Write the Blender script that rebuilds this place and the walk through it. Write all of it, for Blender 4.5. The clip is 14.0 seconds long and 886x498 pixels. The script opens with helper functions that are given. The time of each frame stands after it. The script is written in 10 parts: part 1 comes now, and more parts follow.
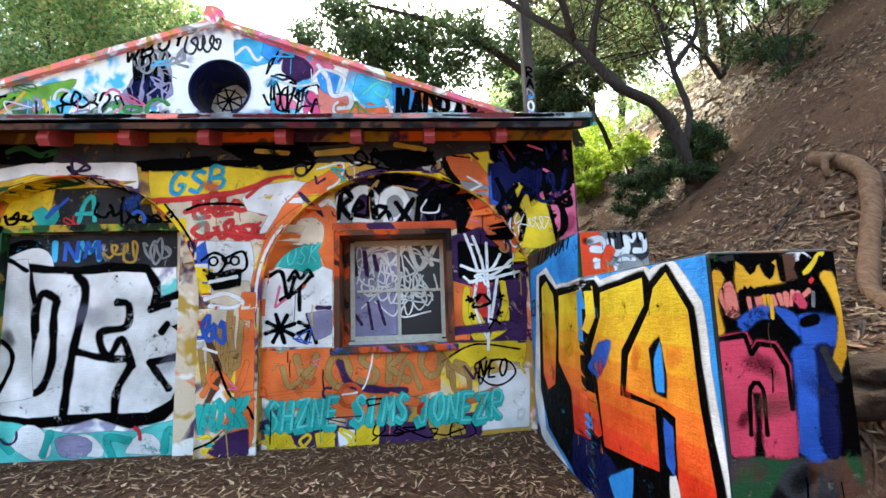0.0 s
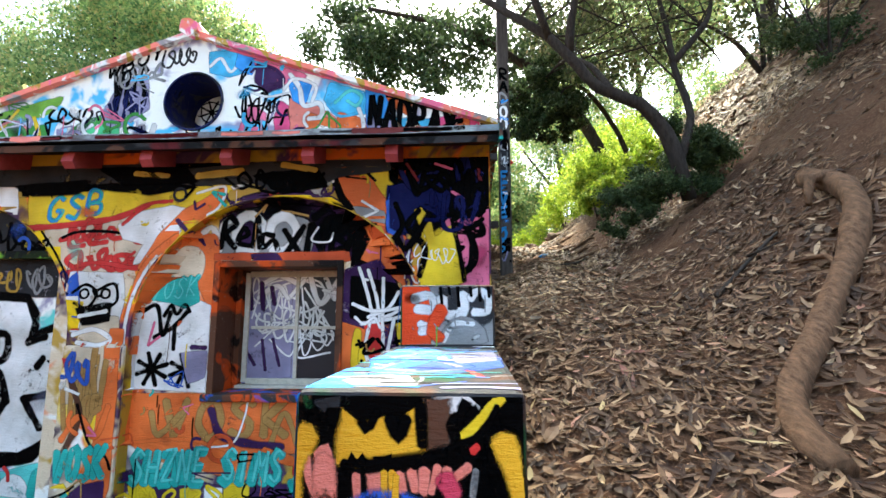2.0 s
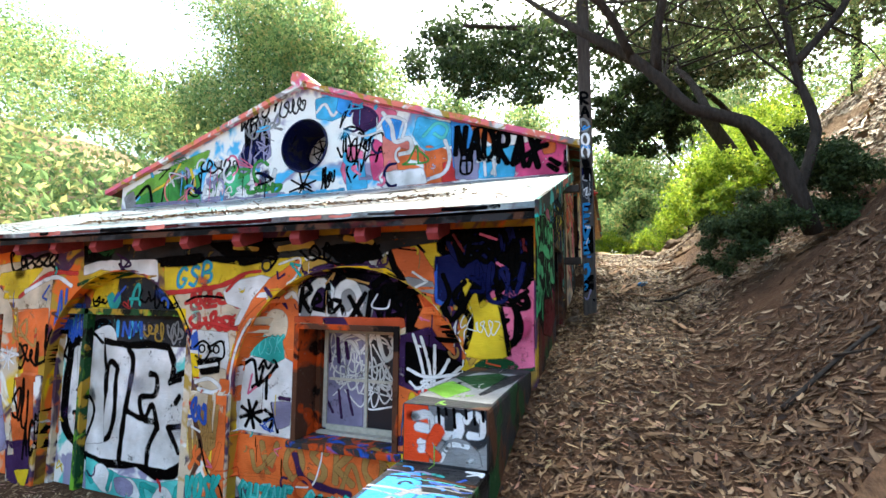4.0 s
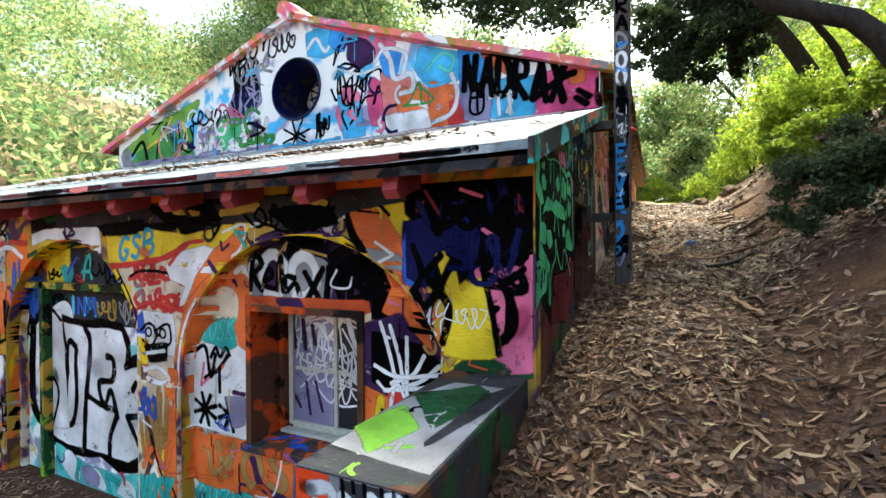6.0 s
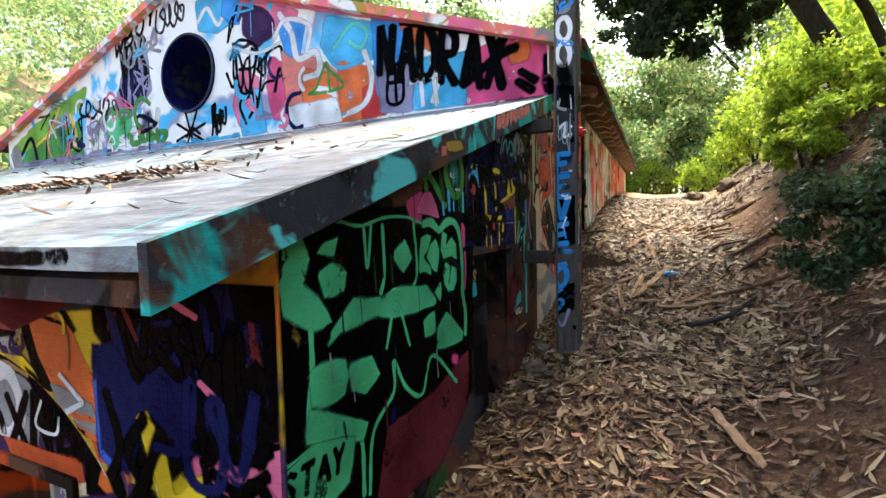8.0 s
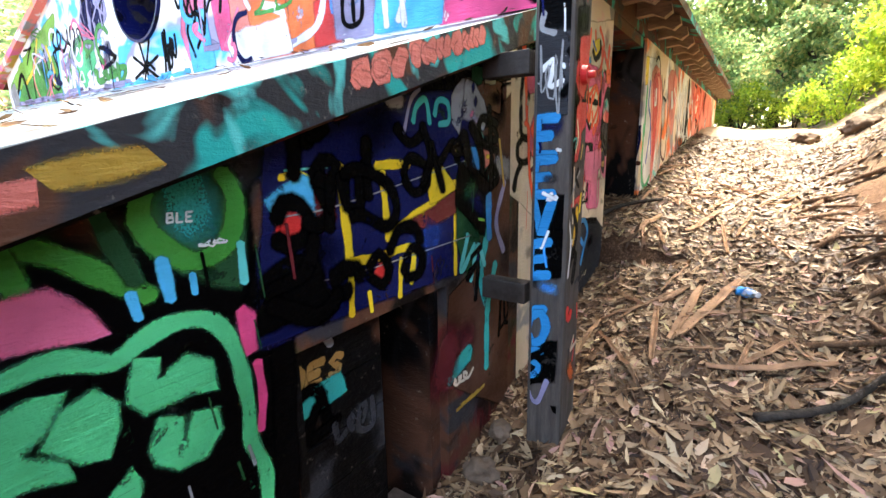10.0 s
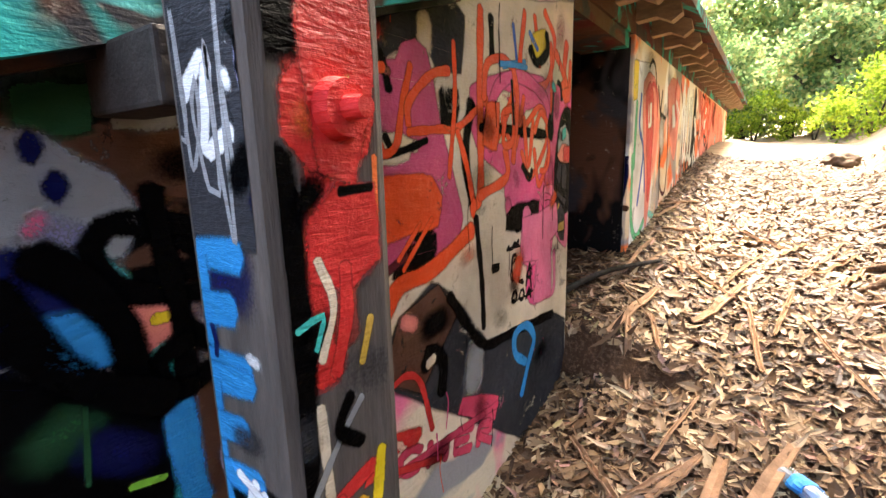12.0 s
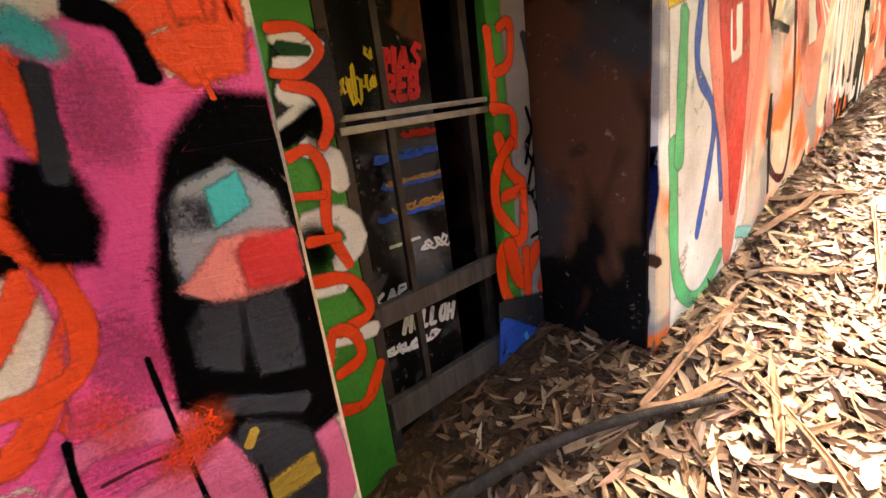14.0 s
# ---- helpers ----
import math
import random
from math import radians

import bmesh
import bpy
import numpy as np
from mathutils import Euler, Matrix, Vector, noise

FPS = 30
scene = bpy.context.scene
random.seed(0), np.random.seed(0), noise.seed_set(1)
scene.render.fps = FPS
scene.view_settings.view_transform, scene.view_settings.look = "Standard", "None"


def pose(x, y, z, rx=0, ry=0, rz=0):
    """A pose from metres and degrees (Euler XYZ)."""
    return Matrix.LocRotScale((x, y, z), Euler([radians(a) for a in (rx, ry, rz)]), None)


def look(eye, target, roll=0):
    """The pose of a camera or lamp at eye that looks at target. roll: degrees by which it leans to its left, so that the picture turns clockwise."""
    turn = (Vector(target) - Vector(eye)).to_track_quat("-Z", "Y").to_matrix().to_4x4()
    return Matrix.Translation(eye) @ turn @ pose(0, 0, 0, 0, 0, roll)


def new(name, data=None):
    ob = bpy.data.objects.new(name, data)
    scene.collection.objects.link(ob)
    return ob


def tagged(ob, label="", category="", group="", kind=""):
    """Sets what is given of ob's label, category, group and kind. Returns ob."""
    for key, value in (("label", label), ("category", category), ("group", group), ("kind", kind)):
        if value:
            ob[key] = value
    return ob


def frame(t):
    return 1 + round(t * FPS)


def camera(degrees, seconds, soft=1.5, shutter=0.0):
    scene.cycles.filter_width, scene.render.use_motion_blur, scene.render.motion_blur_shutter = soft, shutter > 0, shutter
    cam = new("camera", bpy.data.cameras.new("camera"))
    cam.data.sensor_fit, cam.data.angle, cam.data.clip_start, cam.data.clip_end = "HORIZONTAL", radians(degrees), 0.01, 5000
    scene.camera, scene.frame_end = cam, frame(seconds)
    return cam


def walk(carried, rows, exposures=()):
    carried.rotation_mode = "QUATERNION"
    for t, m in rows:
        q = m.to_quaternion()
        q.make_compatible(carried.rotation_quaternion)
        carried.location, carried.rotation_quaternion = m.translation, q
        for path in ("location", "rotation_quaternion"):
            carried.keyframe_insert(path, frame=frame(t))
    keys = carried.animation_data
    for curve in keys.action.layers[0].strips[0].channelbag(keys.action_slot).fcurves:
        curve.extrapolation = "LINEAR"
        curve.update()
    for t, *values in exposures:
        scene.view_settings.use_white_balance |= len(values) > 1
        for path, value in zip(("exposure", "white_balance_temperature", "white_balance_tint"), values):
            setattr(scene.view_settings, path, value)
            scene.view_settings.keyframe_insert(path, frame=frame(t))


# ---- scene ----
cam = camera(87.7, 14.0)
METRES, EYE, TILT, LEAN, TURN = 10.0, 1.25, 7.5, 1.9, -3.9
ROWS = [
    (0.0, 0.0, 0.0, 0.0, 0.0, 0.0, -0.0),
    (0.5, 0.0253, 0.0189, 0.007, 0.51, 0.81, -0.85),
    (1.0, 0.0637, 0.0318, 0.0134, 1.2, 0.02, -0.33),
    (1.5, 0.0935, 0.0454, 0.018, 4.3, 0.31, -0.4),
    (2.0, 0.1304, 0.0676, 0.0277, 7.66, 0.11, -0.85),
    (2.5, 0.1574, 0.0769, 0.0511, 11.43, -0.35, -0.99),
    (3.0, 0.1679, 0.0805, 0.0647, 15.55, -0.64, -1.08),
    (3.5, 0.1837, 0.0835, 0.0864, 19.73, -1.13, -0.03),
    (4.0, 0.1933, 0.081, 0.0938, 23.84, -1.82, 0.93),
    (6.5, 0.1886, 0.2255, 0.105, 28.69, -8.43, 2.52),
    (7.0, 0.1853, 0.2638, 0.1232, 27.9, -8.42, 2.72),
    (7.5, 0.2012, 0.3035, 0.1266, 27.82, -8.88, 2.99),
    (10.0, 0.2026, 0.4925, 0.1401, 37.62, -19.4, 4.09),
    (10.5, 0.2013, 0.5121, 0.145, 38.21, -18.41, 4.06),
    (11.0, 0.1977, 0.5441, 0.143, 38.54, -17.88, 3.84),
    (11.5, 0.1909, 0.5799, 0.1435, 38.41, -17.81, 4.08),
    (12.0, 0.1759, 0.629, 0.1408, 38.34, -18.37, 4.65),
    (12.5, 0.1764, 0.6743, 0.1405, 39.27, -18.63, 6.23),
    (13.0, 0.1715, 0.7228, 0.1458, 42.56, -19.73, 7.62),
    (13.5, 0.1568, 0.7711, 0.1427, 46.39, -21.97, 9.56),
    (14.0, 0.1464, 0.8107, 0.1324, 50.66, -24.23, 11.71),
]
walk(cam, [(t, pose(0, 0, EYE, TILT, LEAN, TURN) @ pose(METRES * x, METRES * y, METRES * z, 90 + pitch, roll, yaw)) for t, x, y, z, yaw, pitch, roll in ROWS],
     exposures=[(0.0, 2.95, 6800, -1), (4.0, 2.6, 6800, -1), (7.5, 2.55, 6900, 2), (10.0, 3.78, 7000, 8), (12.0, 3.95, 7200, 12), (13.0, 4.2, 7400, 18), (14.0, 4.35, 7400, 20)])

# ---- world and light ----
world = bpy.data.worlds.new("sky_world")
scene.world = world
world.use_nodes = True
_wn = world.node_tree.nodes
_sky = _wn.new("ShaderNodeTexSky")
_sky.sky_type = "NISHITA"
_sky.sun_disc = False
_sky.sun_elevation = radians(58)
_sky.sun_rotation = radians(3)
_sky.air_density, _sky.dust_density = 1.0, 4.0
_wn["Background"].inputs["Strength"].default_value = 0.15
world.node_tree.links.new(_sky.outputs[0], _wn["Background"].inputs["Color"])
sun = new("sun", bpy.data.lights.new("sun", "SUN"))
sun.data.energy, sun.data.angle, sun.data.color = 2.6, radians(14), (1.0, 0.95, 0.86)
# hazy light comes down from ahead, beyond the building
sun.matrix_world = look((0.4, 8.0, 13), (0, 0, 0))

# ---- materials ----
MATS = {}


def node_mat(name):
    m = bpy.data.materials.new(name)
    m.use_nodes = True
    nt = m.node_tree
    return m, nt, nt.nodes["Principled BSDF"]


def N(nt, kind, **inputs):
    n = nt.nodes.new(kind)
    for k, v in inputs.items():
        n.inputs[k.replace("_", " ")].default_value = v
    return n


def coords(nt, scale=(1, 1, 1), obj=False):
    tc = nt.nodes.new("ShaderNodeTexCoord" if obj else "ShaderNodeNewGeometry")
    mp = nt.nodes.new("ShaderNodeMapping")
    mp.inputs["Scale"].default_value = scale
    nt.links.new(tc.outputs["Object" if obj else "Position"], mp.inputs["Vector"])
    return mp.outputs["Vector"]


def noise_tex(nt, vec, scale, detail=4.0, rough=0.6, distort=0.0):
    n = N(nt, "ShaderNodeTexNoise", Scale=scale, Detail=detail, Roughness=rough, Distortion=distort)
    nt.links.new(vec, n.inputs["Vector"])
    return n.outputs["Fac"]


def ramp(nt, fac, stops, constant=False):
    r = nt.nodes.new("ShaderNodeValToRGB")
    r.color_ramp.interpolation = "CONSTANT" if constant else "LINEAR"
    els = r.color_ramp.elements
    while len(els) < len(stops):
        els.new(0.5)
    for e, (p, c) in zip(els, stops):
        e.position = p
        e.color = (*c, 1) if len(c) == 3 else c
    nt.links.new(fac, r.inputs["Fac"])
    return r.outputs["Color"]


def mix(nt, fac, a, b, mode="MIX"):
    n = nt.nodes.new("ShaderNodeMix")
    n.data_type, n.blend_type = "RGBA", mode
    for sock, v in ((n.inputs["Factor"], fac), (n.inputs["A"], a), (n.inputs["B"], b)):
        if isinstance(v, (int, float)):
            sock.default_value = v
        elif isinstance(v, tuple):
            sock.default_value = (*v, 1)
        else:
            nt.links.new(v, sock)
    return n.outputs["Result"]


def bump(nt, bsdf, heights, strength=0.4, dist=0.01):
    prev = None
    for h, s, d in heights:
        b = N(nt, "ShaderNodeBump", Strength=s, Distance=d)
        nt.links.new(h, b.inputs["Height"])
        if prev:
            nt.links.new(prev, b.inputs["Normal"])
        prev = b.outputs["Normal"]
    nt.links.new(prev, bsdf.inputs["Normal"])


def lin(c):
    return tuple((v / 12.92 if v <= 0.04045 else ((v + 0.055) / 1.055) ** 2.4) for v in c)


PAINTS = dict(
    white=(0.93, 0.93, 0.91), cream=(0.84, 0.77, 0.66), grey=(0.55, 0.55, 0.55), dgrey=(0.20, 0.20, 0.21),
    black=(0.014, 0.013, 0.016), orange=(0.90, 0.42, 0.16), dorange=(0.78, 0.30, 0.10), neon=(1.0, 0.27, 0.01),
    red=(0.78, 0.13, 0.12), dred=(0.42, 0.10, 0.08), crimson=(0.80, 0.22, 0.34), pink=(0.90, 0.42, 0.56),
    hotpink=(0.88, 0.28, 0.50), yellow=(0.90, 0.76, 0.10), ochre=(0.70, 0.56, 0.20), gold=(0.66, 0.50, 0.26),
    teal=(0.13, 0.66, 0.62), cyan=(0.25, 0.70, 0.88), blue=(0.10, 0.33, 0.72), navy=(0.05, 0.075, 0.27),
    sky=(0.16, 0.58, 0.92), green=(0.20, 0.55, 0.18), lime=(0.46, 0.68, 0.20), mint=(0.28, 0.74, 0.48),
    purple=(0.24, 0.14, 0.30), lilac=(0.56, 0.54, 0.66), brown=(0.34, 0.22, 0.16), dgreen=(0.12, 0.28, 0.16),
    amber=(0.93, 0.66, 0.10), salmon=(0.92, 0.50, 0.44), maroon=(0.35, 0.10, 0.12), aqua=(0.35, 0.78, 0.75), azure=(0.05, 0.52, 0.76), magenta=(0.76, 0.24, 0.42))


FIRE = ((0.72, 0.07, 0.07), (0.85, 0.10, 0.05), (0.93, 0.20, 0.04), (0.96, 0.32, 0.05), (0.97, 0.43, 0.07), (0.97, 0.54, 0.09), (0.97, 0.64, 0.10), (0.96, 0.72, 0.12), (0.95, 0.78, 0.14))
PAINTS.update({"fire%d" % i: c for i, c in enumerate(FIRE)})


def stucco_bumps(nt, vec, bsdf, k=1.0):
    a = noise_tex(nt, vec, 9, 5, 0.65)
    b = noise_tex(nt, vec, 90, 4, 0.7)
    st = coords(nt, (1.0, 1.0, 6.0))
    c = noise_tex(nt, st, 14, 4, 0.7, 0.6)
    bump(nt, bsdf, [(a, 0.4 * k, 0.025), (c, 0.32 * k, 0.02), (b, 0.35 * k, 0.004)])


def paint(name):
    """Spray paint of one colour on stucco: uneven, scuffed, slightly glossy."""
    if name in MATS:
        return MATS[name]
    m, nt, bs = node_mat("spray_paint_" + name)
    col = lin(PAINTS[name])
    v = coords(nt)
    big = noise_tex(nt, v, 3.0, 3, 0.5)
    fine = noise_tex(nt, v, 38, 5, 0.7)
    dark = tuple(x * 0.58 for x in col)
    lite = tuple(min(0.85, x * 1.12 + 0.015 * min(1.0, 8 * max(col))) for x in col)
    c1 = mix(nt, ramp(nt, big, [(0.35, (0, 0, 0)), (0.68, (1, 1, 1))]), dark, lite)
    c2 = mix(nt, ramp(nt, fine, [(0.66, (0, 0, 0)), (0.76, (0.7, 0.7, 0.7))]), c1, tuple(0.6 * x + 0.4 * min(y, 2.5 * max(col) + 0.004) for x, y in zip(col, (0.12, 0.10, 0.09))))
    nt.links.new(c2, bs.inputs["Base Color"])
    nt.links.new(ramp(nt, fine, [(0.3, (0.38, 0.38, 0.38)), (0.7, (0.65, 0.65, 0.65))]), bs.inputs["Roughness"])
    bs.inputs["Specular IOR Level"].default_value = 0.22 if max(col) > 0.12 else 0.02
    stucco_bumps(nt, v, bs)
    MATS[name] = m
    return m


def layered_wall(name, cols, scale=1.6, seed=0.0, k=1.0, rough=0.6):
    """Old stucco under many faded coats of spray paint: soft clouds of several colours with scuffs."""
    m, nt, bs = node_mat(name)
    v = coords(nt)
    off = N(nt, "ShaderNodeMapping")
    off.inputs["Location"].default_value = (seed, seed * 1.7, seed * 0.6)
    nt.links.new(v, off.inputs["Vector"])
    v = off.outputs["Vector"]
    res = lin(PAINTS[cols[0]])
    for i, c in enumerate(cols[1:]):
        sh = N(nt, "ShaderNodeMapping")
        sh.inputs["Location"].default_value = (i * 3.7, i * 5.1, i * 2.3)
        nt.links.new(v, sh.inputs["Vector"])
        f = noise_tex(nt, sh.outputs["Vector"], scale * (1 + 0.25 * i), 3, 0.55, 0.8)
        res = mix(nt, ramp(nt, f, [(0.54, (0, 0, 0)), (0.60, (0.95, 0.95, 0.95))]), res, lin(PAINTS[c]))
    fine = noise_tex(nt, v, 30, 5, 0.7)
    res = mix(nt, ramp(nt, fine, [(0.62, (0, 0, 0)), (0.74, (0.7, 0.7, 0.7))]), res, (0.28, 0.24, 0.2))
    nt.links.new(res, bs.inputs["Base Color"])
    bs.inputs["Roughness"].default_value = rough
    bs.inputs["Specular IOR Level"].default_value = 0.12
    stucco_bumps(nt, v, bs, k)
    return m


def plain(name, col, rough=0.6, vary=0.25, scale=6, metal=0.0, bumps=0.3, stretch=(1, 1, 1), obj=False):
    m, nt, bs = node_mat(name)
    v = coords(nt, stretch, obj)
    a = noise_tex(nt, v, scale, 5, 0.65)
    b = noise_tex(nt, v, scale * 9, 4, 0.7)
    c = mix(nt, ramp(nt, a, [(0.3, (0, 0, 0)), (0.7, (1, 1, 1))]), tuple(x * (1 - vary) for x in col), tuple(min(0.9, x * (1 + vary)) for x in col))
    c = mix(nt, ramp(nt, b, [(0.4, (0, 0, 0)), (0.8, (0.5, 0.5, 0.5))]), c, tuple(x * 0.55 for x in col))
    nt.links.new(c, bs.inputs["Base Color"])
    bs.inputs["Roughness"].default_value, bs.inputs["Metallic"].default_value = rough, metal
    bs.inputs["Specular IOR Level"].default_value = 0.15
    bump(nt, bs, [(a, bumps, 0.02), (b, bumps, 0.004)])
    return m


M_front = layered_wall("front_wall_coats", ["cream", "yellow", "purple", "orange", "white", "ochre"], 1.3, 0.0)
M_arcade = layered_wall("arcade_coats", ["ochre", "brown", "yellow", "orange", "purple"], 1.2, 4.0)
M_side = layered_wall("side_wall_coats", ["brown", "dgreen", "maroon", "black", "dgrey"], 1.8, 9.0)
M_gable = layered_wall("gable_coats", ["white", "lilac", "white", "cyan", "white"], 0.8, 2.0)
M_wall2 = layered_wall("long_wall_coats", ["cream", "salmon", "white", "orange", "grey"], 1.0, 12.0)
M_pier = layered_wall("pier_coats", ["cream", "pink", "cream", "grey"], 1.4, 15.0)
M_block = layered_wall("block_coats", ["dgrey", "black", "brown", "dgreen"], 2.2, 19.0)
# Near-black coats for the inner, porch and rear walls.
M_dark = layered_wall("dark_wall_coats", ["black", "brown", "black", "dgrey"], 1.4, 23.0)
M_wood = plain("weathered_wood", (0.078, 0.065, 0.056), 0.75, 0.4, 8, stretch=(5, 5, 0.6))
M_metal = plain("rusty_iron", (0.06, 0.05, 0.045), 0.6, 0.4, 12, 0.6)
M_bark = plain("tree_bark", (0.042, 0.033, 0.027), 0.9, 0.45, 9, bumps=0.9, stretch=(3, 3, 0.8))
M_rock = plain("earth_stone", (0.13, 0.088, 0.06), 0.95, 0.45, 7, bumps=1.0)


def roof_mat():
    m, nt, bs = node_mat("painted_roofing_felt")
    v = coords(nt)
    st = coords(nt, (0.5, 2.2, 1))
    a = noise_tex(nt, v, 1.1, 4, 0.6, 0.5)
    b = noise_tex(nt, st, 7, 5, 0.7, 0.4)
    c = noise_tex(nt, v, 60, 4, 0.7)
    base = ramp(nt, a, [(0.34, lin((0.46, 0.56, 0.58))), (0.44, lin((0.42, 0.43, 0.46))), (0.50, lin((0.62, 0.68, 0.68))), (0.56, lin((0.40, 0.39, 0.41))), (0.64, lin((0.50, 0.47, 0.44))), (0.70, lin((0.36, 0.35, 0.37)))])
    res = mix(nt, ramp(nt, b, [(0.45, (0, 0, 0)), (0.60, (1, 1, 1))]), base, (0.06, 0.05, 0.05))
    nt.links.new(res, bs.inputs["Base Color"])
    nt.links.new(ramp(nt, b, [(0.3, (0.25, 0.25, 0.25)), (0.7, (0.6, 0.6, 0.6))]), bs.inputs["Roughness"])
    bump(nt, bs, [(b, 0.6, 0.02), (c, 0.4, 0.004)])
    return m


M_roof = roof_mat()


def ground_mat():
    m, nt, bs = node_mat("leaf_strewn_earth")
    v = coords(nt)
    big = noise_tex(nt, v, 0.7, 5, 0.6)
    mid = noise_tex(nt, v, 6, 6, 0.7)
    fine = noise_tex(nt, v, 55, 5, 0.75)
    soil = ramp(nt, big, [(0.3, (0.046, 0.023, 0.013)), (0.55, (0.078, 0.038, 0.021)), (0.75, (0.115, 0.06, 0.034))])
    c = mix(nt, ramp(nt, mid, [(0.45, (0, 0, 0)), (0.7, (0.8, 0.8, 0.8))]), soil, (0.10, 0.056, 0.033))
    c = mix(nt, ramp(nt, fine, [(0.5, (0, 0, 0)), (0.62, (0.55, 0.55, 0.55))]), c, (0.19, 0.115, 0.068))
    c = mix(nt, ramp(nt, fine, [(0.30, (0.8, 0.8, 0.8)), (0.42, (0, 0, 0))]), c, (0.045, 0.03, 0.02))
    # Past y 9: pale sand with the sunlight on it in the colour.
    sep = nt.nodes.new("ShaderNodeSeparateXYZ")
    nt.links.new(v, sep.inputs[0])
    dry = N(nt, "ShaderNodeMapRange", From_Min=9.0, From_Max=12.5)
    nt.links.new(sep.outputs["Y"], dry.inputs["Value"])
    sunlit_sand = ramp(nt, mid, [(0.3, (0.22, 0.15, 0.09)), (0.6, (0.36, 0.27, 0.175)), (0.8, (0.44, 0.35, 0.24))])
    c = mix(nt, dry.outputs["Result"], c, sunlit_sand)
    nt.links.new(c, bs.inputs["Base Color"])
    bs.inputs["Roughness"].default_value = 0.95
    bs.inputs["Specular IOR Level"].default_value = 0.08
    bump(nt, bs, [(mid, 0.7, 0.05), (fine, 0.8, 0.015)])
    return m


M_ground = ground_mat()


def leaf_mat(name, stops, rough=0.55, trans=0.0):
    """Leaves that differ one by one."""
    m, nt, bs = node_mat(name)
    g = nt.nodes.new("ShaderNodeNewGeometry")
    oi = nt.nodes.new("ShaderNodeObjectInfo")
    add = nt.nodes.new("ShaderNodeMath")
    add.operation = "ADD"
    fr = nt.nodes.new("ShaderNodeMath")
    fr.operation = "FRACT"
    nt.links.new(g.outputs["Random Per Island"], add.inputs[0])
    nt.links.new(oi.outputs["Random"], add.inputs[1])
    nt.links.new(add.outputs[0], fr.inputs[0])
    c = ramp(nt, fr.outputs[0], stops)
    nt.links.new(c, bs.inputs["Base Color"])
    bs.inputs["Roughness"].default_value = rough
    bs.inputs["Specular IOR Level"].default_value = 0.15
    if trans:
        tr = nt.nodes.new("ShaderNodeBsdfTranslucent")
        nt.links.new(c, tr.inputs["Color"])
        mx = nt.nodes.new("ShaderNodeMixShader")
        mx.inputs["Fac"].default_value = trans
        nt.links.new(bs.outputs[0], mx.inputs[1])
        nt.links.new(tr.outputs[0], mx.inputs[2])
        nt.links.new(mx.outputs[0], nt.nodes["Material Output"].inputs["Surface"])
    return m


M_litter = leaf_mat("dry_leaves", [(0.0, (0.022, 0.011, 0.007)), (0.35, (0.062, 0.031, 0.016)), (0.6, (0.11, 0.058, 0.029)), (0.82, (0.18, 0.105, 0.055)), (0.93, (0.30, 0.20, 0.115)), (0.96, (0.26, 0.11, 0.08)), (1.0, (0.33, 0.25, 0.12))])
M_paleleaf = leaf_mat("large_tan_leaves", [(0.0, (0.045, 0.024, 0.013)), (0.25, (0.12, 0.064, 0.032)), (0.5, (0.21, 0.122, 0.062)), (0.75, (0.33, 0.215, 0.12)), (0.9, (0.44, 0.32, 0.19)), (0.96, (0.40, 0.20, 0.16)), (1.0, (0.42, 0.34, 0.15))])
# Brown leaf tones lowered to hold the shade of slope and porch.
M_hilllitter = leaf_mat("shade_brown_leaves", [(0.0, (0.028, 0.015, 0.009)), (0.35, (0.065, 0.033, 0.018)), (0.65, (0.115, 0.062, 0.033)), (0.9, (0.20, 0.12, 0.066)), (1.0, (0.38, 0.27, 0.17))])
M_oakleaf = leaf_mat("oak_leaves", [(0.0, (0.024, 0.042, 0.018)), (0.5, (0.045, 0.072, 0.028)), (1.0, (0.09, 0.13, 0.05))], 0.45, 0.4)
M_dryleaf = leaf_mat("olive_oak_leaves", [(0.0, (0.05, 0.055, 0.025)), (0.4, (0.09, 0.11, 0.04)), (0.75, (0.15, 0.17, 0.07)), (1.0, (0.20, 0.16, 0.09))], 0.55, 0.45)
M_bushleaf = leaf_mat("sunlit_bush_leaves", [(0.0, (0.12, 0.20, 0.02)), (0.5, (0.27, 0.40, 0.04)), (1.0, (0.48, 0.55, 0.07))], 0.5, 0.45)
# Leaf tones paled so that distance haze sits in the colour.
M_farleaf = leaf_mat("haze_paled_leaves", [(0.0, (0.08, 0.15, 0.06)), (0.45, (0.20, 0.31, 0.12)), (0.8, (0.35, 0.42, 0.16)), (1.0, (0.46, 0.37, 0.17))], 0.7, 0.6)

# ---- mesh helpers ----


def part(name, bm, mat, parent=None, label=""):
    """Links a bmesh as one mesh object, under a thing or part if parent is given."""
    me = bpy.data.meshes.new(name)
    bm.to_mesh(me)
    bm.free()
    for mm in (mat if isinstance(mat, (list, tuple)) else (mat,)):
        me.materials.append(mm)
    ob = new(name, me)
    if parent:
        ob.parent = parent
    if label:
        ob["label"] = label
    return ob


def empty(name, label, category, loc=(0, 0, 0), kind="", group=""):
    ob = new(name)
    ob.location = loc
    return tagged(ob, label, category, group, kind)


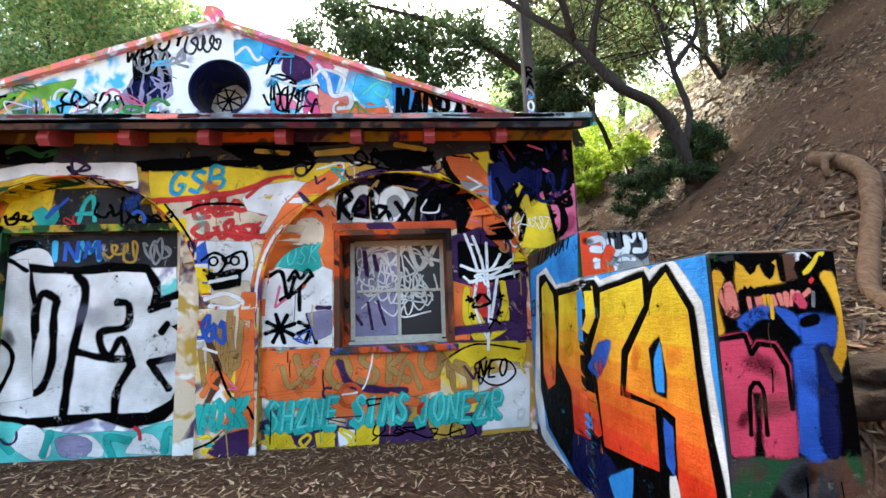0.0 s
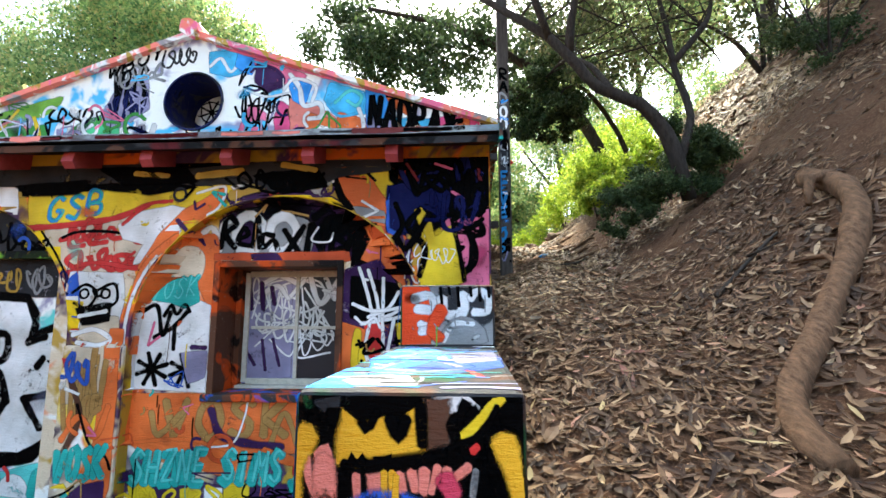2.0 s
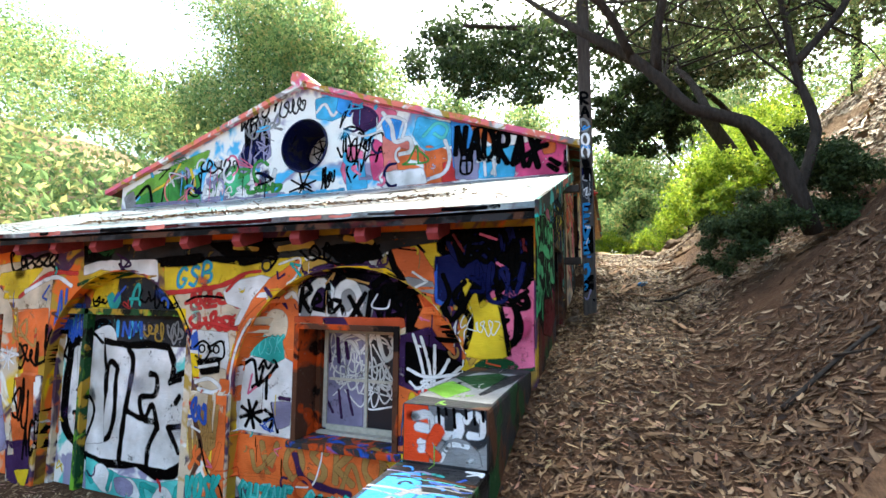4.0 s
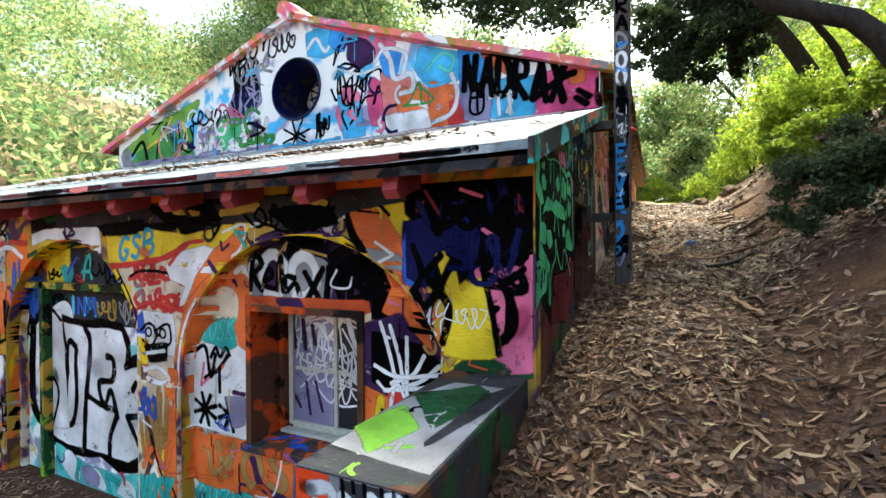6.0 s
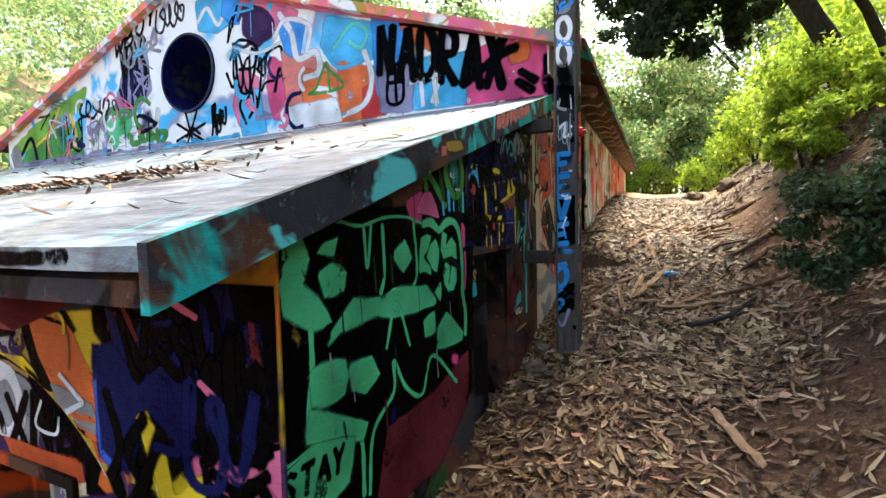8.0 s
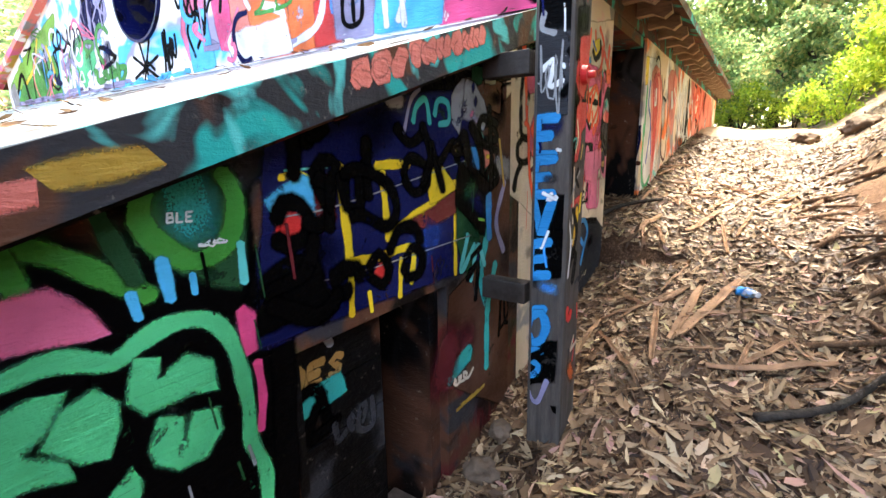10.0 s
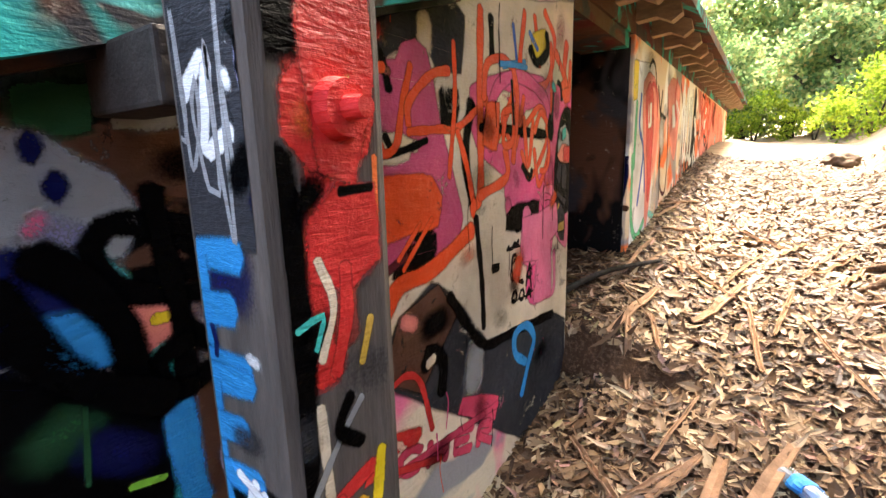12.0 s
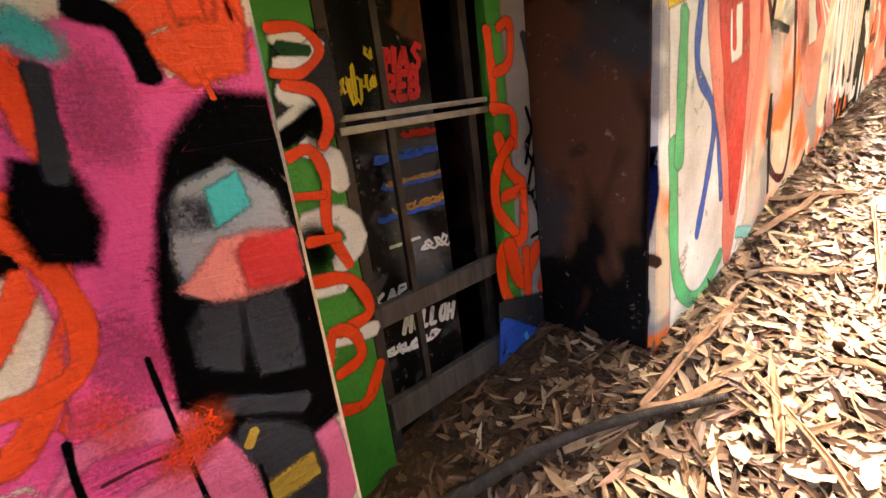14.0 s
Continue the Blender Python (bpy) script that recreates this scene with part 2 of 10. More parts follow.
def add_box(bm, x0, x1, y0, y1, z0, z1, bevel=0.0, jit=0.0):
    r = bmesh.ops.create_cube(bm, size=1.0)
    vs = r["verts"]
    for v in vs:
        v.co = Vector((x0 + (v.co.x + 0.5) * (x1 - x0), y0 + (v.co.y + 0.5) * (y1 - y0), z0 + (v.co.z + 0.5) * (z1 - z0)))
        if jit:
            v.co += Vector((random.uniform(-jit, jit), random.uniform(-jit, jit), random.uniform(-jit, jit)))
    if bevel:
        es = list({e for v in vs for e in v.link_edges})
        bmesh.ops.bevel(bm, geom=es, offset=bevel, segments=2, affect="EDGES", profile=0.6)
    return vs


def boxes(name, specs, mat, parent=None, label="", bevel=0.0, jit=0.0):
    bm = bmesh.new()
    for s in specs:
        add_box(bm, *s, bevel=bevel, jit=jit)
    return part(name, bm, mat, parent, label)


def smooth_shade(ob):
    ob.data.polygons.foreach_set("use_smooth", [True] * len(ob.data.polygons))
    return ob


def catmull(pts, step=0.03):
    P = [Vector(p) for p in pts]
    if len(P) < 3:
        n = max(1, int((P[-1] - P[0]).length / step))
        return [P[0].lerp(P[-1], i / n) for i in range(n + 1)]
    Q = [2 * P[0] - P[1]] + P + [2 * P[-1] - P[-2]]
    out = []
    for i in range(1, len(Q) - 2):
        a, b, c, d = Q[i - 1:i + 3]
        n = max(1, int((c - b).length / step))
        for k in range(n):
            t = k / n
            out.append(0.5 * ((2 * b) + (c - a) * t + (2 * a - 5 * b + 4 * c - d) * t * t + (3 * b - a - 3 * c + d) * t ** 3))
    out.append(P[-1])
    return out


def tube(bm, pts, r0, r1, seg=8, step=0.15, wob=0.0, power=1.0):
    """A tapered, slightly gnarled limb along a curve."""
    C = catmull(pts, step)
    rings = []
    up = Vector((0.3, 0.2, 1)).normalized()
    for i, p in enumerate(C):
        d = (C[min(i + 1, len(C) - 1)] - C[max(i - 1, 0)]).normalized()
        s = d.cross(up)
        if s.length < 0.1:
            s = d.cross(Vector((1, 0, 0)))
        s.normalize()
        t = s.cross(d).normalized()
        r = r0 + (r1 - r0) * (i / max(1, len(C) - 1)) ** power
        ring = []
        for k in range(seg):
            a = 2 * math.pi * k / seg
            w = 1 + wob * noise.noise(Vector((p.x * 3 + k, p.y * 3, p.z * 3)))
            ring.append(bm.verts.new(p + (s * math.cos(a) + t * math.sin(a)) * r * w))
        rings.append(ring)
    for a, b in zip(rings, rings[1:]):
        for k in range(seg):
            bm.faces.new((a[k], a[(k + 1) % seg], b[(k + 1) % seg], b[k]))
    bm.faces.new(list(reversed(rings[0])))
    bm.faces.new(rings[-1])
    return C

# ---- ground ----
PATH = [(-40, -0.6), (-6, 0.0), (-1, 0.15), (0.4, 0.55), (1.45, 0.72), (1.75, 1.02), (3.1, 1.44), (4.8, 1.86), (6.0, 2.02), (7.2, 2.28), (8.8, 2.62), (9.9, 2.80), (11.6, 3.08), (14, 3.38), (18, 3.5), (40, 4.2), (400, 6.0)]


def path_z(y):
    for (a, za), (b, zb) in zip(PATH, PATH[1:]):
        if y <= b:
            return za + (zb - za) * (y - a) / (b - a)
    return PATH[-1][1]


def sstep(a, b, x):
    t = min(1.0, max(0.0, (x - a) / (b - a)))
    return t * t * (3 - 2 * t)


def ground_z(x, y):
    p = path_z(y)
    low = 0.02 + 0.035 * max(0.0, min(4.0, y)) + (0.05 * sstep(0.2, 1.0, x))
    edge = 2.55 + 0.25 * sstep(3, 7, y) + 0.5 * sstep(10, 16, y)
    r = max(0.0, x - edge)
    hill = p + 0.92 * r - 0.30 * (1 - math.exp(-r / 0.4)) * 0.9
    if r > 6:
        hill -= (r - 6) * 0.35
    if r > 40:
        hill -= (r - 40) * 0.5
    p2 = hill + (0.10 * sstep(2.3, 1.5, x) if 8 < y < 20 else -0.10 * sstep(2.2, 1.5, x))
    if y < 4.2:
        z = low + (p2 - low) * (sstep(0.85, 1.7, x) if y < 1.5 else sstep(1.05, 1.42, x))
    else:
        inside = sstep(1.30, 1.46, x)
        if y > 17.5:
            inside = sstep(-8, 1, x)
            low = 2.2
        elif 7.9 < y < 9.1:
            inside = sstep(0.75, 0.95, x)
        z = low + (p2 - low) * inside
    if x < -9:
        z += 0.42 * min(40, -9 - x)
    amp = 0.05 if x > 1.46 else 0.012
    z += amp * noise.noise(Vector((x * 1.3, y * 1.3, 0.0))) + amp * 0.4 * noise.noise(Vector((x * 5, y * 5, 3.0)))
    if x > 3.2:
        z += 0.16 * noise.noise(Vector((x * 0.7, y * 0.7, 9.0))) + 0.07 * sstep(3.2, 4.2, x) * noise.noise(Vector((x * 2.6, y * 2.6, 21.0)))
    return z


def axis(stops):
    out = []
    for (a, b, n) in stops:
        out += [a + (b - a) * i / n for i in range(n)]
    return out + [stops[-1][1]]


GX = axis([(-300, -40, 12), (-40, -9, 16), (-9, 0.6, 40), (0.6, 4.0, 62), (4.0, 12, 50), (12, 40, 24), (40, 300, 10)])
GY = axis([(-300, -30, 10), (-30, -3, 14), (-3, 0.8, 24), (0.8, 12, 160), (12, 30, 60), (30, 80, 20), (80, 400, 12)])


def build_ground():
    verts = [(x, y, ground_z(x, y)) for y in GY for x in GX]
    w = len(GX)
    faces = [(j * w + i, j * w + i + 1, (j + 1) * w + i + 1, (j + 1) * w + i) for j in range(len(GY) - 1) for i in range(w - 1)]
    me = bpy.data.meshes.new("ground")
    me.from_pydata(verts, [], faces)
    me.materials.append(M_ground)
    ob = smooth_shade(new("ground", me))
    return tagged(ob, "brown earth slope and path strewn with dry leaves", "ground", kind="structure")


ground = build_ground()

# ---- the low front building ----
FY, AY = 4.04, 3.94          # niche wall, arcade face
SX = 1.50                    # long side wall
GBY = 7.02                   # gable wall
wall_front = tagged(new("wall_front"), "stucco front wall covered in layers of bright graffiti", "wall", kind="structure")
wall_front.location = (0, 0, 0)
WX0, WX1, WZ0, WZ1 = -0.66, 0.37, 0.95, 1.97
DX0, DX1, DZ1 = -3.42, -1.95, 2.0
LX0, LX1 = -5.9, -4.9        # second window further along
boxes("wall_face", [
    (-7.4, LX0, FY, FY + 0.36, -0.5, 2.86), (LX0, LX1, FY, FY + 0.36, -0.5, 0.95), (LX0, LX1, FY, FY + 0.36, 1.97, 2.86),
    (LX1, DX0 - 0.42, FY, FY + 0.36, -0.5, 2.86), (DX0 - 0.42, DX1, FY + 0.06, FY + 0.36, DZ1 + 0.06, 2.86),
    (DX1, WX0, FY, FY + 0.36, -0.5, 2.86), (WX0, WX1, FY, FY + 0.36, -0.5, WZ0), (WX0, WX1, FY, FY + 0.36, WZ1, 2.86),
    (WX1, SX - 0.005, FY, FY + 0.36, -0.5, 2.86)], M_front, wall_front)


def arcade(x0, x1, ztop, arches, y0, y1):
    """The proud front layer with round-arched openings: pilasters between, soffits inside."""
    bm = bmesh.new()
    xs = set([x0, x1])
    for c, r, zs in arches:
        for i in range(29):
            xs.add(round(c - r * math.cos(math.pi * i / 28), 4))
    xs = sorted(xs)

    def lower(x):
        for c, r, zs in arches:
            if abs(x - c) < r - 1e-4:
                return zs + math.sqrt(max(0.0, r * r - (x - c) ** 2)) * (2.46 - zs) / r
        return -0.5

    def quad(*p):
        bm.faces.new([bm.verts.new(q) for q in p])
    for a, b in zip(xs, xs[1:]):
        m = (a + b) / 2
        inside = [q for q in arches if abs(m - q[0]) < q[1]]
        if inside:
            c, r, zs = inside[0]
            f = lambda x: zs + math.sqrt(max(0.0, r * r - (x - c) ** 2)) * (2.46 - zs) / r
            za, zb = f(a), f(b)
            quad((a, y1, za), (b, y1, zb), (b, y0, zb), (a, y0, za))
        else:
            za = zb = -0.5
        quad((a, y0, za), (b, y0, zb), (b, y0, ztop), (a, y0, ztop))
    for c, r, zs in arches:
        for s in (-1, 1):
            x = c + s * r
            p = [(x, y0, -0.5), (x, y0, zs), (x, y1, zs), (x, y1, -0.5)]
            quad(*(p if s < 0 else p[::-1]))
    quad((x1, y0, -0.5), (x1, y1, -0.5), (x1, y1, ztop), (x1, y0, ztop))
    quad((x0, y0, ztop), (x1, y0, ztop), (x1, y1, ztop), (x0, y1, ztop))
    bmesh.ops.remove_doubles(bm, verts=bm.verts, dist=0.0005)
    bmesh.ops.recalc_face_normals(bm, faces=bm.faces)
    return bm


ARCHES = [(-5.4, 1.05, 1.38), (-2.815, 1.075, 1.38), (-0.10, 1.15, 1.36)]
part("arcade", arcade(-7.4, SX - 0.002, 2.835, ARCHES, AY, FY + 0.002), M_arcade, wall_front, "proud arcade with round arches and pilasters")
boxes("shaped_buttress", [(-1.735, -1.255, AY - 0.025, AY + 0.01, -0.5, 1.32), (-4.35, -3.90, AY - 0.025, AY + 0.01, -0.5, 1.32)], M_front, wall_front, "", 0.012)

# side wall of the low building, with its sunken doorway
wall_side = tagged(new("wall_side"), "dark painted stucco side wall with a sunken doorway", "wall", kind="structure")


def sloped_wall(name, y0, y1, z0, mat, parent, x0=SX - 0.3, x1=SX, top0=None):
    """Wall whose top follows the lean-to roof."""
    f = lambda y: 2.76 + 0.316 * (y - 3.63) if top0 is None else top0
    bm = bmesh.new()
    v = [bm.verts.new(p) for p in ((x0, y0, z0), (x1, y0, z0), (x1, y1, z0), (x0, y1, z0), (x0, y0, f(y0)), (x1, y0, f(y0)), (x1, y1, f(y1)), (x0, y1, f(y1)))]
    for q in ((0, 1, 2, 3), (4, 7, 6, 5), (0, 4, 5, 1), (1, 5, 6, 2), (2, 6, 7, 3), (3, 7, 4, 0)):
        bm.faces.new([v[i] for i in q])
    bmesh.ops.recalc_face_normals(bm, faces=bm.faces)
    return part(name, bm, mat, parent)


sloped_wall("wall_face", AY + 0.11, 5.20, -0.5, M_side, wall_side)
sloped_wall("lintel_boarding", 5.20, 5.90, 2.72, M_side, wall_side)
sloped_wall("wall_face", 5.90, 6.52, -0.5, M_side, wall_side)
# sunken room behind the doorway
boxes("inner_wall", [(0.1, 1.2, 6.0, 6.1, 0.5, 3.3), (0.1, 1.2, 4.45, 4.55, 0.5, 2.9), (0.0, 0.1, 4.56, 5.99, 0.5, 2.9)], M_dark, wall_side, "dark wall of the sunken room")

# pier between the post and the porch, and the long wall behind the porch
wall_pier = tagged(new("wall_pier"), "cream stucco pier sprayed with pink and orange graffiti", "wall", kind="structure")
sloped_wall("wall_face", 6.52, 7.02, 0.5, M_pier, wall_pier)
boxes("wall_face", [(1.12, SX, 7.02, 7.985, 0.5, 4.10)], M_pier, wall_pier, "", 0.0)
wall_long = tagged(new("wall_long"), "long stucco side wall with heart-shaped red graffiti", "wall", kind="structure")
boxes("wall_face", [(1.2, SX + 0.02, 9.0, 16.4, 1.5, 4.10)], M_wall2, wall_long, "", 0.015)
wall_rear = tagged(boxes("wall_rear", [(-7.3, 1.2, 16.1, 16.4, 0, 4.1), (-7.3, -7.0, 7.3, 16.1, -0.5, 4.1), (-7.3, -7.0, 4.4, 7.0, -0.5, 2.75)], M_dark), "plain dark rear walls of the building", "wall", kind="structure")

# gable wall with a round opening
GCX, GCZ, GR = -2.89, 4.785, 0.475
RIDGE = (-2.95, 5.87)


def gable_top(x):
    return RIDGE[1] - 0.338 * abs(x - RIDGE[0])


def build_gable():
    bm = bmesh.new()
    xs = axis([(-7.3, GCX - GR, 8), (GCX - GR, GCX + GR, 40), (GCX + GR, SX, 8)])
    for y, flip in ((GBY, False), (GBY + 0.28, True)):
        for a, b in zip(xs, xs[1:]):
            m = (a + b) / 2
            fs = []
            ha = math.sqrt(max(0, GR * GR - (a - GCX) ** 2))
            hb = math.sqrt(max(0, GR * GR - (b - GCX) ** 2))
            if abs(m - GCX) < GR:
                fs = [((a, 3.0), (b, 3.0), (b, GCZ - hb), (a, GCZ - ha)), ((a, GCZ + ha), (b, GCZ + hb), (b, gable_top(b)), (a, gable_top(a)))]
            else:
                fs = [((a, 3.0), (b, 3.0), (b, gable_top(b)), (a, gable_top(a)))]
            for f in fs:
                q = [bm.verts.new((u, y, v)) for u, v in (f[::-1] if flip else f)]
                bm.faces.new(q)
    for i in range(48):
        a, b = (2 * math.pi * k / 48 for k in (i, i + 1))
        q = [(GCX + GR * math.cos(t), y, GCZ + GR * math.sin(t)) for t, y in ((a, GBY), (b, GBY), (b, GBY + 0.28), (a, GBY + 0.28))]
        bm.faces.new([bm.verts.new(p) for p in q])
    q = [(SX, GBY, 3.0), (SX, GBY + 0.28, 3.0), (SX, GBY + 0.28, gable_top(SX)), (SX, GBY, gable_top(SX))]
    bm.faces.new([bm.verts.new(p) for p in q])
    bmesh.ops.remove_doubles(bm, verts=bm.verts, dist=0.0008)
    return bm


wall_gable = tagged(new("wall_gable"), "white gable wall with colourful graffiti and a round opening", "wall", kind="structure")
part("wall_face", build_gable(), M_gable, wall_gable)
M_duct = layered_wall("duct_paint", ["navy", "black", "dgrey", "navy"], 3.0, 31.0, 0.3, 0.35)


def build_duct():
    bm = bmesh.new()
    n = 48
    R, r = GR - 0.004, GR - 0.03
    rows = [(R, GBY - 0.03), (r, GBY - 0.03), (r, GBY + 0.75)]
    ring = [[bm.verts.new((GCX + q * math.cos(2 * math.pi * k / n), y, GCZ + q * math.sin(2 * math.pi * k / n))) for k in range(n)] for q, y in rows]
    back = [bm.verts.new((GCX + R * math.cos(2 * math.pi * k / n), GBY + 0.2, GCZ + R * math.sin(2 * math.pi * k / n))) for k in range(n)]
    for a, b in ((back, ring[0]), (ring[0], ring[1]), (ring[1], ring[2])):
        for k in range(n):
            bm.faces.new((a[k], a[(k + 1) % n], b[(k + 1) % n], b[k]))
    bm.faces.new(ring[2])
    bmesh.ops.recalc_face_normals(bm, faces=bm.faces)
    return bm


part("round_duct", build_duct(), M_duct, wall_gable, "dark blue round duct opening")

# ---- roofs ----
roof_low = tagged(new("roof_low"), "lean-to felt roof splashed with faded paint", "roof", kind="structure")


def slope_slab(name, xs, y0, y1, za, zb, t, mat, parent, n=26):
    """Slab that rises from y0 to y1, a little wavy along its front edge."""
    bm = bmesh.new()
    x0, x1 = xs
    X = [x0 + (x1 - x0) * i / n for i in range(n + 1)]
    Y = [y0 + (y1 - y0) * j / 10 for j in range(11)]
    top = [[bm.verts.new((x, y, za + (zb - za) * (y - y0) / (y1 - y0) + 0.008 * noise.noise(Vector((x * 2, y * 2, 1))))) for x in X] for y in Y]
    low = [[bm.verts.new((v.co.x, v.co.y, v.co.z - t)) for v in row] for row in top]
    for j in range(10):
        for i in range(n):
            bm.faces.new((top[j][i], top[j][i + 1], top[j + 1][i + 1], top[j + 1][i]))
            bm.faces.new((low[j][i], low[j + 1][i], low[j + 1][i + 1], low[j][i + 1]))
    for i in range(n):
        bm.faces.new((top[0][i], low[0][i], low[0][i + 1], top[0][i + 1]))
        bm.faces.new((top[-1][i], top[-1][i + 1], low[-1][i + 1], low[-1][i]))
    for j in range(10):
        bm.faces.new((top[j][0], top[j + 1][0], low[j + 1][0], low[j][0]))
        bm.faces.new((top[j][-1], low[j][-1], low[j + 1][-1], top[j + 1][-1]))
    bmesh.ops.recalc_face_normals(bm, faces=bm.faces)
    return part(name, bm, mat, parent)


M_fascia = layered_wall("fascia_coats", ["brown", "maroon", "dgrey", "teal", "brown"], 2.4, 41.0, 0.6)
slope_slab("roof_felt", (-7.6, 1.552), 3.60, GBY - 0.003, 2.855, 3.925, 0.045, M_roof, roof_low, 60)
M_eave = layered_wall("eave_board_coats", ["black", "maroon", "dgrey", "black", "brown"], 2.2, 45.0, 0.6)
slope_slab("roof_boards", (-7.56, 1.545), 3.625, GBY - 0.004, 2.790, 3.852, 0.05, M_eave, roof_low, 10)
roof_main = tagged(new("roof_main"), "pitched main roof with overhanging timber eave", "roof", kind="structure")


def pitch(name, x0, x1, y0, y1, lift, t, mat):
    bm = bmesh.new()
    q = []
    for y in (y0, y1):
        for x in (x0, x1):
            z = RIDGE[1] - 0.338 * abs(x - RIDGE[0]) + lift
            q += [bm.verts.new((x, y, z)), bm.verts.new((x, y, z - t))]
    a, a1, b, b1, c, c1, d, d1 = q
    for f in ((a, b, d, c), (a1, c1, d1, b1), (a, a1, b1, b), (c, d, d1, c1), (a, c, c1, a1), (b, b1, d1, d)):
        bm.faces.new(f)
    bmesh.ops.recalc_face_normals(bm, faces=bm.faces)
    return part(name, bm, mat, roof_main)


pitch("roof_slope", RIDGE[0], 1.80, GBY - 0.05, 17.0, 0.05, 0.07, M_fascia)
pitch("roof_slope", -7.70, RIDGE[0], GBY - 0.05, 17.0, 0.05, 0.07, M_fascia)

# ---- stepped retaining block beside the window ----
stepped_wall = tagged(new("stepped_block_wall"), "stepped concrete block wall painted with bold graffiti", "wall", kind="structure")
boxes("upper_block", [(1.02, 1.46, 2.70, AY - 0.003, -0.4, 1.695)], M_block, stepped_wall, "upper step, mossy top", 0.018)
boxes("lower_block", [(1.0, 1.46, 1.48, 2.697, -0.4, 1.415)], M_block, stepped_wall, "lower step, blue painted top", 0.02)

# ---- timber post ----
post = tagged(new("timber_post"), "tall weathered timber post tagged in blue paint", "post")
post.location = (1.775, 6.27, 2.0)
boxes("shaft", [(-0.065, 0.08, -0.10, 0.078, -0.3, 5.5)], M_wood, post, "", 0.016)

M_barge = layered_wall("barge_board_coats", ["dgrey", "black", "teal", "brown", "aqua"], 2.4, 43.0, 0.6)
bm = bmesh.new()
q = [(3.585, 2.862), (7.0, 3.931), (7.0, 3.81), (3.585, 2.742)]
A = [bm.verts.new((1.553, y, z)) for y, z in q]
B = [bm.verts.new((1.578, y, z)) for y, z in q]
bm.faces.new(A)
bm.faces.new(B[::-1])
for k in range(4):
    bm.faces.new((A[k], A[(k + 1) % 4], B[(k + 1) % 4], B[k]))
bmesh.ops.recalc_face_normals(bm, faces=bm.faces)
part("barge_board", bm, M_barge, roof_low, "teal painted side board of the roof")

# ---- rafters under the front eave ----
M_rafter = plain("pink_painted_timber", lin((0.62, 0.27, 0.28)), 0.65, 0.25, 8)
for i in range(1, 17):
    x = 1.40 - 0.607 * i
    bm = bmesh.new()
    prof = [(3.68, 2.775), (4.02, 2.885), (4.02, 2.76), (3.80, 2.69), (3.70, 2.655), (3.66, 2.70)]
    L = [bm.verts.new((x - 0.045, y, z - 0.02)) for y, z in prof]
    R = [bm.verts.new((x + 0.045, y, z - 0.02)) for y, z in prof]
    bm.faces.new(L)
    bm.faces.new(R[::-1])
    for k in range(6):
        bm.faces.new((L[k], R[k], R[(k + 1) % 6], L[(k + 1) % 6]))
    bmesh.ops.recalc_face_normals(bm, faces=bm.faces)
    part("rafter", bm, M_rafter, roof_low)
# rafters under the long eave, wall plate, verge boards, ridge cap
M_oldwood = plain("sun_bleached_rafter", (0.33, 0.24, 0.17), 0.8, 0.3, 10, stretch=(1, 4, 4))
for i in range(20):
    y = 8.2 + 0.455 * i
    bm = bmesh.new()
    prof = [(1.50, 4.33), (1.74, 4.255), (1.755, 4.19), (1.70, 4.15), (1.62, 4.19), (1.50, 4.18)]
    L = [bm.verts.new((x, y - 0.04, z)) for x, z in prof]
    R = [bm.verts.new((x, y + 0.04, z)) for x, z in prof]
    bm.faces.new(L)
    bm.faces.new(R[::-1])
    for k in range(6):
        bm.faces.new((L[k], R[k], R[(k + 1) % 6], L[(k + 1) % 6]))
    bmesh.ops.recalc_face_normals(bm, faces=bm.faces)
    part("rafter", bm, M_oldwood, roof_main)
boxes("wall_plate", [(1.36, 1.50, 7.30, 16.9, 4.105, 4.30)], M_fascia, roof_main)
boxes("porch_ceiling", [(0.6, 1.49, 7.30, 9.6, 4.02, 4.10)], M_fascia, roof_main)
M_verge = layered_wall("verge_paint", ["salmon", "grey", "pink", "white", "ochre"], 1.8, 51.0, 0.5)
for s in (-1, 1):
    bm = bmesh.new()
    n = 24
    span = 4.72
    tops = []
    for i in range(n + 1):
        d = span * i / n
        x, z = RIDGE[0] + s * d, RIDGE[1] + 0.055 - 0.338 * d + 0.012 * noise.noise(Vector((d * 4, s, 0)))
        tops.append([bm.verts.new(p) for p in ((x, GBY - 0.10, z), (x, GBY + 0.02, z), (x, GBY + 0.02, z - 0.09), (x, GBY - 0.10, z - 0.09))])
    for a, b in zip(tops, tops[1:]):
        for k in range(4):
            bm.faces.new((a[k], a[(k + 1) % 4], b[(k + 1) % 4], b[k]))
    bm.faces.new(tops[0])
    bm.faces.new(tops[-1][::-1])
    bmesh.ops.recalc_face_normals(bm, faces=bm.faces)
    part("verge_board", bm, M_verge, roof_main, "painted verge board")
bm = bmesh.new()
tube(bm, [(RIDGE[0] - 0.02, GBY - 0.16, 5.93), (RIDGE[0], 7.5, 5.96), (RIDGE[0], 8.2, 5.95)], 0.15, 0.13, 10, 0.2, 0.4)
part("ridge_cap", bm, M_verge, roof_main, "broken clay ridge cap")

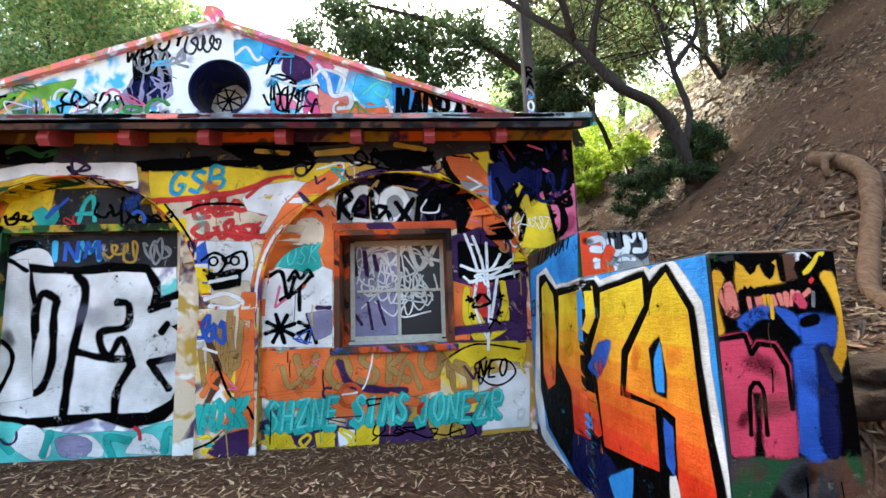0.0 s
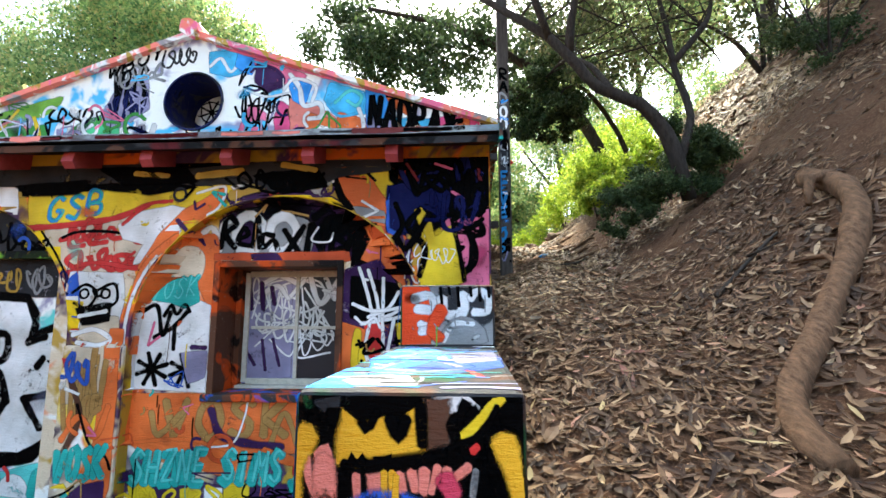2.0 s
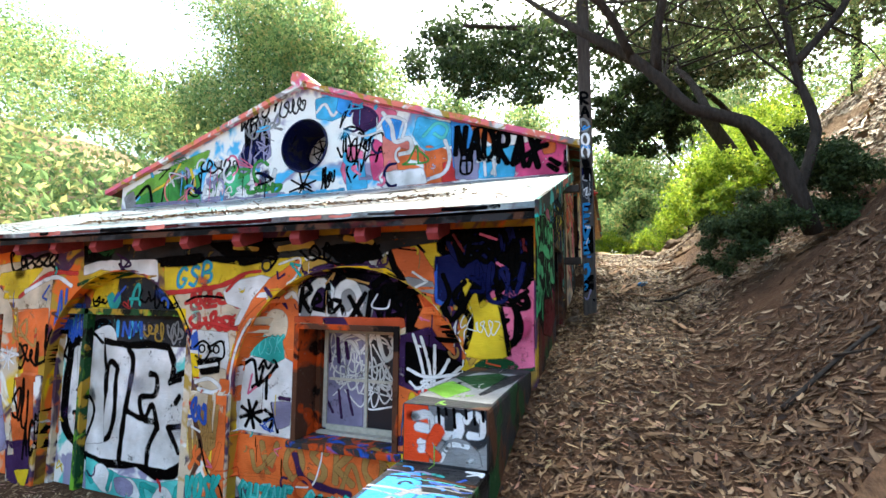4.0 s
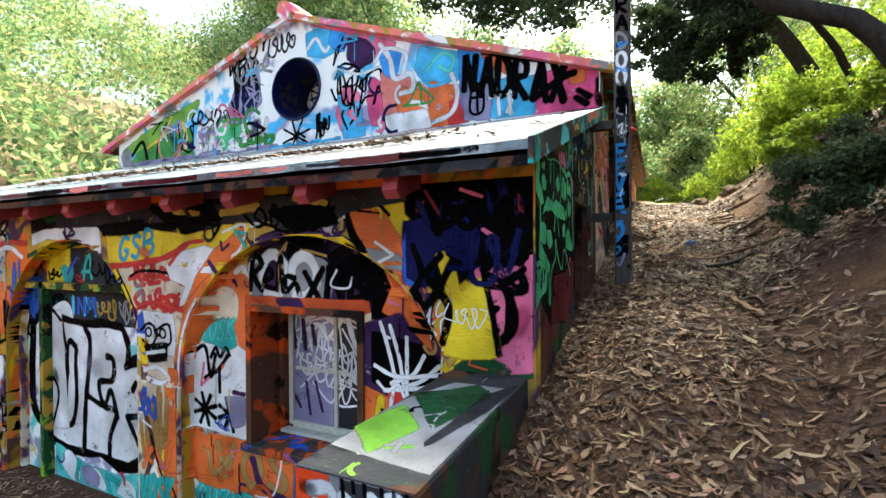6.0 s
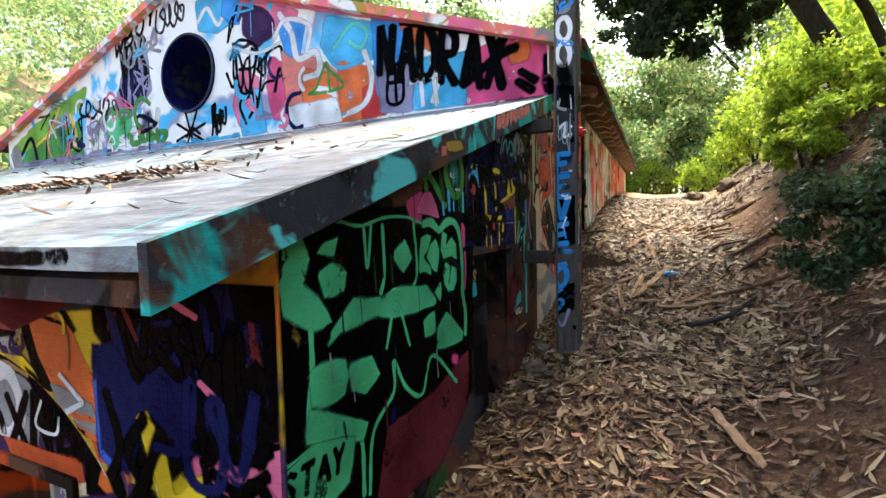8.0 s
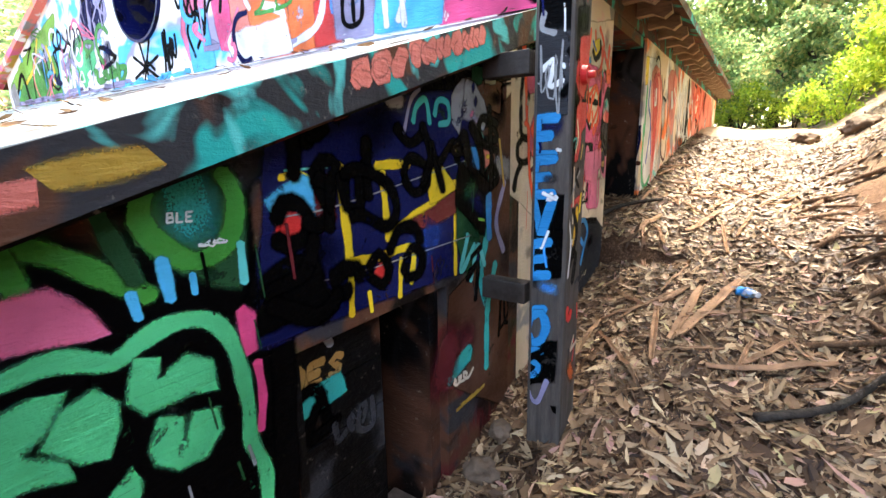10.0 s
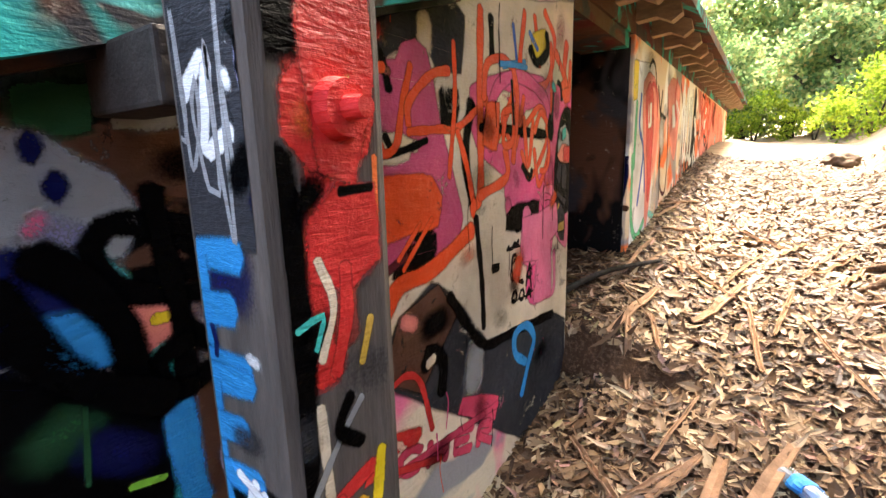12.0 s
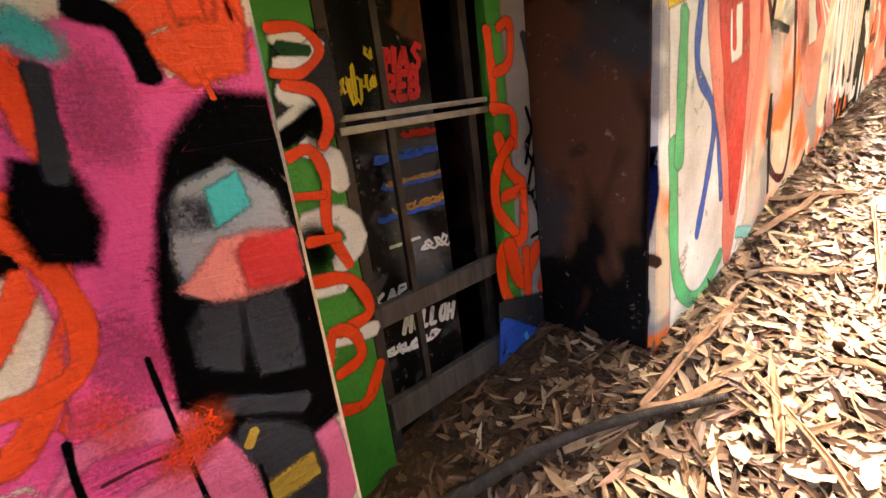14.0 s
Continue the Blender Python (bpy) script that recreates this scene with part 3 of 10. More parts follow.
# ---- boarded door under the first arch ----
door_1 = tagged(new("door_1"), "boarded timber door covered by white bubble letters", "door", kind="structure")
M_doorgreen = layered_wall("door_timber_green", ["dgreen", "lime", "black", "ochre"], 3.0, 61.0, 0.5)
M_doorwhite = layered_wall("door_panel_coats", ["white", "aqua", "white", "lilac"], 2.0, 64.0, 0.4)
boxes("door_panel", [(-3.36, -1.96, FY + 0.055, FY + 0.10, -0.2, 2.0)], M_doorwhite, door_1)
for i in range(4):
    a = -3.89 + i * 0.115
    boxes("board", [(a, a + 0.112, FY + 0.06, FY + 0.09, -0.2, 1.95)], M_doorwhite, door_1)
boxes("door_post", [(-3.43, -3.365, FY - 0.03, FY + 0.12, -0.2, 2.06)], M_doorgreen, door_1, "green timber door post")
boxes("door_post", [(-1.955, -1.90, FY + 0.02, FY + 0.12, -0.2, 2.0)], M_doorwhite, door_1)
boxes("door_head", [(-3.85, -1.77, FY - 0.03, FY + 0.10, 2.0, 2.06)], M_doorgreen, door_1, "green timber door head")
boxes("boarded_arch", [(-3.85 + k * 0.19, -3.85 + k * 0.19 + 0.186, FY + 0.055, FY + 0.085, 2.06, 2.5) for k in range(11)], M_arcade, door_1)

# ---- window with deep reveal ----
window_1 = tagged(new("window_1"), "deep-set timber window with scrawled panes", "window", kind="structure")
M_reveal = layered_wall("orange_reveal", ["brown", "dorange", "black", "brown"], 2.6, 71.0, 0.4)
M_sash = plain("flaking_cream_sash", lin((0.74, 0.72, 0.66)), 0.6, 0.2, 20)
glass, gnt, gbs = node_mat("dirty_window_glass")
gbs.inputs["Base Color"].default_value = (0.02, 0.02, 0.025, 1)
gbs.inputs["Roughness"].default_value = 0.3
gbs.inputs["Specular IOR Level"].default_value = 0.2
WY = FY + 0.33
boxes("window_frame", [(WX0, WX0 + 0.05, FY - 0.02, WY + 0.06, WZ0, WZ1), (WX1 - 0.05, WX1, FY - 0.02, WY + 0.06, WZ0, WZ1)], M_reveal, window_1, "orange painted reveal boards", 0.006)
boxes("window_head", [(WX0 + 0.05, WX1 - 0.05, FY - 0.02, WY + 0.06, WZ1 - 0.05, WZ1)], M_reveal, window_1, "", 0.006)
boxes("window_sill", [(WX0 - 0.03, WX1 + 0.03, FY - 0.05, WY + 0.06, WZ0 - 0.045, WZ0 + 0.01)], layered_wall("sill_coats", ["dgrey", "brown", "blue", "dorange"], 4.0, 74.0, 0.6), window_1, "worn concrete sill", 0.012)
S0, S1 = WX0 + 0.14, WX1 - 0.05
boxes("stile", [(WX0 + 0.052, S0 - 0.045, WY - 0.07, WY + 0.04, WZ0 + 0.01, WZ1 - 0.05)], M_reveal, window_1)
for name, b in (("sash_stile", (S0 - 0.04, S0, WY - 0.02, WY + 0.03, 1.0, 1.90)), ("sash_stile", (S1 - 0.04, S1 - 0.002, WY - 0.02, WY + 0.03, 1.0, 1.90)), ("sash_rail", (S0, S1 - 0.04, WY - 0.02, WY + 0.03, 0.965, 1.03)), ("sash_rail", (S0, S1 - 0.04, WY - 0.02, WY + 0.03, 1.865, 1.915)), ("muntin", (-0.125, -0.095, WY - 0.016, WY + 0.02, 1.03, 1.865)), ("muntin", (-0.50, S1 - 0.04, WY - 0.012, WY + 0.018, 1.43, 1.455))):
    boxes(name, [b], M_sash, window_1, "", 0.004)
pane = boxes("pane", [(-0.11, S1 - 0.04, WY + 0.006, WY + 0.012, 1.0, 1.9)], glass, window_1, "dark dirty glass")
boxes("boarded_pane", [(S0, -0.12, WY + 0.004, WY + 0.014, 1.0, 1.9)], paint("lilac"), window_1, "lilac boarded pane")
boxes("bottom_bar", [(S0 - 0.05, S1, WY - 0.10, WY - 0.03, 0.962, 0.985)], M_sash, window_1, "loose cream bar on the sill")
window_2 = tagged(new("window_2"), "boarded timber window in the far arch", "window", kind="structure")
boxes("window_frame", [(LX0, LX0 + 0.06, FY - 0.02, FY + 0.3, 0.95, 1.97), (LX1 - 0.06, LX1, FY - 0.02, FY + 0.3, 0.95, 1.97), (LX0 + 0.06, LX1 - 0.06, FY - 0.02, FY + 0.3, 1.91, 1.97), (LX0 + 0.06, LX1 - 0.06, FY - 0.02, FY + 0.3, 0.95, 1.0)], M_reveal, window_2)
boxes("boarded_pane", [(LX0 + 0.06, LX1 - 0.06, FY + 0.18, FY + 0.2, 1.0, 1.91)], paint("blue"), window_2)

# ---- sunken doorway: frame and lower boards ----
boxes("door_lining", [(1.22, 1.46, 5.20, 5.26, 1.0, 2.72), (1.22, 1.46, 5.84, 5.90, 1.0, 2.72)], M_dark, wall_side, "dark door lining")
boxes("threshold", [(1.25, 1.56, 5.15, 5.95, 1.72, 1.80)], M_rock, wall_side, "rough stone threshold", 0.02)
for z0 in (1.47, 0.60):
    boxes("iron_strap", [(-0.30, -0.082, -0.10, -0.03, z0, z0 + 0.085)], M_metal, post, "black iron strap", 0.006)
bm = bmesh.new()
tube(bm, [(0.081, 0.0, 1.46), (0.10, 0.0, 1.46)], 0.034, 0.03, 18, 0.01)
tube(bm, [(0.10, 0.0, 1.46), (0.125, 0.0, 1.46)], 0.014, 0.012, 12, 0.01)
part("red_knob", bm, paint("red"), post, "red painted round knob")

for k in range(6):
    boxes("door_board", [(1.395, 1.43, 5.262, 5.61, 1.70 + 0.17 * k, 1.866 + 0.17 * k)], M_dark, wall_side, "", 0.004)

# ---- porch: boards, iron gate, dark return ----
porch_wall = tagged(new("porch_wall"), "boarded porch back with sprayed planks", "wall", kind="structure")
boxes("return_face", [(1.02, 1.498, 8.985, 8.999, 2.3, 4.08)], M_dark, porch_wall, "black return wall")
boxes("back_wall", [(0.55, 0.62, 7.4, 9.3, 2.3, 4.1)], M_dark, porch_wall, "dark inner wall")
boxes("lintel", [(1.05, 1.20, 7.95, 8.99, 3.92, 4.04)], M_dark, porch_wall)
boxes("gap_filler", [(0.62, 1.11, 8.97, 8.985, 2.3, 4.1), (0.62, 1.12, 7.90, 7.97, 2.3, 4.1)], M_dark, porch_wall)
for a, b, m in ((8.03, 8.14, "white"), (8.143, 8.27, "green"), (8.80, 8.862, "green"), (8.866, 8.975, "grey")):
    boxes("plank", [(1.085, 1.125, a, b, 2.45, 3.92)], paint(m), porch_wall, "", 0.004)
gate = tagged(new("iron_gate"), "rusty iron gate with crossbars over sprayed panels", "gate")
gate.location = (1.07, 8.53, 2.5)
boxes("gate_upright", [(-0.015, 0.015, -0.235, -0.205, 0.0, 1.42)], M_metal, gate)
boxes("gate_upright", [(-0.015, 0.015, 0.205, 0.235, 0.0, 1.42)], M_metal, gate)
boxes("gate_upright", [(0.018, 0.034, -0.10, -0.08, 0.0, 1.42)], M_metal, gate, "thin round bar")
M_bar = plain("pale_worn_iron", (0.32, 0.29, 0.24), 0.5, 0.3, 15, 0.4)
for z, h, m in ((0.20, 0.09, M_wood), (0.52, 0.06, M_wood), (1.02, 0.018, M_bar), (1.05, 0.014, M_bar), (1.36, 0.05, M_metal)):
    boxes("crossbar", [(0.018, 0.045, -0.24, 0.26, z, z + h)], m, gate, "", 0.004)
M_panel = layered_wall("gate_panel_coats", ["black", "brown", "dgrey", "black"], 4.0, 81.0, 0.4)
gate_panel = boxes("gate_panel", [(-0.03, -0.018, -0.204, 0.10, 0.0, 1.42)], M_panel, gate, "grey panel with small tags")

# ---- dead leaves on the ground ----
LEAFRNG = np.random.default_rng(5)


def ground_tilt(x, y):
    e = 0.06
    n = Vector((ground_z(x - e, y) - ground_z(x + e, y), ground_z(x, y - e) - ground_z(x, y + e), 2 * e))
    return n.normalized()


def leaf_shape(L, W, curl, bend):
    """Long leaf of six points, folded along its rib and curled."""
    t = np.array([0.0, 0.3, 0.7, 1.0])
    w = np.array([0.0, 1.0, 0.75, 0.0]) * W / 2
    V = [(-L / 2, 0, curl * 0.5)]
    for i in (1, 2):
        x = (t[i] - 0.5) * L
        off = bend * (1 - (2 * t[i] - 1) ** 2)
        V += [(x, off - w[i], curl * 0.25), (x, off, 0), (x, off + w[i], curl * 0.25)]
    V.append((L / 2, 0, curl * 0.6))
    return np.array(V), [(0, 1, 2), (0, 2, 3), (1, 4, 5, 2), (2, 5, 6, 3), (4, 7, 5), (5, 7, 6)]


def scatter(count, area, weight, sizes, lift=0.012):
    """Leaf litter as one joined mesh: vertices and faces."""
    (x0, x1), (y0, y1) = area
    V, F = [], []
    made = 0
    while made < count:
        x, y = LEAFRNG.uniform(x0, x1), LEAFRNG.uniform(y0, y1)
        if LEAFRNG.random() > weight(x, y):
            made += 0.2
            continue
        kind = LEAFRNG.random()
        L = LEAFRNG.uniform(*sizes)
        W = L * (LEAFRNG.uniform(0.14, 0.24) if kind < 0.62 else LEAFRNG.uniform(0.38, 0.5))
        if kind > 0.62:
            L, W = L * 0.7, W * 0.7
        if kind > 0.94:
            L, W = L * 2.6, L * 0.24
        v, f = leaf_shape(L, W, LEAFRNG.uniform(0.0, 0.3) * W + 0.004, LEAFRNG.uniform(-0.12, 0.12) * L)
        n = ground_tilt(x, y)
        q = n.to_track_quat("Z", "Y").to_matrix() @ Euler((LEAFRNG.normal(0, 0.25), LEAFRNG.normal(0, 0.25), LEAFRNG.uniform(0, 6.28))).to_matrix()
        P = v @ np.array(q).T + np.array([x, y, ground_z(x, y) + lift * LEAFRNG.uniform(0.3, 2.2)])
        b = len(V)
        V.extend(map(tuple, P))
        F.extend(tuple(b + i for i in g) for g in f)
        made += 1
    return V, F


def litter(name, label, count, area, weight, sizes, mat=M_litter):
    V, F = scatter(count, area, weight, sizes)
    me = bpy.data.meshes.new(name)
    me.from_pydata(V, [], F)
    me.materials.append(mat)
    return tagged(new(name, me), label, "leaves", kind="stuff")


def w_path(x, y):
    bare = noise.noise(Vector((x * 0.9, y * 0.9, 4.0)))
    return max(0.08, min(1.0, 1.15 - 0.75 * sstep(2.3, 3.0, x) + 0.8 * bare))


def w_hill(x, y):
    return max(0.05, min(1.0, 0.52 + 1.3 * noise.noise(Vector((x * 0.8, y * 0.8, 14.0)))))


litter("dry_leaf_litter", "dry brown eucalyptus leaves covering the path", 27000, ((1.47, 3.1), (1.0, 13.0)), w_path, (0.035, 0.105))
litter("long_leaf_litter", "large curled tan and pink leaves along the wall", 9000, ((1.5, 3.0), (5.6, 11.5)), w_path, (0.07, 0.15), M_paleleaf)
litter("hillside_leaf_litter", "thin dry leaves scattered on the slope", 62000, ((2.7, 9.4), (0.5, 13)), w_hill, (0.03, 0.13), M_hilllitter)
litter("upper_slope_litter", "pale dead branches and leaves heaped on the upper slope", 7000, ((5.0, 9.0), (7.0, 12.5)), w_hill, (0.10, 0.34), M_paleleaf)
litter("porch_leaf_litter", "dry leaves and bark drifted into the porch", 700, ((1.13, 1.52), (8.0, 8.97)), lambda x, y: 0.35 + 0.6 * sstep(1.2, 1.5, x), (0.04, 0.11), M_hilllitter)
litter("yard_leaf_litter", "dry leaves on the ground before the front wall", 9000, ((-4.5, 1.0), (1.2, 4.0)), lambda x, y: 1.0, (0.035, 0.085), M_paleleaf)


# single leaves that lie loose on top along the path
LEAFMESH = []
for k in range(8):
    L = 0.06 + 0.011 * k
    v, f = leaf_shape(L, L * (0.2 if k % 2 else 0.4), 0.012, 0.01 * (k % 3 - 1))
    me = bpy.data.meshes.new("leaf")
    me.from_pydata(v.tolist(), [], f)
    me.materials.append(M_litter)
    LEAFMESH.append(me)
for i in range(300):
    x, y = LEAFRNG.uniform(1.6, 2.9), LEAFRNG.uniform(2.2, 9.6)
    ob = new("leaf", LEAFMESH[i % 8])
    ob.parent = ground
    n = ground_tilt(x, y)
    q = n.to_track_quat("Z", "Y") @ Euler((LEAFRNG.normal(0, 0.2), LEAFRNG.normal(0, 0.2), LEAFRNG.uniform(0, 6.28))).to_quaternion()
    ob.matrix_basis = Matrix.Translation((x, y, ground_z(x, y) + 0.03)) @ q.to_matrix().to_4x4()


# wind-blown leaves caught on the low roof
V, F = [], []
for i in range(1500):
    t = LEAFRNG.uniform(0, 1)
    x = -3.6 + 4.3 * t + LEAFRNG.normal(0, 0.12)
    y = 4.05 + 0.35 * t + LEAFRNG.normal(0, 0.07)
    if i > 1250:
        x, y = LEAFRNG.uniform(-6, 1.4), LEAFRNG.uniform(3.7, 6.9)
    if i > 1250 and i < 1290:
        x, y = LEAFRNG.uniform(0.2, 1.4), LEAFRNG.uniform(3.7, 5)
    L = LEAFRNG.uniform(0.03, 0.09)
    v, f = leaf_shape(L, L * 0.25, 0.01, 0.004)
    q = Euler((LEAFRNG.normal(0.3, 0.25), LEAFRNG.normal(0, 0.25), LEAFRNG.uniform(0, 6.28))).to_matrix()
    P = v @ np.array(q).T + np.array([x, y, 2.868 + (y - 3.6) * 0.313 + LEAFRNG.uniform(0.002, 0.02)])
    b = len(V)
    V.extend(map(tuple, P))
    F.extend(tuple(b + i2 for i2 in g) for g in f)
me = bpy.data.meshes.new("roof_leaf_litter")
me.from_pydata(V, [], F)
me.materials.append(M_litter)
tagged(new("roof_leaf_litter", me), "dark dry leaves caught on the low roof", "leaves", kind="stuff")

# ---- trees, shrubs, roots ----
GRN = np.random.default_rng(11)


def leaf_cloud(blobs, n, size, flat=0.5, clumps=26):
    """Many small bent leaves gathered in clumps inside rough blobs (x, y, z, r)."""
    B = np.array(blobs, float)
    w = B[:, 3] ** 2.4
    pick = GRN.choice(len(B), size=n, p=w / w.sum())
    C = np.empty((n, 3))
    for i, (x, y, z, r) in enumerate(B):
        idx = np.where(pick == i)[0]
        k = max(6, int(clumps * min(2.0, r)))
        d = GRN.normal(size=(k, 3))
        d /= np.linalg.norm(d, axis=1)[:, None]
        cc = d * (r * GRN.uniform(0.45, 1.05, size=(k, 1)))
        cc[:, 2] *= 0.8
        which = GRN.integers(0, k, size=len(idx))
        C[idx] = np.array([x, y, z]) + cc[which] + GRN.normal(size=(len(idx), 3)) * r * 0.17 * np.array([1, 1, 0.75])
    a = GRN.normal(size=(n, 3))
    a /= np.linalg.norm(a, axis=1)[:, None]
    b = np.cross(a, GRN.normal(size=(n, 3)) + np.array([0, 0, flat]))
    b /= np.linalg.norm(b, axis=1)[:, None] + 1e-9
    nn = np.cross(a, b)
    L = size * GRN.uniform(0.6, 1.35, size=(n, 1))
    V = np.empty((n, 4, 3))
    V[:, 0] = C - a * L * 0.5
    V[:, 1] = C + b * L * 0.27 + nn * L * 0.08
    V[:, 2] = C + a * L * 0.5
    V[:, 3] = C - b * L * 0.27 + nn * L * 0.08
    F = np.arange(n * 4).reshape(n, 4)
    return V.reshape(-1, 3), F


def crown(name, blobs, n, size, mat, parent, clumps=26):
    V, F = leaf_cloud(blobs, n, size, clumps=clumps)
    me = bpy.data.meshes.new(name)
    me.from_pydata(V.tolist(), [], F.tolist())
    me.materials.append(mat)
    ob = new(name, me)
    ob.parent = parent
    return ob


def tree(name, label, limbs, blobs, n, size, mat, base, category="tree", clumps=26, twigs=0):
    """A thing with a trunk of tapered limbs and a crown of leaves; coordinates are in the world."""
    ob = tagged(new(name), label, category)
    bm = bmesh.new()
    paths = []
    for pts, r0, r1 in limbs:
        paths.append(tube(bm, pts, r0, r1, 9, 0.18, 0.35))
    for i in range(twigs):
        # thin twigs that leave a limb and reach into the crown
        path = paths[i % len(paths)]
        p = path[int(len(path) * GRN.uniform(0.35, 0.97))]
        x, y, z, r = blobs[int(GRN.integers(0, len(blobs)))]
        tip = Vector((x, y, z)) + Vector(GRN.normal(size=3)) * r * 0.5
        d = tip - p
        if d.length > 1.5:
            tip = p + d * (1.5 / d.length)
        mid = p.lerp(tip, 0.5) + Vector(GRN.normal(size=3)) * 0.12
        tube(bm, [p, mid, tip], 0.014, 0.003, 5, 0.2, 0.3)
    smooth_shade(part("trunk", bm, M_bark, ob))
    crown("crown", blobs, n, size, mat, ob, clumps)
    return ob


oak = tree("oak_tree", "leaning live oak with a bent grey trunk on the bank", [
    ([(3.85, 5.85, 2.85), (3.73, 5.75, 3.15), (3.60, 5.75, 3.60), (3.33, 5.75, 3.95), (2.85, 5.72, 4.16), (2.60, 5.72, 4.46), (2.28, 5.72, 4.83), (1.96, 5.78, 5.10), (1.62, 5.95, 5.46), (1.0, 6.3, 6.2)], 0.085, 0.03),
    ([(2.52, 5.72, 4.60), (2.55, 5.62, 4.95), (2.62, 5.5, 5.32), (2.8, 5.2, 6.0)], 0.055, 0.025),
    ([(3.72, 5.78, 3.2), (3.95, 5.9, 3.85), (3.85, 6.0, 4.54), (3.83, 6.1, 5.2), (3.7, 6.3, 6.4)], 0.05, 0.02),
    ([(2.3, 5.72, 4.8), (2.0, 5.4, 5.3), (1.6, 5.2, 5.5), (1.2, 5.3, 5.7)], 0.05, 0.02),
    ([(3.85, 6.0, 4.6), (4.4, 6.2, 5.3), (4.7, 6.6, 6.1)], 0.045, 0.02),
    ([(3.0, 5.72, 4.1), (2.9, 6.2, 4.7), (2.75, 6.9, 5.2), (2.6, 7.8, 5.4)], 0.045, 0.015)],
    [(2.6, 5.6, 6.4, 0.8), (3.6, 6.4, 5.6, 0.8), (1.6, 6.0, 6.1, 0.7), (3.1, 6.6, 5.2, 0.6), (4.5, 6.6, 5.9, 0.8), (2.9, 7.6, 5.9, 0.8), (4.2, 7.2, 5.3, 0.6), (4.0, 7.6, 6.6, 1.0), (3.3, 5.0, 6.6, 0.8), (4.4, 5.4, 6.7, 0.9), (2.3, 6.9, 6.9, 0.9), (2.9, 7.8, 7.4, 1.0), (2.0, 5.6, 7.2, 0.9), (5.0, 6.2, 5.2, 0.5)],
    15000, 0.075, M_dryleaf, (3.8, 5.8, 3), clumps=40, twigs=60)
tree("oak_tree", "dark live oak whose crown hangs over the gable", [
    ([(4.8, 11.0, 3.8), (4.2, 10.6, 5.2), (3.0, 10.2, 6.6), (1.2, 9.8, 7.6), (-0.8, 9.5, 8.0)], 0.16, 0.04),
    ([(3.4, 10.3, 6.2), (2.6, 9.8, 6.0), (2.2, 9.4, 5.7)], 0.05, 0.02)],
    [(-1.6, 10.5, 8.1, 1.0), (-0.3, 10.3, 7.7, 1.1), (0.9, 10.2, 7.5, 1.2), (3.0, 10.4, 7.6, 1.2), (-0.8, 9.6, 7.0, 0.7), (0.6, 9.3, 6.5, 0.6)],
    17000, 0.12, M_oakleaf, (4.8, 11, 3.8))
tree("oak_tree", "oak bough with dark foliage hanging beside the post", [
    ([(4.6, 9.4, 3.9), (4.2, 9.2, 4.9), (3.5, 8.6, 5.5), (2.8, 8.0, 5.5), (2.3, 7.7, 5.2), (2.05, 7.6, 4.9)], 0.06, 0.012),
    ([(3.2, 8.3, 5.5), (2.9, 7.8, 5.2), (2.75, 7.6, 4.9)], 0.025, 0.01)],
    [(2.05, 7.7, 4.9, 0.34), (2.45, 7.6, 4.75, 0.38), (2.85, 7.7, 4.85, 0.36), (2.3, 7.9, 5.25, 0.45), (2.8, 8.0, 5.4, 0.5), (2.15, 8.3, 4.75, 0.3), (3.3, 8.4, 5.5, 0.5), (2.3, 7.6, 4.5, 0.28), (2.7, 7.65, 4.5, 0.3), (3.0, 7.8, 4.6, 0.3)],
    13000, 0.075, M_oakleaf, (4.6, 9.4, 3.9))
tree("scrub_oak", "small scrub oak with thin stems high on the slope", [
    ([(6.6, 8.6, 5.7), (6.0, 8.4, 6.3), (5.3, 8.2, 6.6), (4.7, 8.0, 7.0)], 0.05, 0.015),
    ([(6.6, 8.6, 5.7), (6.3, 8.2, 6.8), (5.8, 7.8, 7.5)], 0.045, 0.015), ([(6.6, 8.6, 5.7), (6.9, 8.5, 7.2), (6.7, 8.2, 8.2)], 0.045, 0.015)],
    [(5.2, 8.2, 7.3, 0.9), (6.2, 8.0, 7.9, 1.0), (7.2, 8.6, 8.2, 1.2), (4.6, 7.6, 7.6, 0.8)], 6000, 0.09, M_farleaf, (6.6, 8.6, 5.7))
# High crown kept out of view, added to shade slope and path.
tree("oak_tree", "unseen tall oak added to shade the slope and path", [
    ([(9.6, 10.4, 6.6), (9.0, 9.8, 9.0), (7.6, 8.8, 10.6), (6.0, 7.8, 11.0)], 0.18, 0.05), ([(7.0, 8.5, 10.7), (5.2, 8.2, 10.2), (3.8, 8.0, 10.0), (2.6, 7.8, 10.2)], 0.08, 0.02)],
    [(5.5, 8.4, 10.6, 1.5), (7.4, 9.0, 10.9, 1.7), (4.6, 6.8, 10.0, 1.3), (6.2, 6.4, 10.8, 1.5), (8.2, 6.6, 11.4, 1.6), (9.4, 9.0, 11.2, 1.7), (7.0, 11.0, 11.2, 1.3), (2.6, 6.6, 10.2, 1.2), (3.8, 7.6, 10.0, 1.3), (2.4, 8.6, 10.4, 1.2), (4.2, 9.2, 10.6, 1.3), (3.0, 9.6, 10.8, 1.1), (5.4, 7.4, 9.4, 1.2), (5.0, 5.4, 9.4, 1.1), (3.4, 5.6, 9.8, 1.1)], 34000, 0.14, M_oakleaf, (9.6, 10.4, 6.6))
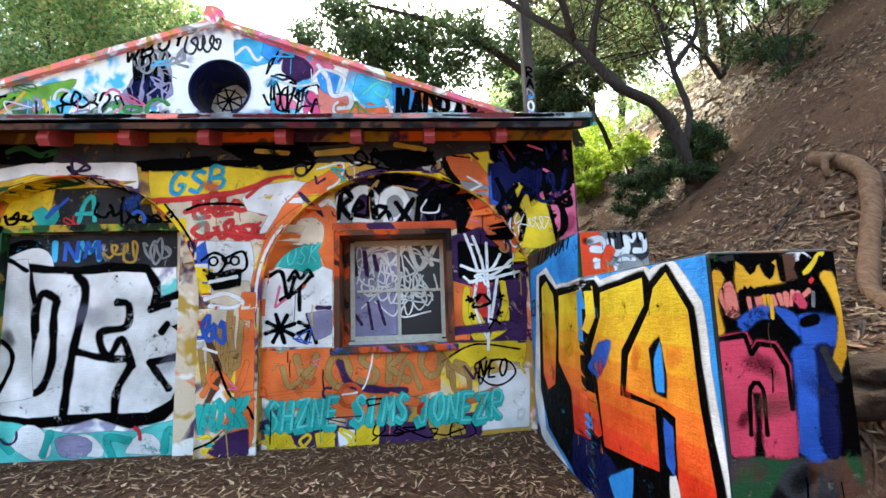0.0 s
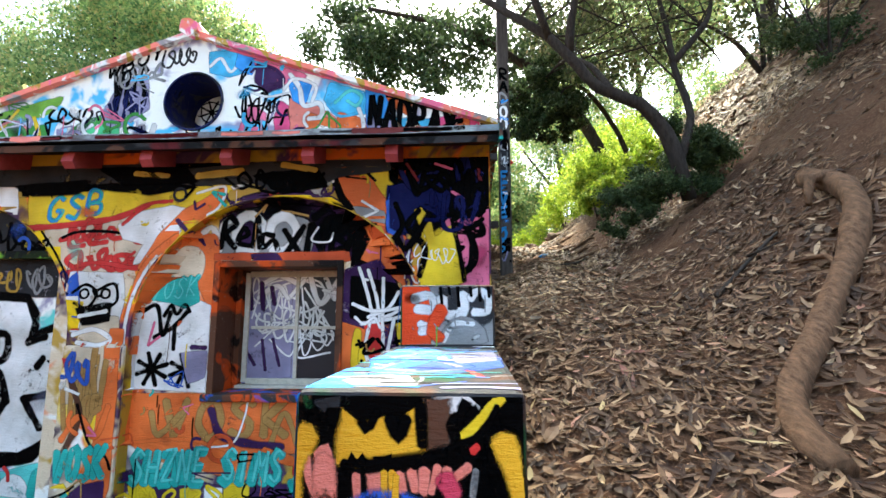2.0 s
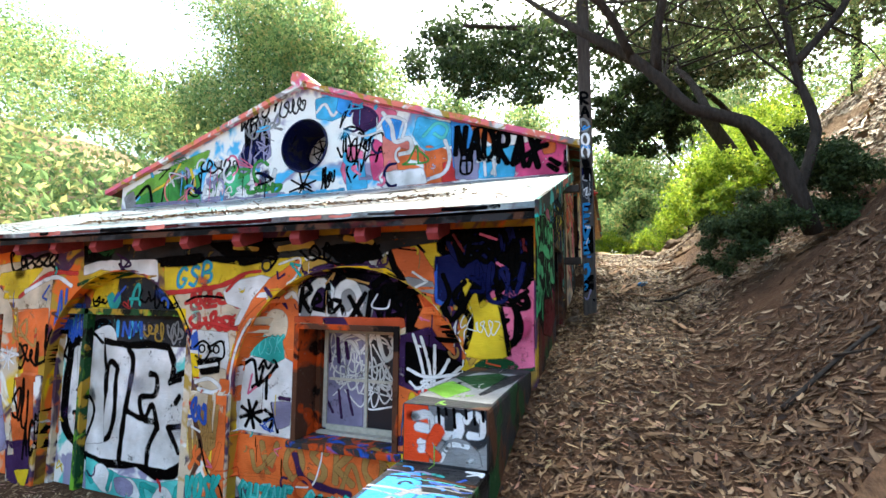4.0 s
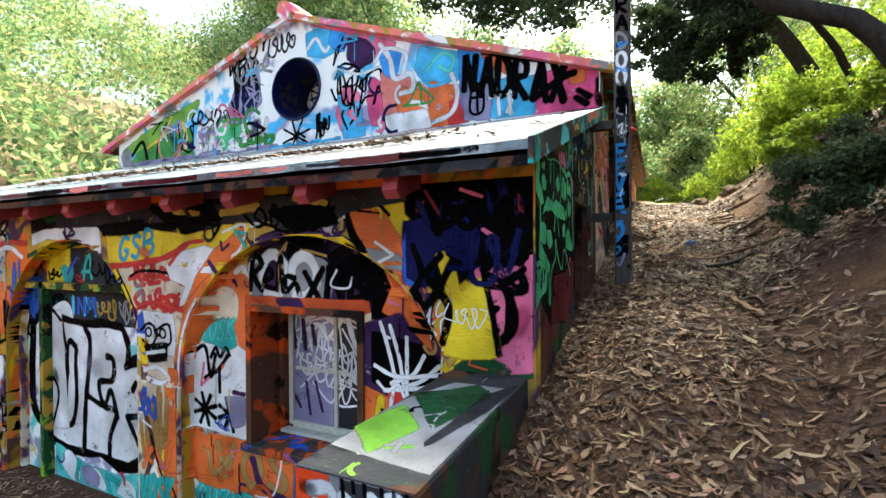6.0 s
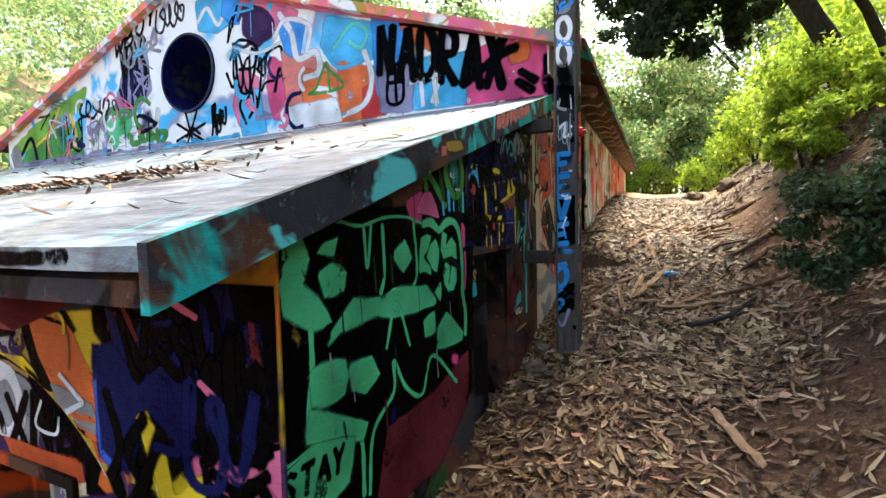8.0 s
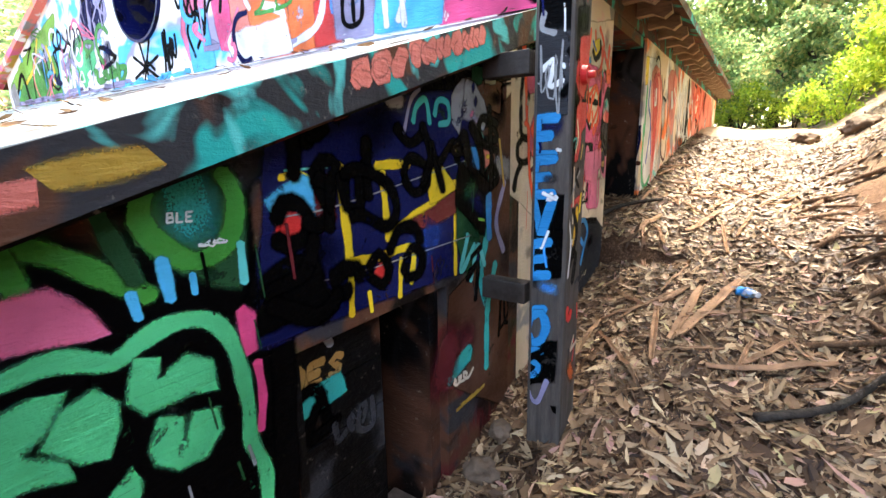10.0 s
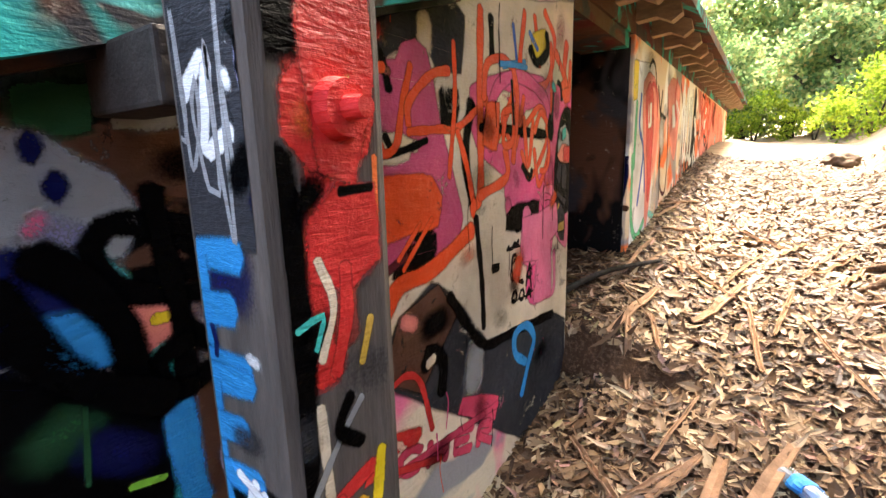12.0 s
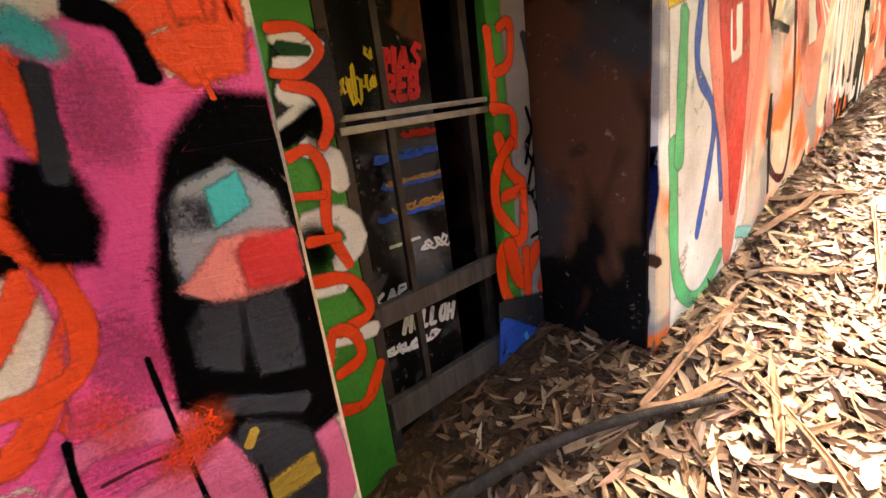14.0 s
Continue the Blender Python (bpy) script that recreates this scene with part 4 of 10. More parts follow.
tree("shrub", "dark low shrub at the foot of the leaning oak", [([(3.9, 6.5, 3.0), (3.9, 6.4, 3.4)], 0.03, 0.01)], [(3.85, 6.25, 3.3, 0.42), (4.25, 6.6, 3.85, 0.4), (3.5, 6.1, 2.95, 0.34), (3.2, 6.2, 2.75, 0.28), (4.0, 5.8, 3.15, 0.3), (3.65, 5.9, 2.9, 0.3), (3.4, 6.3, 3.0, 0.34), (4.1, 6.1, 3.45, 0.36)], 26000, 0.045, M_oakleaf, (3.9, 6.5, 3), "shrub")


def gz(x, y):
    return ground_z(x, y)


for (x, y, s, n) in ((3.75, 9.2, 0.5, 4200), (4.1, 10.2, 0.8, 5200), (4.6, 11.6, 1.1, 5200), (3.9, 13.2, 0.9, 4200), (5.6, 13.2, 1.2, 4600), (4.4, 8.6, 0.55, 2600), (4.9, 15.5, 1.3, 4200), (3.6, 16.5, 0.9, 3000), (1.9, 19.5, 0.8, 2500), (3.1, 20.5, 1.0, 3000), (0.6, 18.6, 0.7, 2000), (6.6, 16.5, 1.4, 4200)):
    g = gz(x, y)
    tree("bush", "bright yellow-green sunlit bush on the bank", [([(x, y, g - 0.1), (x - 0.1, y, g + s * 0.5)], 0.03, 0.01), ([(x, y, g - 0.1), (x + 0.15, y, g + s * 0.7)], 0.025, 0.01)],
         [(x, y, g + s * 0.75, s * 0.8), (x - s * 0.5, y - 0.2, g + s * 0.4, s * 0.5), (x + s * 0.4, y + 0.2, g + s * 1.2, s * 0.55)], n, 0.075, M_bushleaf, (x, y, g), "bush")
for (x, y, h, r, n) in ((8.0, 10.2, 3.2, 1.6, 6500), (9.2, 9.0, 3.6, 1.6, 6000), (10.5, 12.0, 4.0, 2.0, 6000)):
    g = gz(x, y)
    tree("oak_tree", "dark live oak on the upper slope", [
        ([(x, y, g - 0.3), (x - 0.3, y - 0.1, g + h * 0.5), (x - 0.9, y - 0.2, g + h)], 0.10, 0.04),
        ([(x - 0.2, y, g + h * 0.4), (x + 0.7, y - 0.3, g + h * 0.9)], 0.06, 0.02)],
        [(x - 0.8, y - 0.2, g + h, r * 0.7), (x + 0.6, y - 0.3, g + h * 0.95, r * 0.7), (x - 1.4, y - 0.8, g + h * 0.8, r * 0.5), (x, y + 0.4, g + h * 1.25, r * 0.6)], n, 0.11, M_oakleaf, (x, y, g))
for (x, y, s, n) in ((6.0, 6.4, 0.4, 3600), (6.5, 7.4, 0.45, 3600), (6.9, 8.4, 0.45, 3600)):
    g = gz(x, y)
    tree("shrub", "dark twiggy shrub on the upper slope", [([(x, y, g - 0.1), (x - 0.2 * k, y - 0.1, g + s), (x - 0.5 * k, y - 0.3, g + s * 2.2)], 0.025, 0.006) for k in (-1, 0.3, 1.2, 2)],
         [(x, y, g + s * 0.4, s), (x - s, y - 0.2, g + s * 0.5, s * 0.6), (x - s * 1.4, y - 0.4, g + s * 2.2, s * 0.5), (x + s * 0.8, y, g + s * 0.7, s * 0.6)], n, 0.05, M_oakleaf, (x, y, g), "shrub")
for (x, y, s, n) in ((7.6, 7.0, 0.6, 1500), (8.6, 9.6, 0.8, 1800), (8.8, 6.2, 0.7, 1500), (6.4, 11.0, 0.8, 2000)):
    g = gz(x, y)
    tree("scrub_bush", "dry brown-green scrub on the upper slope", [([(x, y, g - 0.1), (x, y, g + s * 0.6)], 0.03, 0.01)], [(x, y, g + s * 0.6, s), (x + s, y, g + s * 0.9, s * 0.7)], n, 0.07, M_farleaf, (x, y, g), "bush")

# woods beyond the building and across the canyon
WOODS = [(-16.5, 21, 11.5, 4.4), (-11.8, 19.5, 10.5, 3.4), (-21.5, 24, 13.0, 4.6), (-9.5, 20, 9.5, 3.6), (-13.5, 22, 12.5, 4.4), (-18, 25, 11.0, 4.2), (-6, 24, 8.5, 3.6), (-1.5, 23, 6.4, 3.0), (2.6, 24, 4.0, 2.6), (5.2, 21, 5.0, 2.4), (1.2, 27, 3.2, 3.2), (3.6, 30, 4.5, 3.4), (8.5, 20, 7.0, 2.8), (7.5, 27, 7.0, 3.6), (11.5, 16, 9.0, 3.0), (12, 24, 9.5, 3.6), (3.3, 18.8, 1.8, 1.3), (0.6, 20.5, 2.2, 1.6)]
for i, (x, y, h, r) in enumerate(WOODS):
    g = gz(x, y)
    tree("oak_tree", "green oak standing behind the building" if i % 2 else "tall grey-green tree behind the building", [
        ([(x, y, g - 0.3), (x + 0.2, y, g + h * 0.5), (x - 0.2, y + 0.2, g + h)], 0.05 * r + 0.05, 0.05),
        ([(x, y, g + h * 0.4), (x + r * 0.5, y - 0.3, g + h * 0.8)], 0.09, 0.03), ([(x, y, g + h * 0.35), (x - r * 0.6, y, g + h * 0.75)], 0.09, 0.03)],
        [(x, y, g + h, r * 0.75), (x + r * 0.6, y - 0.3, g + h * 0.75, r * 0.6), (x - r * 0.6, y + 0.2, g + h * 0.7, r * 0.6), (x + 0.1, y - r * 0.4, g + h * 0.5, r * 0.55), (x - 0.3, y, g + h * 1.25, r * 0.45), (x + r * 0.3, y, g + h * 0.28, r * 0.4)],
        int((7500 if y < 22 and x > -2 else 4600) * r), 0.12 if y < 22 and x > -2 else 0.20, M_farleaf, (x, y, g), clumps=30)
W = np.random.default_rng(3)
blobs = []
for i in range(190):
    x = W.uniform(-60, -9.5)
    y = W.uniform(6, 52)
    blobs.append((x, y, ground_z(x, y) + W.uniform(1.5, 4.0) * (1.7 if x < -26 else 1.0), W.uniform(1.8, 3.4)))
V, F = leaf_cloud(blobs, 150000, 0.27, clumps=18)
me = bpy.data.meshes.new("far_woods")
me.from_pydata(V.tolist(), [], F.tolist())
me.materials.append(M_farleaf)
tagged(new("far_woods", me), "hazy green and ochre woods on the far hillside", "woods", kind="stuff")


def limb_thing(name, label, category, limbs, mat=None):
    ob = tagged(new(name), label, category)
    bm = bmesh.new()
    for pts, r0, r1 in limbs:
        tube(bm, pts, r0, r1, 8, 0.08, 0.45)
    smooth_shade(part("wood", bm, mat or M_bark, ob))
    return ob


def on(x, y, d=0.0):
    return (x, y, ground_z(x, y) + d)


M_log = plain("grey_brown_log", (0.15, 0.083, 0.046), 0.9, 0.5, 16, bumps=1.0, stretch=(3, 1, 1))
limb_thing("fallen_log", "weathered curving log lying on the slope", "log", [
    ([(3.70, 3.82, 2.50), (3.62, 3.42, 2.33), (3.46, 3.16, 2.12), (3.24, 2.95, 1.83), (3.02, 2.80, 1.60), (2.80, 2.63, 1.44), (2.53, 2.39, 1.26), (2.41, 2.18, 1.19), (2.38, 1.97, 1.12)], 0.078, 0.046),
    ([(3.66, 3.55, 2.42), (3.50, 3.52, 2.40), (3.42, 3.44, 2.22)], 0.045, 0.02), ([(3.15, 2.88, 1.74), (3.20, 3.05, 1.86), (3.12, 3.2, 1.84)], 0.022, 0.008),
    ([(2.48, 2.32, 1.25), (2.42, 2.42, 1.20), (2.40, 2.50, 1.16)], 0.022, 0.012), ([(2.46, 2.28, 1.23), (2.40, 2.34, 1.17), (2.36, 2.36, 1.12)], 0.02, 0.01)], M_log)
limb_thing("dry_branch", "dry forked branch lying on the slope", "branch", [([on(2.82, 3.42, 0.02), on(3.1, 3.54, 0.03), on(3.32, 3.60, 0.03)], 0.013, 0.008), ([on(3.1, 3.56, 0.05), on(3.2, 3.35, 0.1)], 0.009, 0.004)])
for k, (x, y) in enumerate(((2.62, 8.8), (2.72, 9.3), (2.85, 10.0), (2.75, 8.3), (2.9, 7.6), (2.7, 9.05), (2.95, 8.0), (3.0, 9.6), (2.8, 7.2))):
    a, s = GRN.uniform(-0.5, 0.9), GRN.uniform(0.5, 1.1)
    ux, uy = math.cos(a) * s, math.sin(a) * s
    limb_thing("exposed_root", "gnarled root exposed along the bank", "root", [
        ([on(x - 0.15 * ux, y - 0.15 * uy, -0.01), on(x + 0.2 * ux + 0.04, y + 0.2 * uy, 0.04), on(x + 0.42 * ux, y + 0.42 * uy + 0.08, 0.01), on(x + 0.65 * ux, y + 0.65 * uy, -0.05)], 0.012, 0.03),
        ([on(x + 0.2 * ux, y + 0.2 * uy, 0.03), on(x + 0.1, y + 0.3 * s, 0.01), on(x - 0.05, y + 0.45 * s, -0.02)], 0.016, 0.007),
        ([on(x + 0.3 * ux, y + 0.3 * uy, 0.02), on(x + 0.35, y - 0.15 * s, 0.02), on(x + 0.3, y - 0.3 * s, -0.02)], 0.014, 0.006)], M_log)
limb_thing("long_branch", "long dry branch lying beside the path", "branch", [([on(2.5, 6.55, 0.03), on(2.75, 6.7, 0.05), on(2.95, 6.95, 0.05)], 0.018, 0.01)])
limb_thing("dry_branch", "dark dead stick lying before the porch", "branch", [([on(1.35, 8.2, 0.05), on(1.5, 8.55, 0.06), on(1.75, 8.9, 0.04)], 0.02, 0.012)])


def stone(name, label, x, y, z, sx, sy, sz, mat=M_rock, seed=0):
    bm = bmesh.new()
    bmesh.ops.create_icosphere(bm, subdivisions=4, radius=1.0)
    for v in bm.verts:
        k = 1 + 0.35 * noise.noise(v.co * 1.8 + Vector((seed, 0, 0))) + 0.16 * noise.noise(v.co * 5) + 0.06 * noise.noise(v.co * 13)
        v.co = Vector((v.co.x * sx * k, v.co.y * sy * k, v.co.z * sz * k))
    ob = smooth_shade(part(name, bm, mat))
    ob.location = (x, y, z)
    return tagged(ob, label, "stone")


# Ledge colour darkened to carry the shadow of the cavity beneath it.
stone("earth_ledge", "rough brown earth ledge in the slope", 2.0, 1.66, 0.90, 0.55, 0.2, 0.12, mat=plain("shadowed_earth", (0.036, 0.022, 0.014), 0.95, 0.5, 14, bumps=1.0), seed=2)
stone("stone", "pale stone where the path bends away", 2.9, 12.6, ground_z(2.9, 12.6) + 0.02, 0.16, 0.2, 0.10, seed=5)
stone("stone", "pale stone where the path bends away", 3.4, 11.9, ground_z(3.4, 11.9), 0.2, 0.2, 0.14, seed=9)
stone("stone", "small stone beside the sunken doorway", 1.62, 5.95, 1.96, 0.07, 0.06, 0.045, seed=12)
stone("stone", "small stone at the foot of the post", 1.62, 6.12, 2.04, 0.045, 0.05, 0.04, seed=14)

# bark strips and a crushed bottle on the path
STRIPS = [(LEAFRNG.uniform(1.6, 2.7), LEAFRNG.uniform(6.6, 10.2), LEAFRNG.uniform(0.3, 2.6), LEAFRNG.uniform(0.25, 0.6), LEAFRNG.uniform(0.014, 0.034)) for _ in range(34)]
M_barkstrip = plain("peeled_bark", (0.30, 0.17, 0.095), 0.75, 0.3, 14, bumps=0.4)
for (x, y, a, L, w) in ((2.17, 7.25, 1.45, 0.62, 0.05), (2.28, 7.35, 1.25, 0.75, 0.055), (2.05, 7.0, 1.7, 0.5, 0.035), (1.75, 8.3, 1.4, 0.6, 0.04), (2.1, 8.6, 1.2, 0.5, 0.045), (2.55, 6.9, 0.5, 0.55, 0.04), (2.62, 5.35, 2.0, 0.35, 0.05), (1.62, 8.75, 1.1, 0.5, 0.03), *STRIPS):
    bm = bmesh.new()
    n = 8
    rows = []
    for i in range(n + 1):
        t = i / n - 0.5
        px, py = x + math.cos(a) * t * L, y + math.sin(a) * t * L
        r = []
        for s in (-1, 0, 1):
            ww = w * 0.5 * (1 - 0.6 * abs(t) ** 2 * 2)
            qx, qy = px - math.sin(a) * ww * s, py + math.cos(a) * ww * s
            r.append(bm.verts.new((qx, qy, ground_z(qx, qy) + 0.028 + 0.012 * abs(s) + 0.02 * noise.noise(Vector((t * 6, x, y))))))
        rows.append(r)
    for p, q in zip(rows, rows[1:]):
        for k in (0, 1):
            bm.faces.new((p[k], p[k + 1], q[k + 1], q[k]))
    ob = part("bark_strip", bm, M_barkstrip)
    sol = ob.modifiers.new("thick", "SOLIDIFY")
    sol.thickness = 0.006
    tagged(ob, "long curled strip of peeled reddish bark", "bark", "bark strips on the path")
bottle = tagged(new("plastic_bottle"), "crushed clear plastic bottle with a blue label", "bottle")
bottle.location = (2.42, 7.52, ground_z(2.42, 7.52) + 0.05)
bottle.rotation_euler = (radians(80), 0.15, radians(30))
M_pet, pnt, pbs = node_mat("clear_plastic")
pbs.inputs["Base Color"].default_value = (0.85, 0.92, 0.96, 1)
pbs.inputs["Roughness"].default_value = 0.12
pbs.inputs["Transmission Weight"].default_value = 0.7


def lathe(prof, seg=16, crush=0.0):
    bm = bmesh.new()
    rings = []
    for r, z in prof:
        rings.append([bm.verts.new((r * math.cos(2 * math.pi * k / seg) * (1 + crush * math.sin(z * 60 + k)), r * math.sin(2 * math.pi * k / seg) * (1 - crush), z)) for k in range(seg)])
    for a, b in zip(rings, rings[1:]):
        for k in range(seg):
            bm.faces.new((a[k], a[(k + 1) % seg], b[(k + 1) % seg], b[k]))
    bm.faces.new(rings[0][::-1])
    bm.faces.new(rings[-1])
    return bm


bottle_body = part("body", lathe([(0.028, -0.09), (0.033, -0.08), (0.033, -0.04), (0.030, -0.02), (0.034, 0.0), (0.033, 0.04), (0.026, 0.07), (0.013, 0.09), (0.013, 0.10)], crush=0.18), M_pet, bottle)
part("label", lathe([(0.0345, -0.035), (0.0335, -0.015), (0.0352, 0.0), (0.035, 0.03)], crush=0.18), paint("sky"), bottle_body, "blue paper label")
part("cap", lathe([(0.015, 0.10), (0.015, 0.115)]), paint("white"), bottle_body, "white screw cap")

# ---- sprayed graffiti: thin coats of paint on the walls ----
GLYPH = dict(
    A="0,0 .45,1 .9,0|.2,.4 .72,.4", B="0,0 0,1 .6,.95 .65,.6 0,.5|0,.5 .75,.45 .75,.05 0,0", C=".85,.85 .5,1 .1,.7 .1,.3 .45,0 .85,.15",
    D="0,0 0,1 .6,.9 .85,.5 .6,.08 0,0", E=".8,1 0,1 0,0 .8,0|0,.5 .6,.52", F=".8,1 0,1 0,0|0,.5 .6,.5", G=".85,.85 .45,1 .05,.6 .15,.1 .6,0 .85,.35 .5,.4",
    H="0,0 0,1|.75,0 .75,1|0,.5 .75,.5", I=".3,0 .3,1", J=".1,.25 .3,0 .6,.1 .6,1", K="0,0 0,1|.75,1 0,.45 .8,0", L="0,1 0,0 .75,0",
    M="0,0 .1,1 .45,.4 .8,1 .9,0", N="0,0 0,1 .7,0 .75,1", O=".4,0 .05,.4 .2,.9 .6,1 .85,.55 .7,.1 .4,0", P="0,0 0,1 .65,.95 .7,.6 0,.5",
    R="0,0 0,1 .65,.95 .65,.6 0,.5 .8,0", S=".8,.85 .4,1 .1,.75 .7,.35 .5,0 0,.15", T="0,1 .85,1|.42,1 .42,0", U="0,1 .05,.2 .4,0 .75,.2 .8,1",
    V="0,1 .4,0 .8,1", W="0,1 .2,0 .45,.6 .7,0 .95,1", X="0,0 .8,1|0,1 .8,0", Y="0,1 .4,.5 .8,1|.4,.5 .35,0", Z="0,.95 .8,1 0,0 .85,.05")
AROUND = Matrix.Identity(4)


def front_y(u, v):
    for c, r, zs in ARCHES:
        if abs(u - c) < r and v < zs + math.sqrt(r * r - (u - c) ** 2) * (2.46 - zs) / r:
            return (FY + 0.055 if abs(c + 2.815) < 0.01 else FY)
    if v < 1.32 and (-1.735 < u < -1.255 or -4.35 < u < -3.90):
        return AY - 0.025
    return AY


# each surface: from (u, v, lift) to a place in the world
SURF = dict(
    F=lambda u, v, e: (u, front_y(u, v) - e, v),
    W=lambda u, v, e: (u, WY + 0.001 - e, v),
    G=lambda u, v, e: (u, GBY - e, v),
    S=lambda u, v, e: (SX + e, u, v),
    I=lambda u, v, e: (SX + e, u, v),
    L=lambda u, v, e: (SX + 0.02 + e, u, v),
    B=lambda u, v, e: ((1.0 if u < 2.7 else 1.02) - e, u, v),
    E=lambda u, v, e: (u, 1.48 - e, v),
    U=lambda u, v, e: (u, 2.70 - e, v),
    T=lambda u, v, e: (u, v, (1.415 if v < 2.7 else 1.695) + e),
    O=lambda u, v, e: (u, 3.60 - e, v),
    R=lambda u, v, e: (u, v, 2.855 + (v - 3.6) * 0.3129 + e + 0.008),
    C=lambda u, v, e: (u, GBY + 0.748 - e, v),
    H=lambda u, v, e: (1.052 + e, u, v),
    D=lambda u, v, e: (1.13 + e, u, v),
    J=lambda u, v, e: (u, 9.0 - e, v),
    K=lambda u, v, e: (1.578 + e, u, v),
    V=lambda u, v, e: (1.432 + e, min(5.605, max(5.265, u)), v),
    P=lambda u, v, e: (u, 6.17 - e, v),
    Q=lambda u, v, e: (1.855 + e, u, v))
LIMIT = dict(T=(1.008, 1.452, 1.49, 3.93), E=(1.008, 1.452, -0.3, 1.405), U=(1.03, 1.45, 1.42, 1.687), P=(1.726, 1.84, 1.7, 7.4), Q=(6.188, 6.332, 1.7, 7.4), F=(-7.3, 1.49, -0.4, 2.74), S=(3.945, 6.42, 1.0, 3.6), I=(6.38, 7.98, 1.0, 4.08), L=(9.005, 16.39, 1.6, 4.08), H=(8.33, 8.63, 2.5, 3.9), K=(3.6, 6.99, 2.0, 4.0), D=(8.035, 8.97, 2.47, 3.9), R=(-7.5, 1.54, 3.61, 6.99))


def bounded(key, f):
    a, b, c, d = LIMIT[key]
    return lambda u, v, e: f(min(b, max(a, u)), min(d, max(c, v)), e)


for _k in LIMIT:
    SURF[_k] = bounded(_k, SURF[_k])
_g = SURF["G"]
SURF["G"] = lambda u, v, e: _g(min(1.49, u), min(gable_top(u) - 0.02, max(3.93, v)), e)
_b = SURF["B"]
SURF["B"] = lambda u, v, e: _b(max(1.49, min(3.93, u)), min(v, 1.405 if u < 2.7 else 1.685), e)
LIFT = {}
RAG = random.Random(7)


def next_lift(s):
    LIFT[s] = LIFT.get(s, 0.0006) + 0.000012
    return LIFT[s]


def spray(name):
    """The paint with a thin, speckled edge where the spray runs out."""
    key = "spray " + name
    if key in MATS:
        return MATS[key]
    m = paint(name).copy()
    m.name = "sprayed_edge_" + name
    nt = m.node_tree
    at = nt.nodes.new("ShaderNodeAttribute")
    at.attribute_name = "cover"
    sp0 = noise_tex(nt, coords(nt), 260, 2, 0.6)
    ml = nt.nodes.new("ShaderNodeMath")
    ml.operation = "MULTIPLY"
    ml.inputs[1].default_value = 0.6
    nt.links.new(sp0, ml.inputs[0])
    sp = ml.outputs[0]
    ad = nt.nodes.new("ShaderNodeMath")
    ad.operation = "ADD"
    nt.links.new(at.outputs["Fac"], ad.inputs[0])
    nt.links.new(sp, ad.inputs[1])
    fac = ramp(nt, ad.outputs[0], [(0.42, (0, 0, 0)), (0.95, (1, 1, 1))])
    # flaked and scuffed places where older coats show
    off = N(nt, "ShaderNodeMapping")
    k = sum(ord(ch) for ch in name)
    off.inputs["Location"].default_value = (k % 17, k % 13, k % 7)
    nt.links.new(coords(nt), off.inputs["Vector"])
    flake = noise_tex(nt, off.outputs["Vector"], 7, 8, 0.78, 0.4)
    fac = mix(nt, ramp(nt, flake, [(0.585, (0, 0, 0)), (0.66, (0.85, 0.85, 0.85))]), fac, (0.0, 0.0, 0.0))
    tr = nt.nodes.new("ShaderNodeBsdfTransparent")
    mx = nt.nodes.new("ShaderNodeMixShader")
    nt.links.new(fac, mx.inputs[0])
    nt.links.new(tr.outputs[0], mx.inputs[1])
    nt.links.new(nt.nodes["Principled BSDF"].outputs[0], mx.inputs[2])
    nt.links.new(mx.outputs[0], nt.nodes["Material Output"].inputs["Surface"])
    MATS[key] = m
    return m


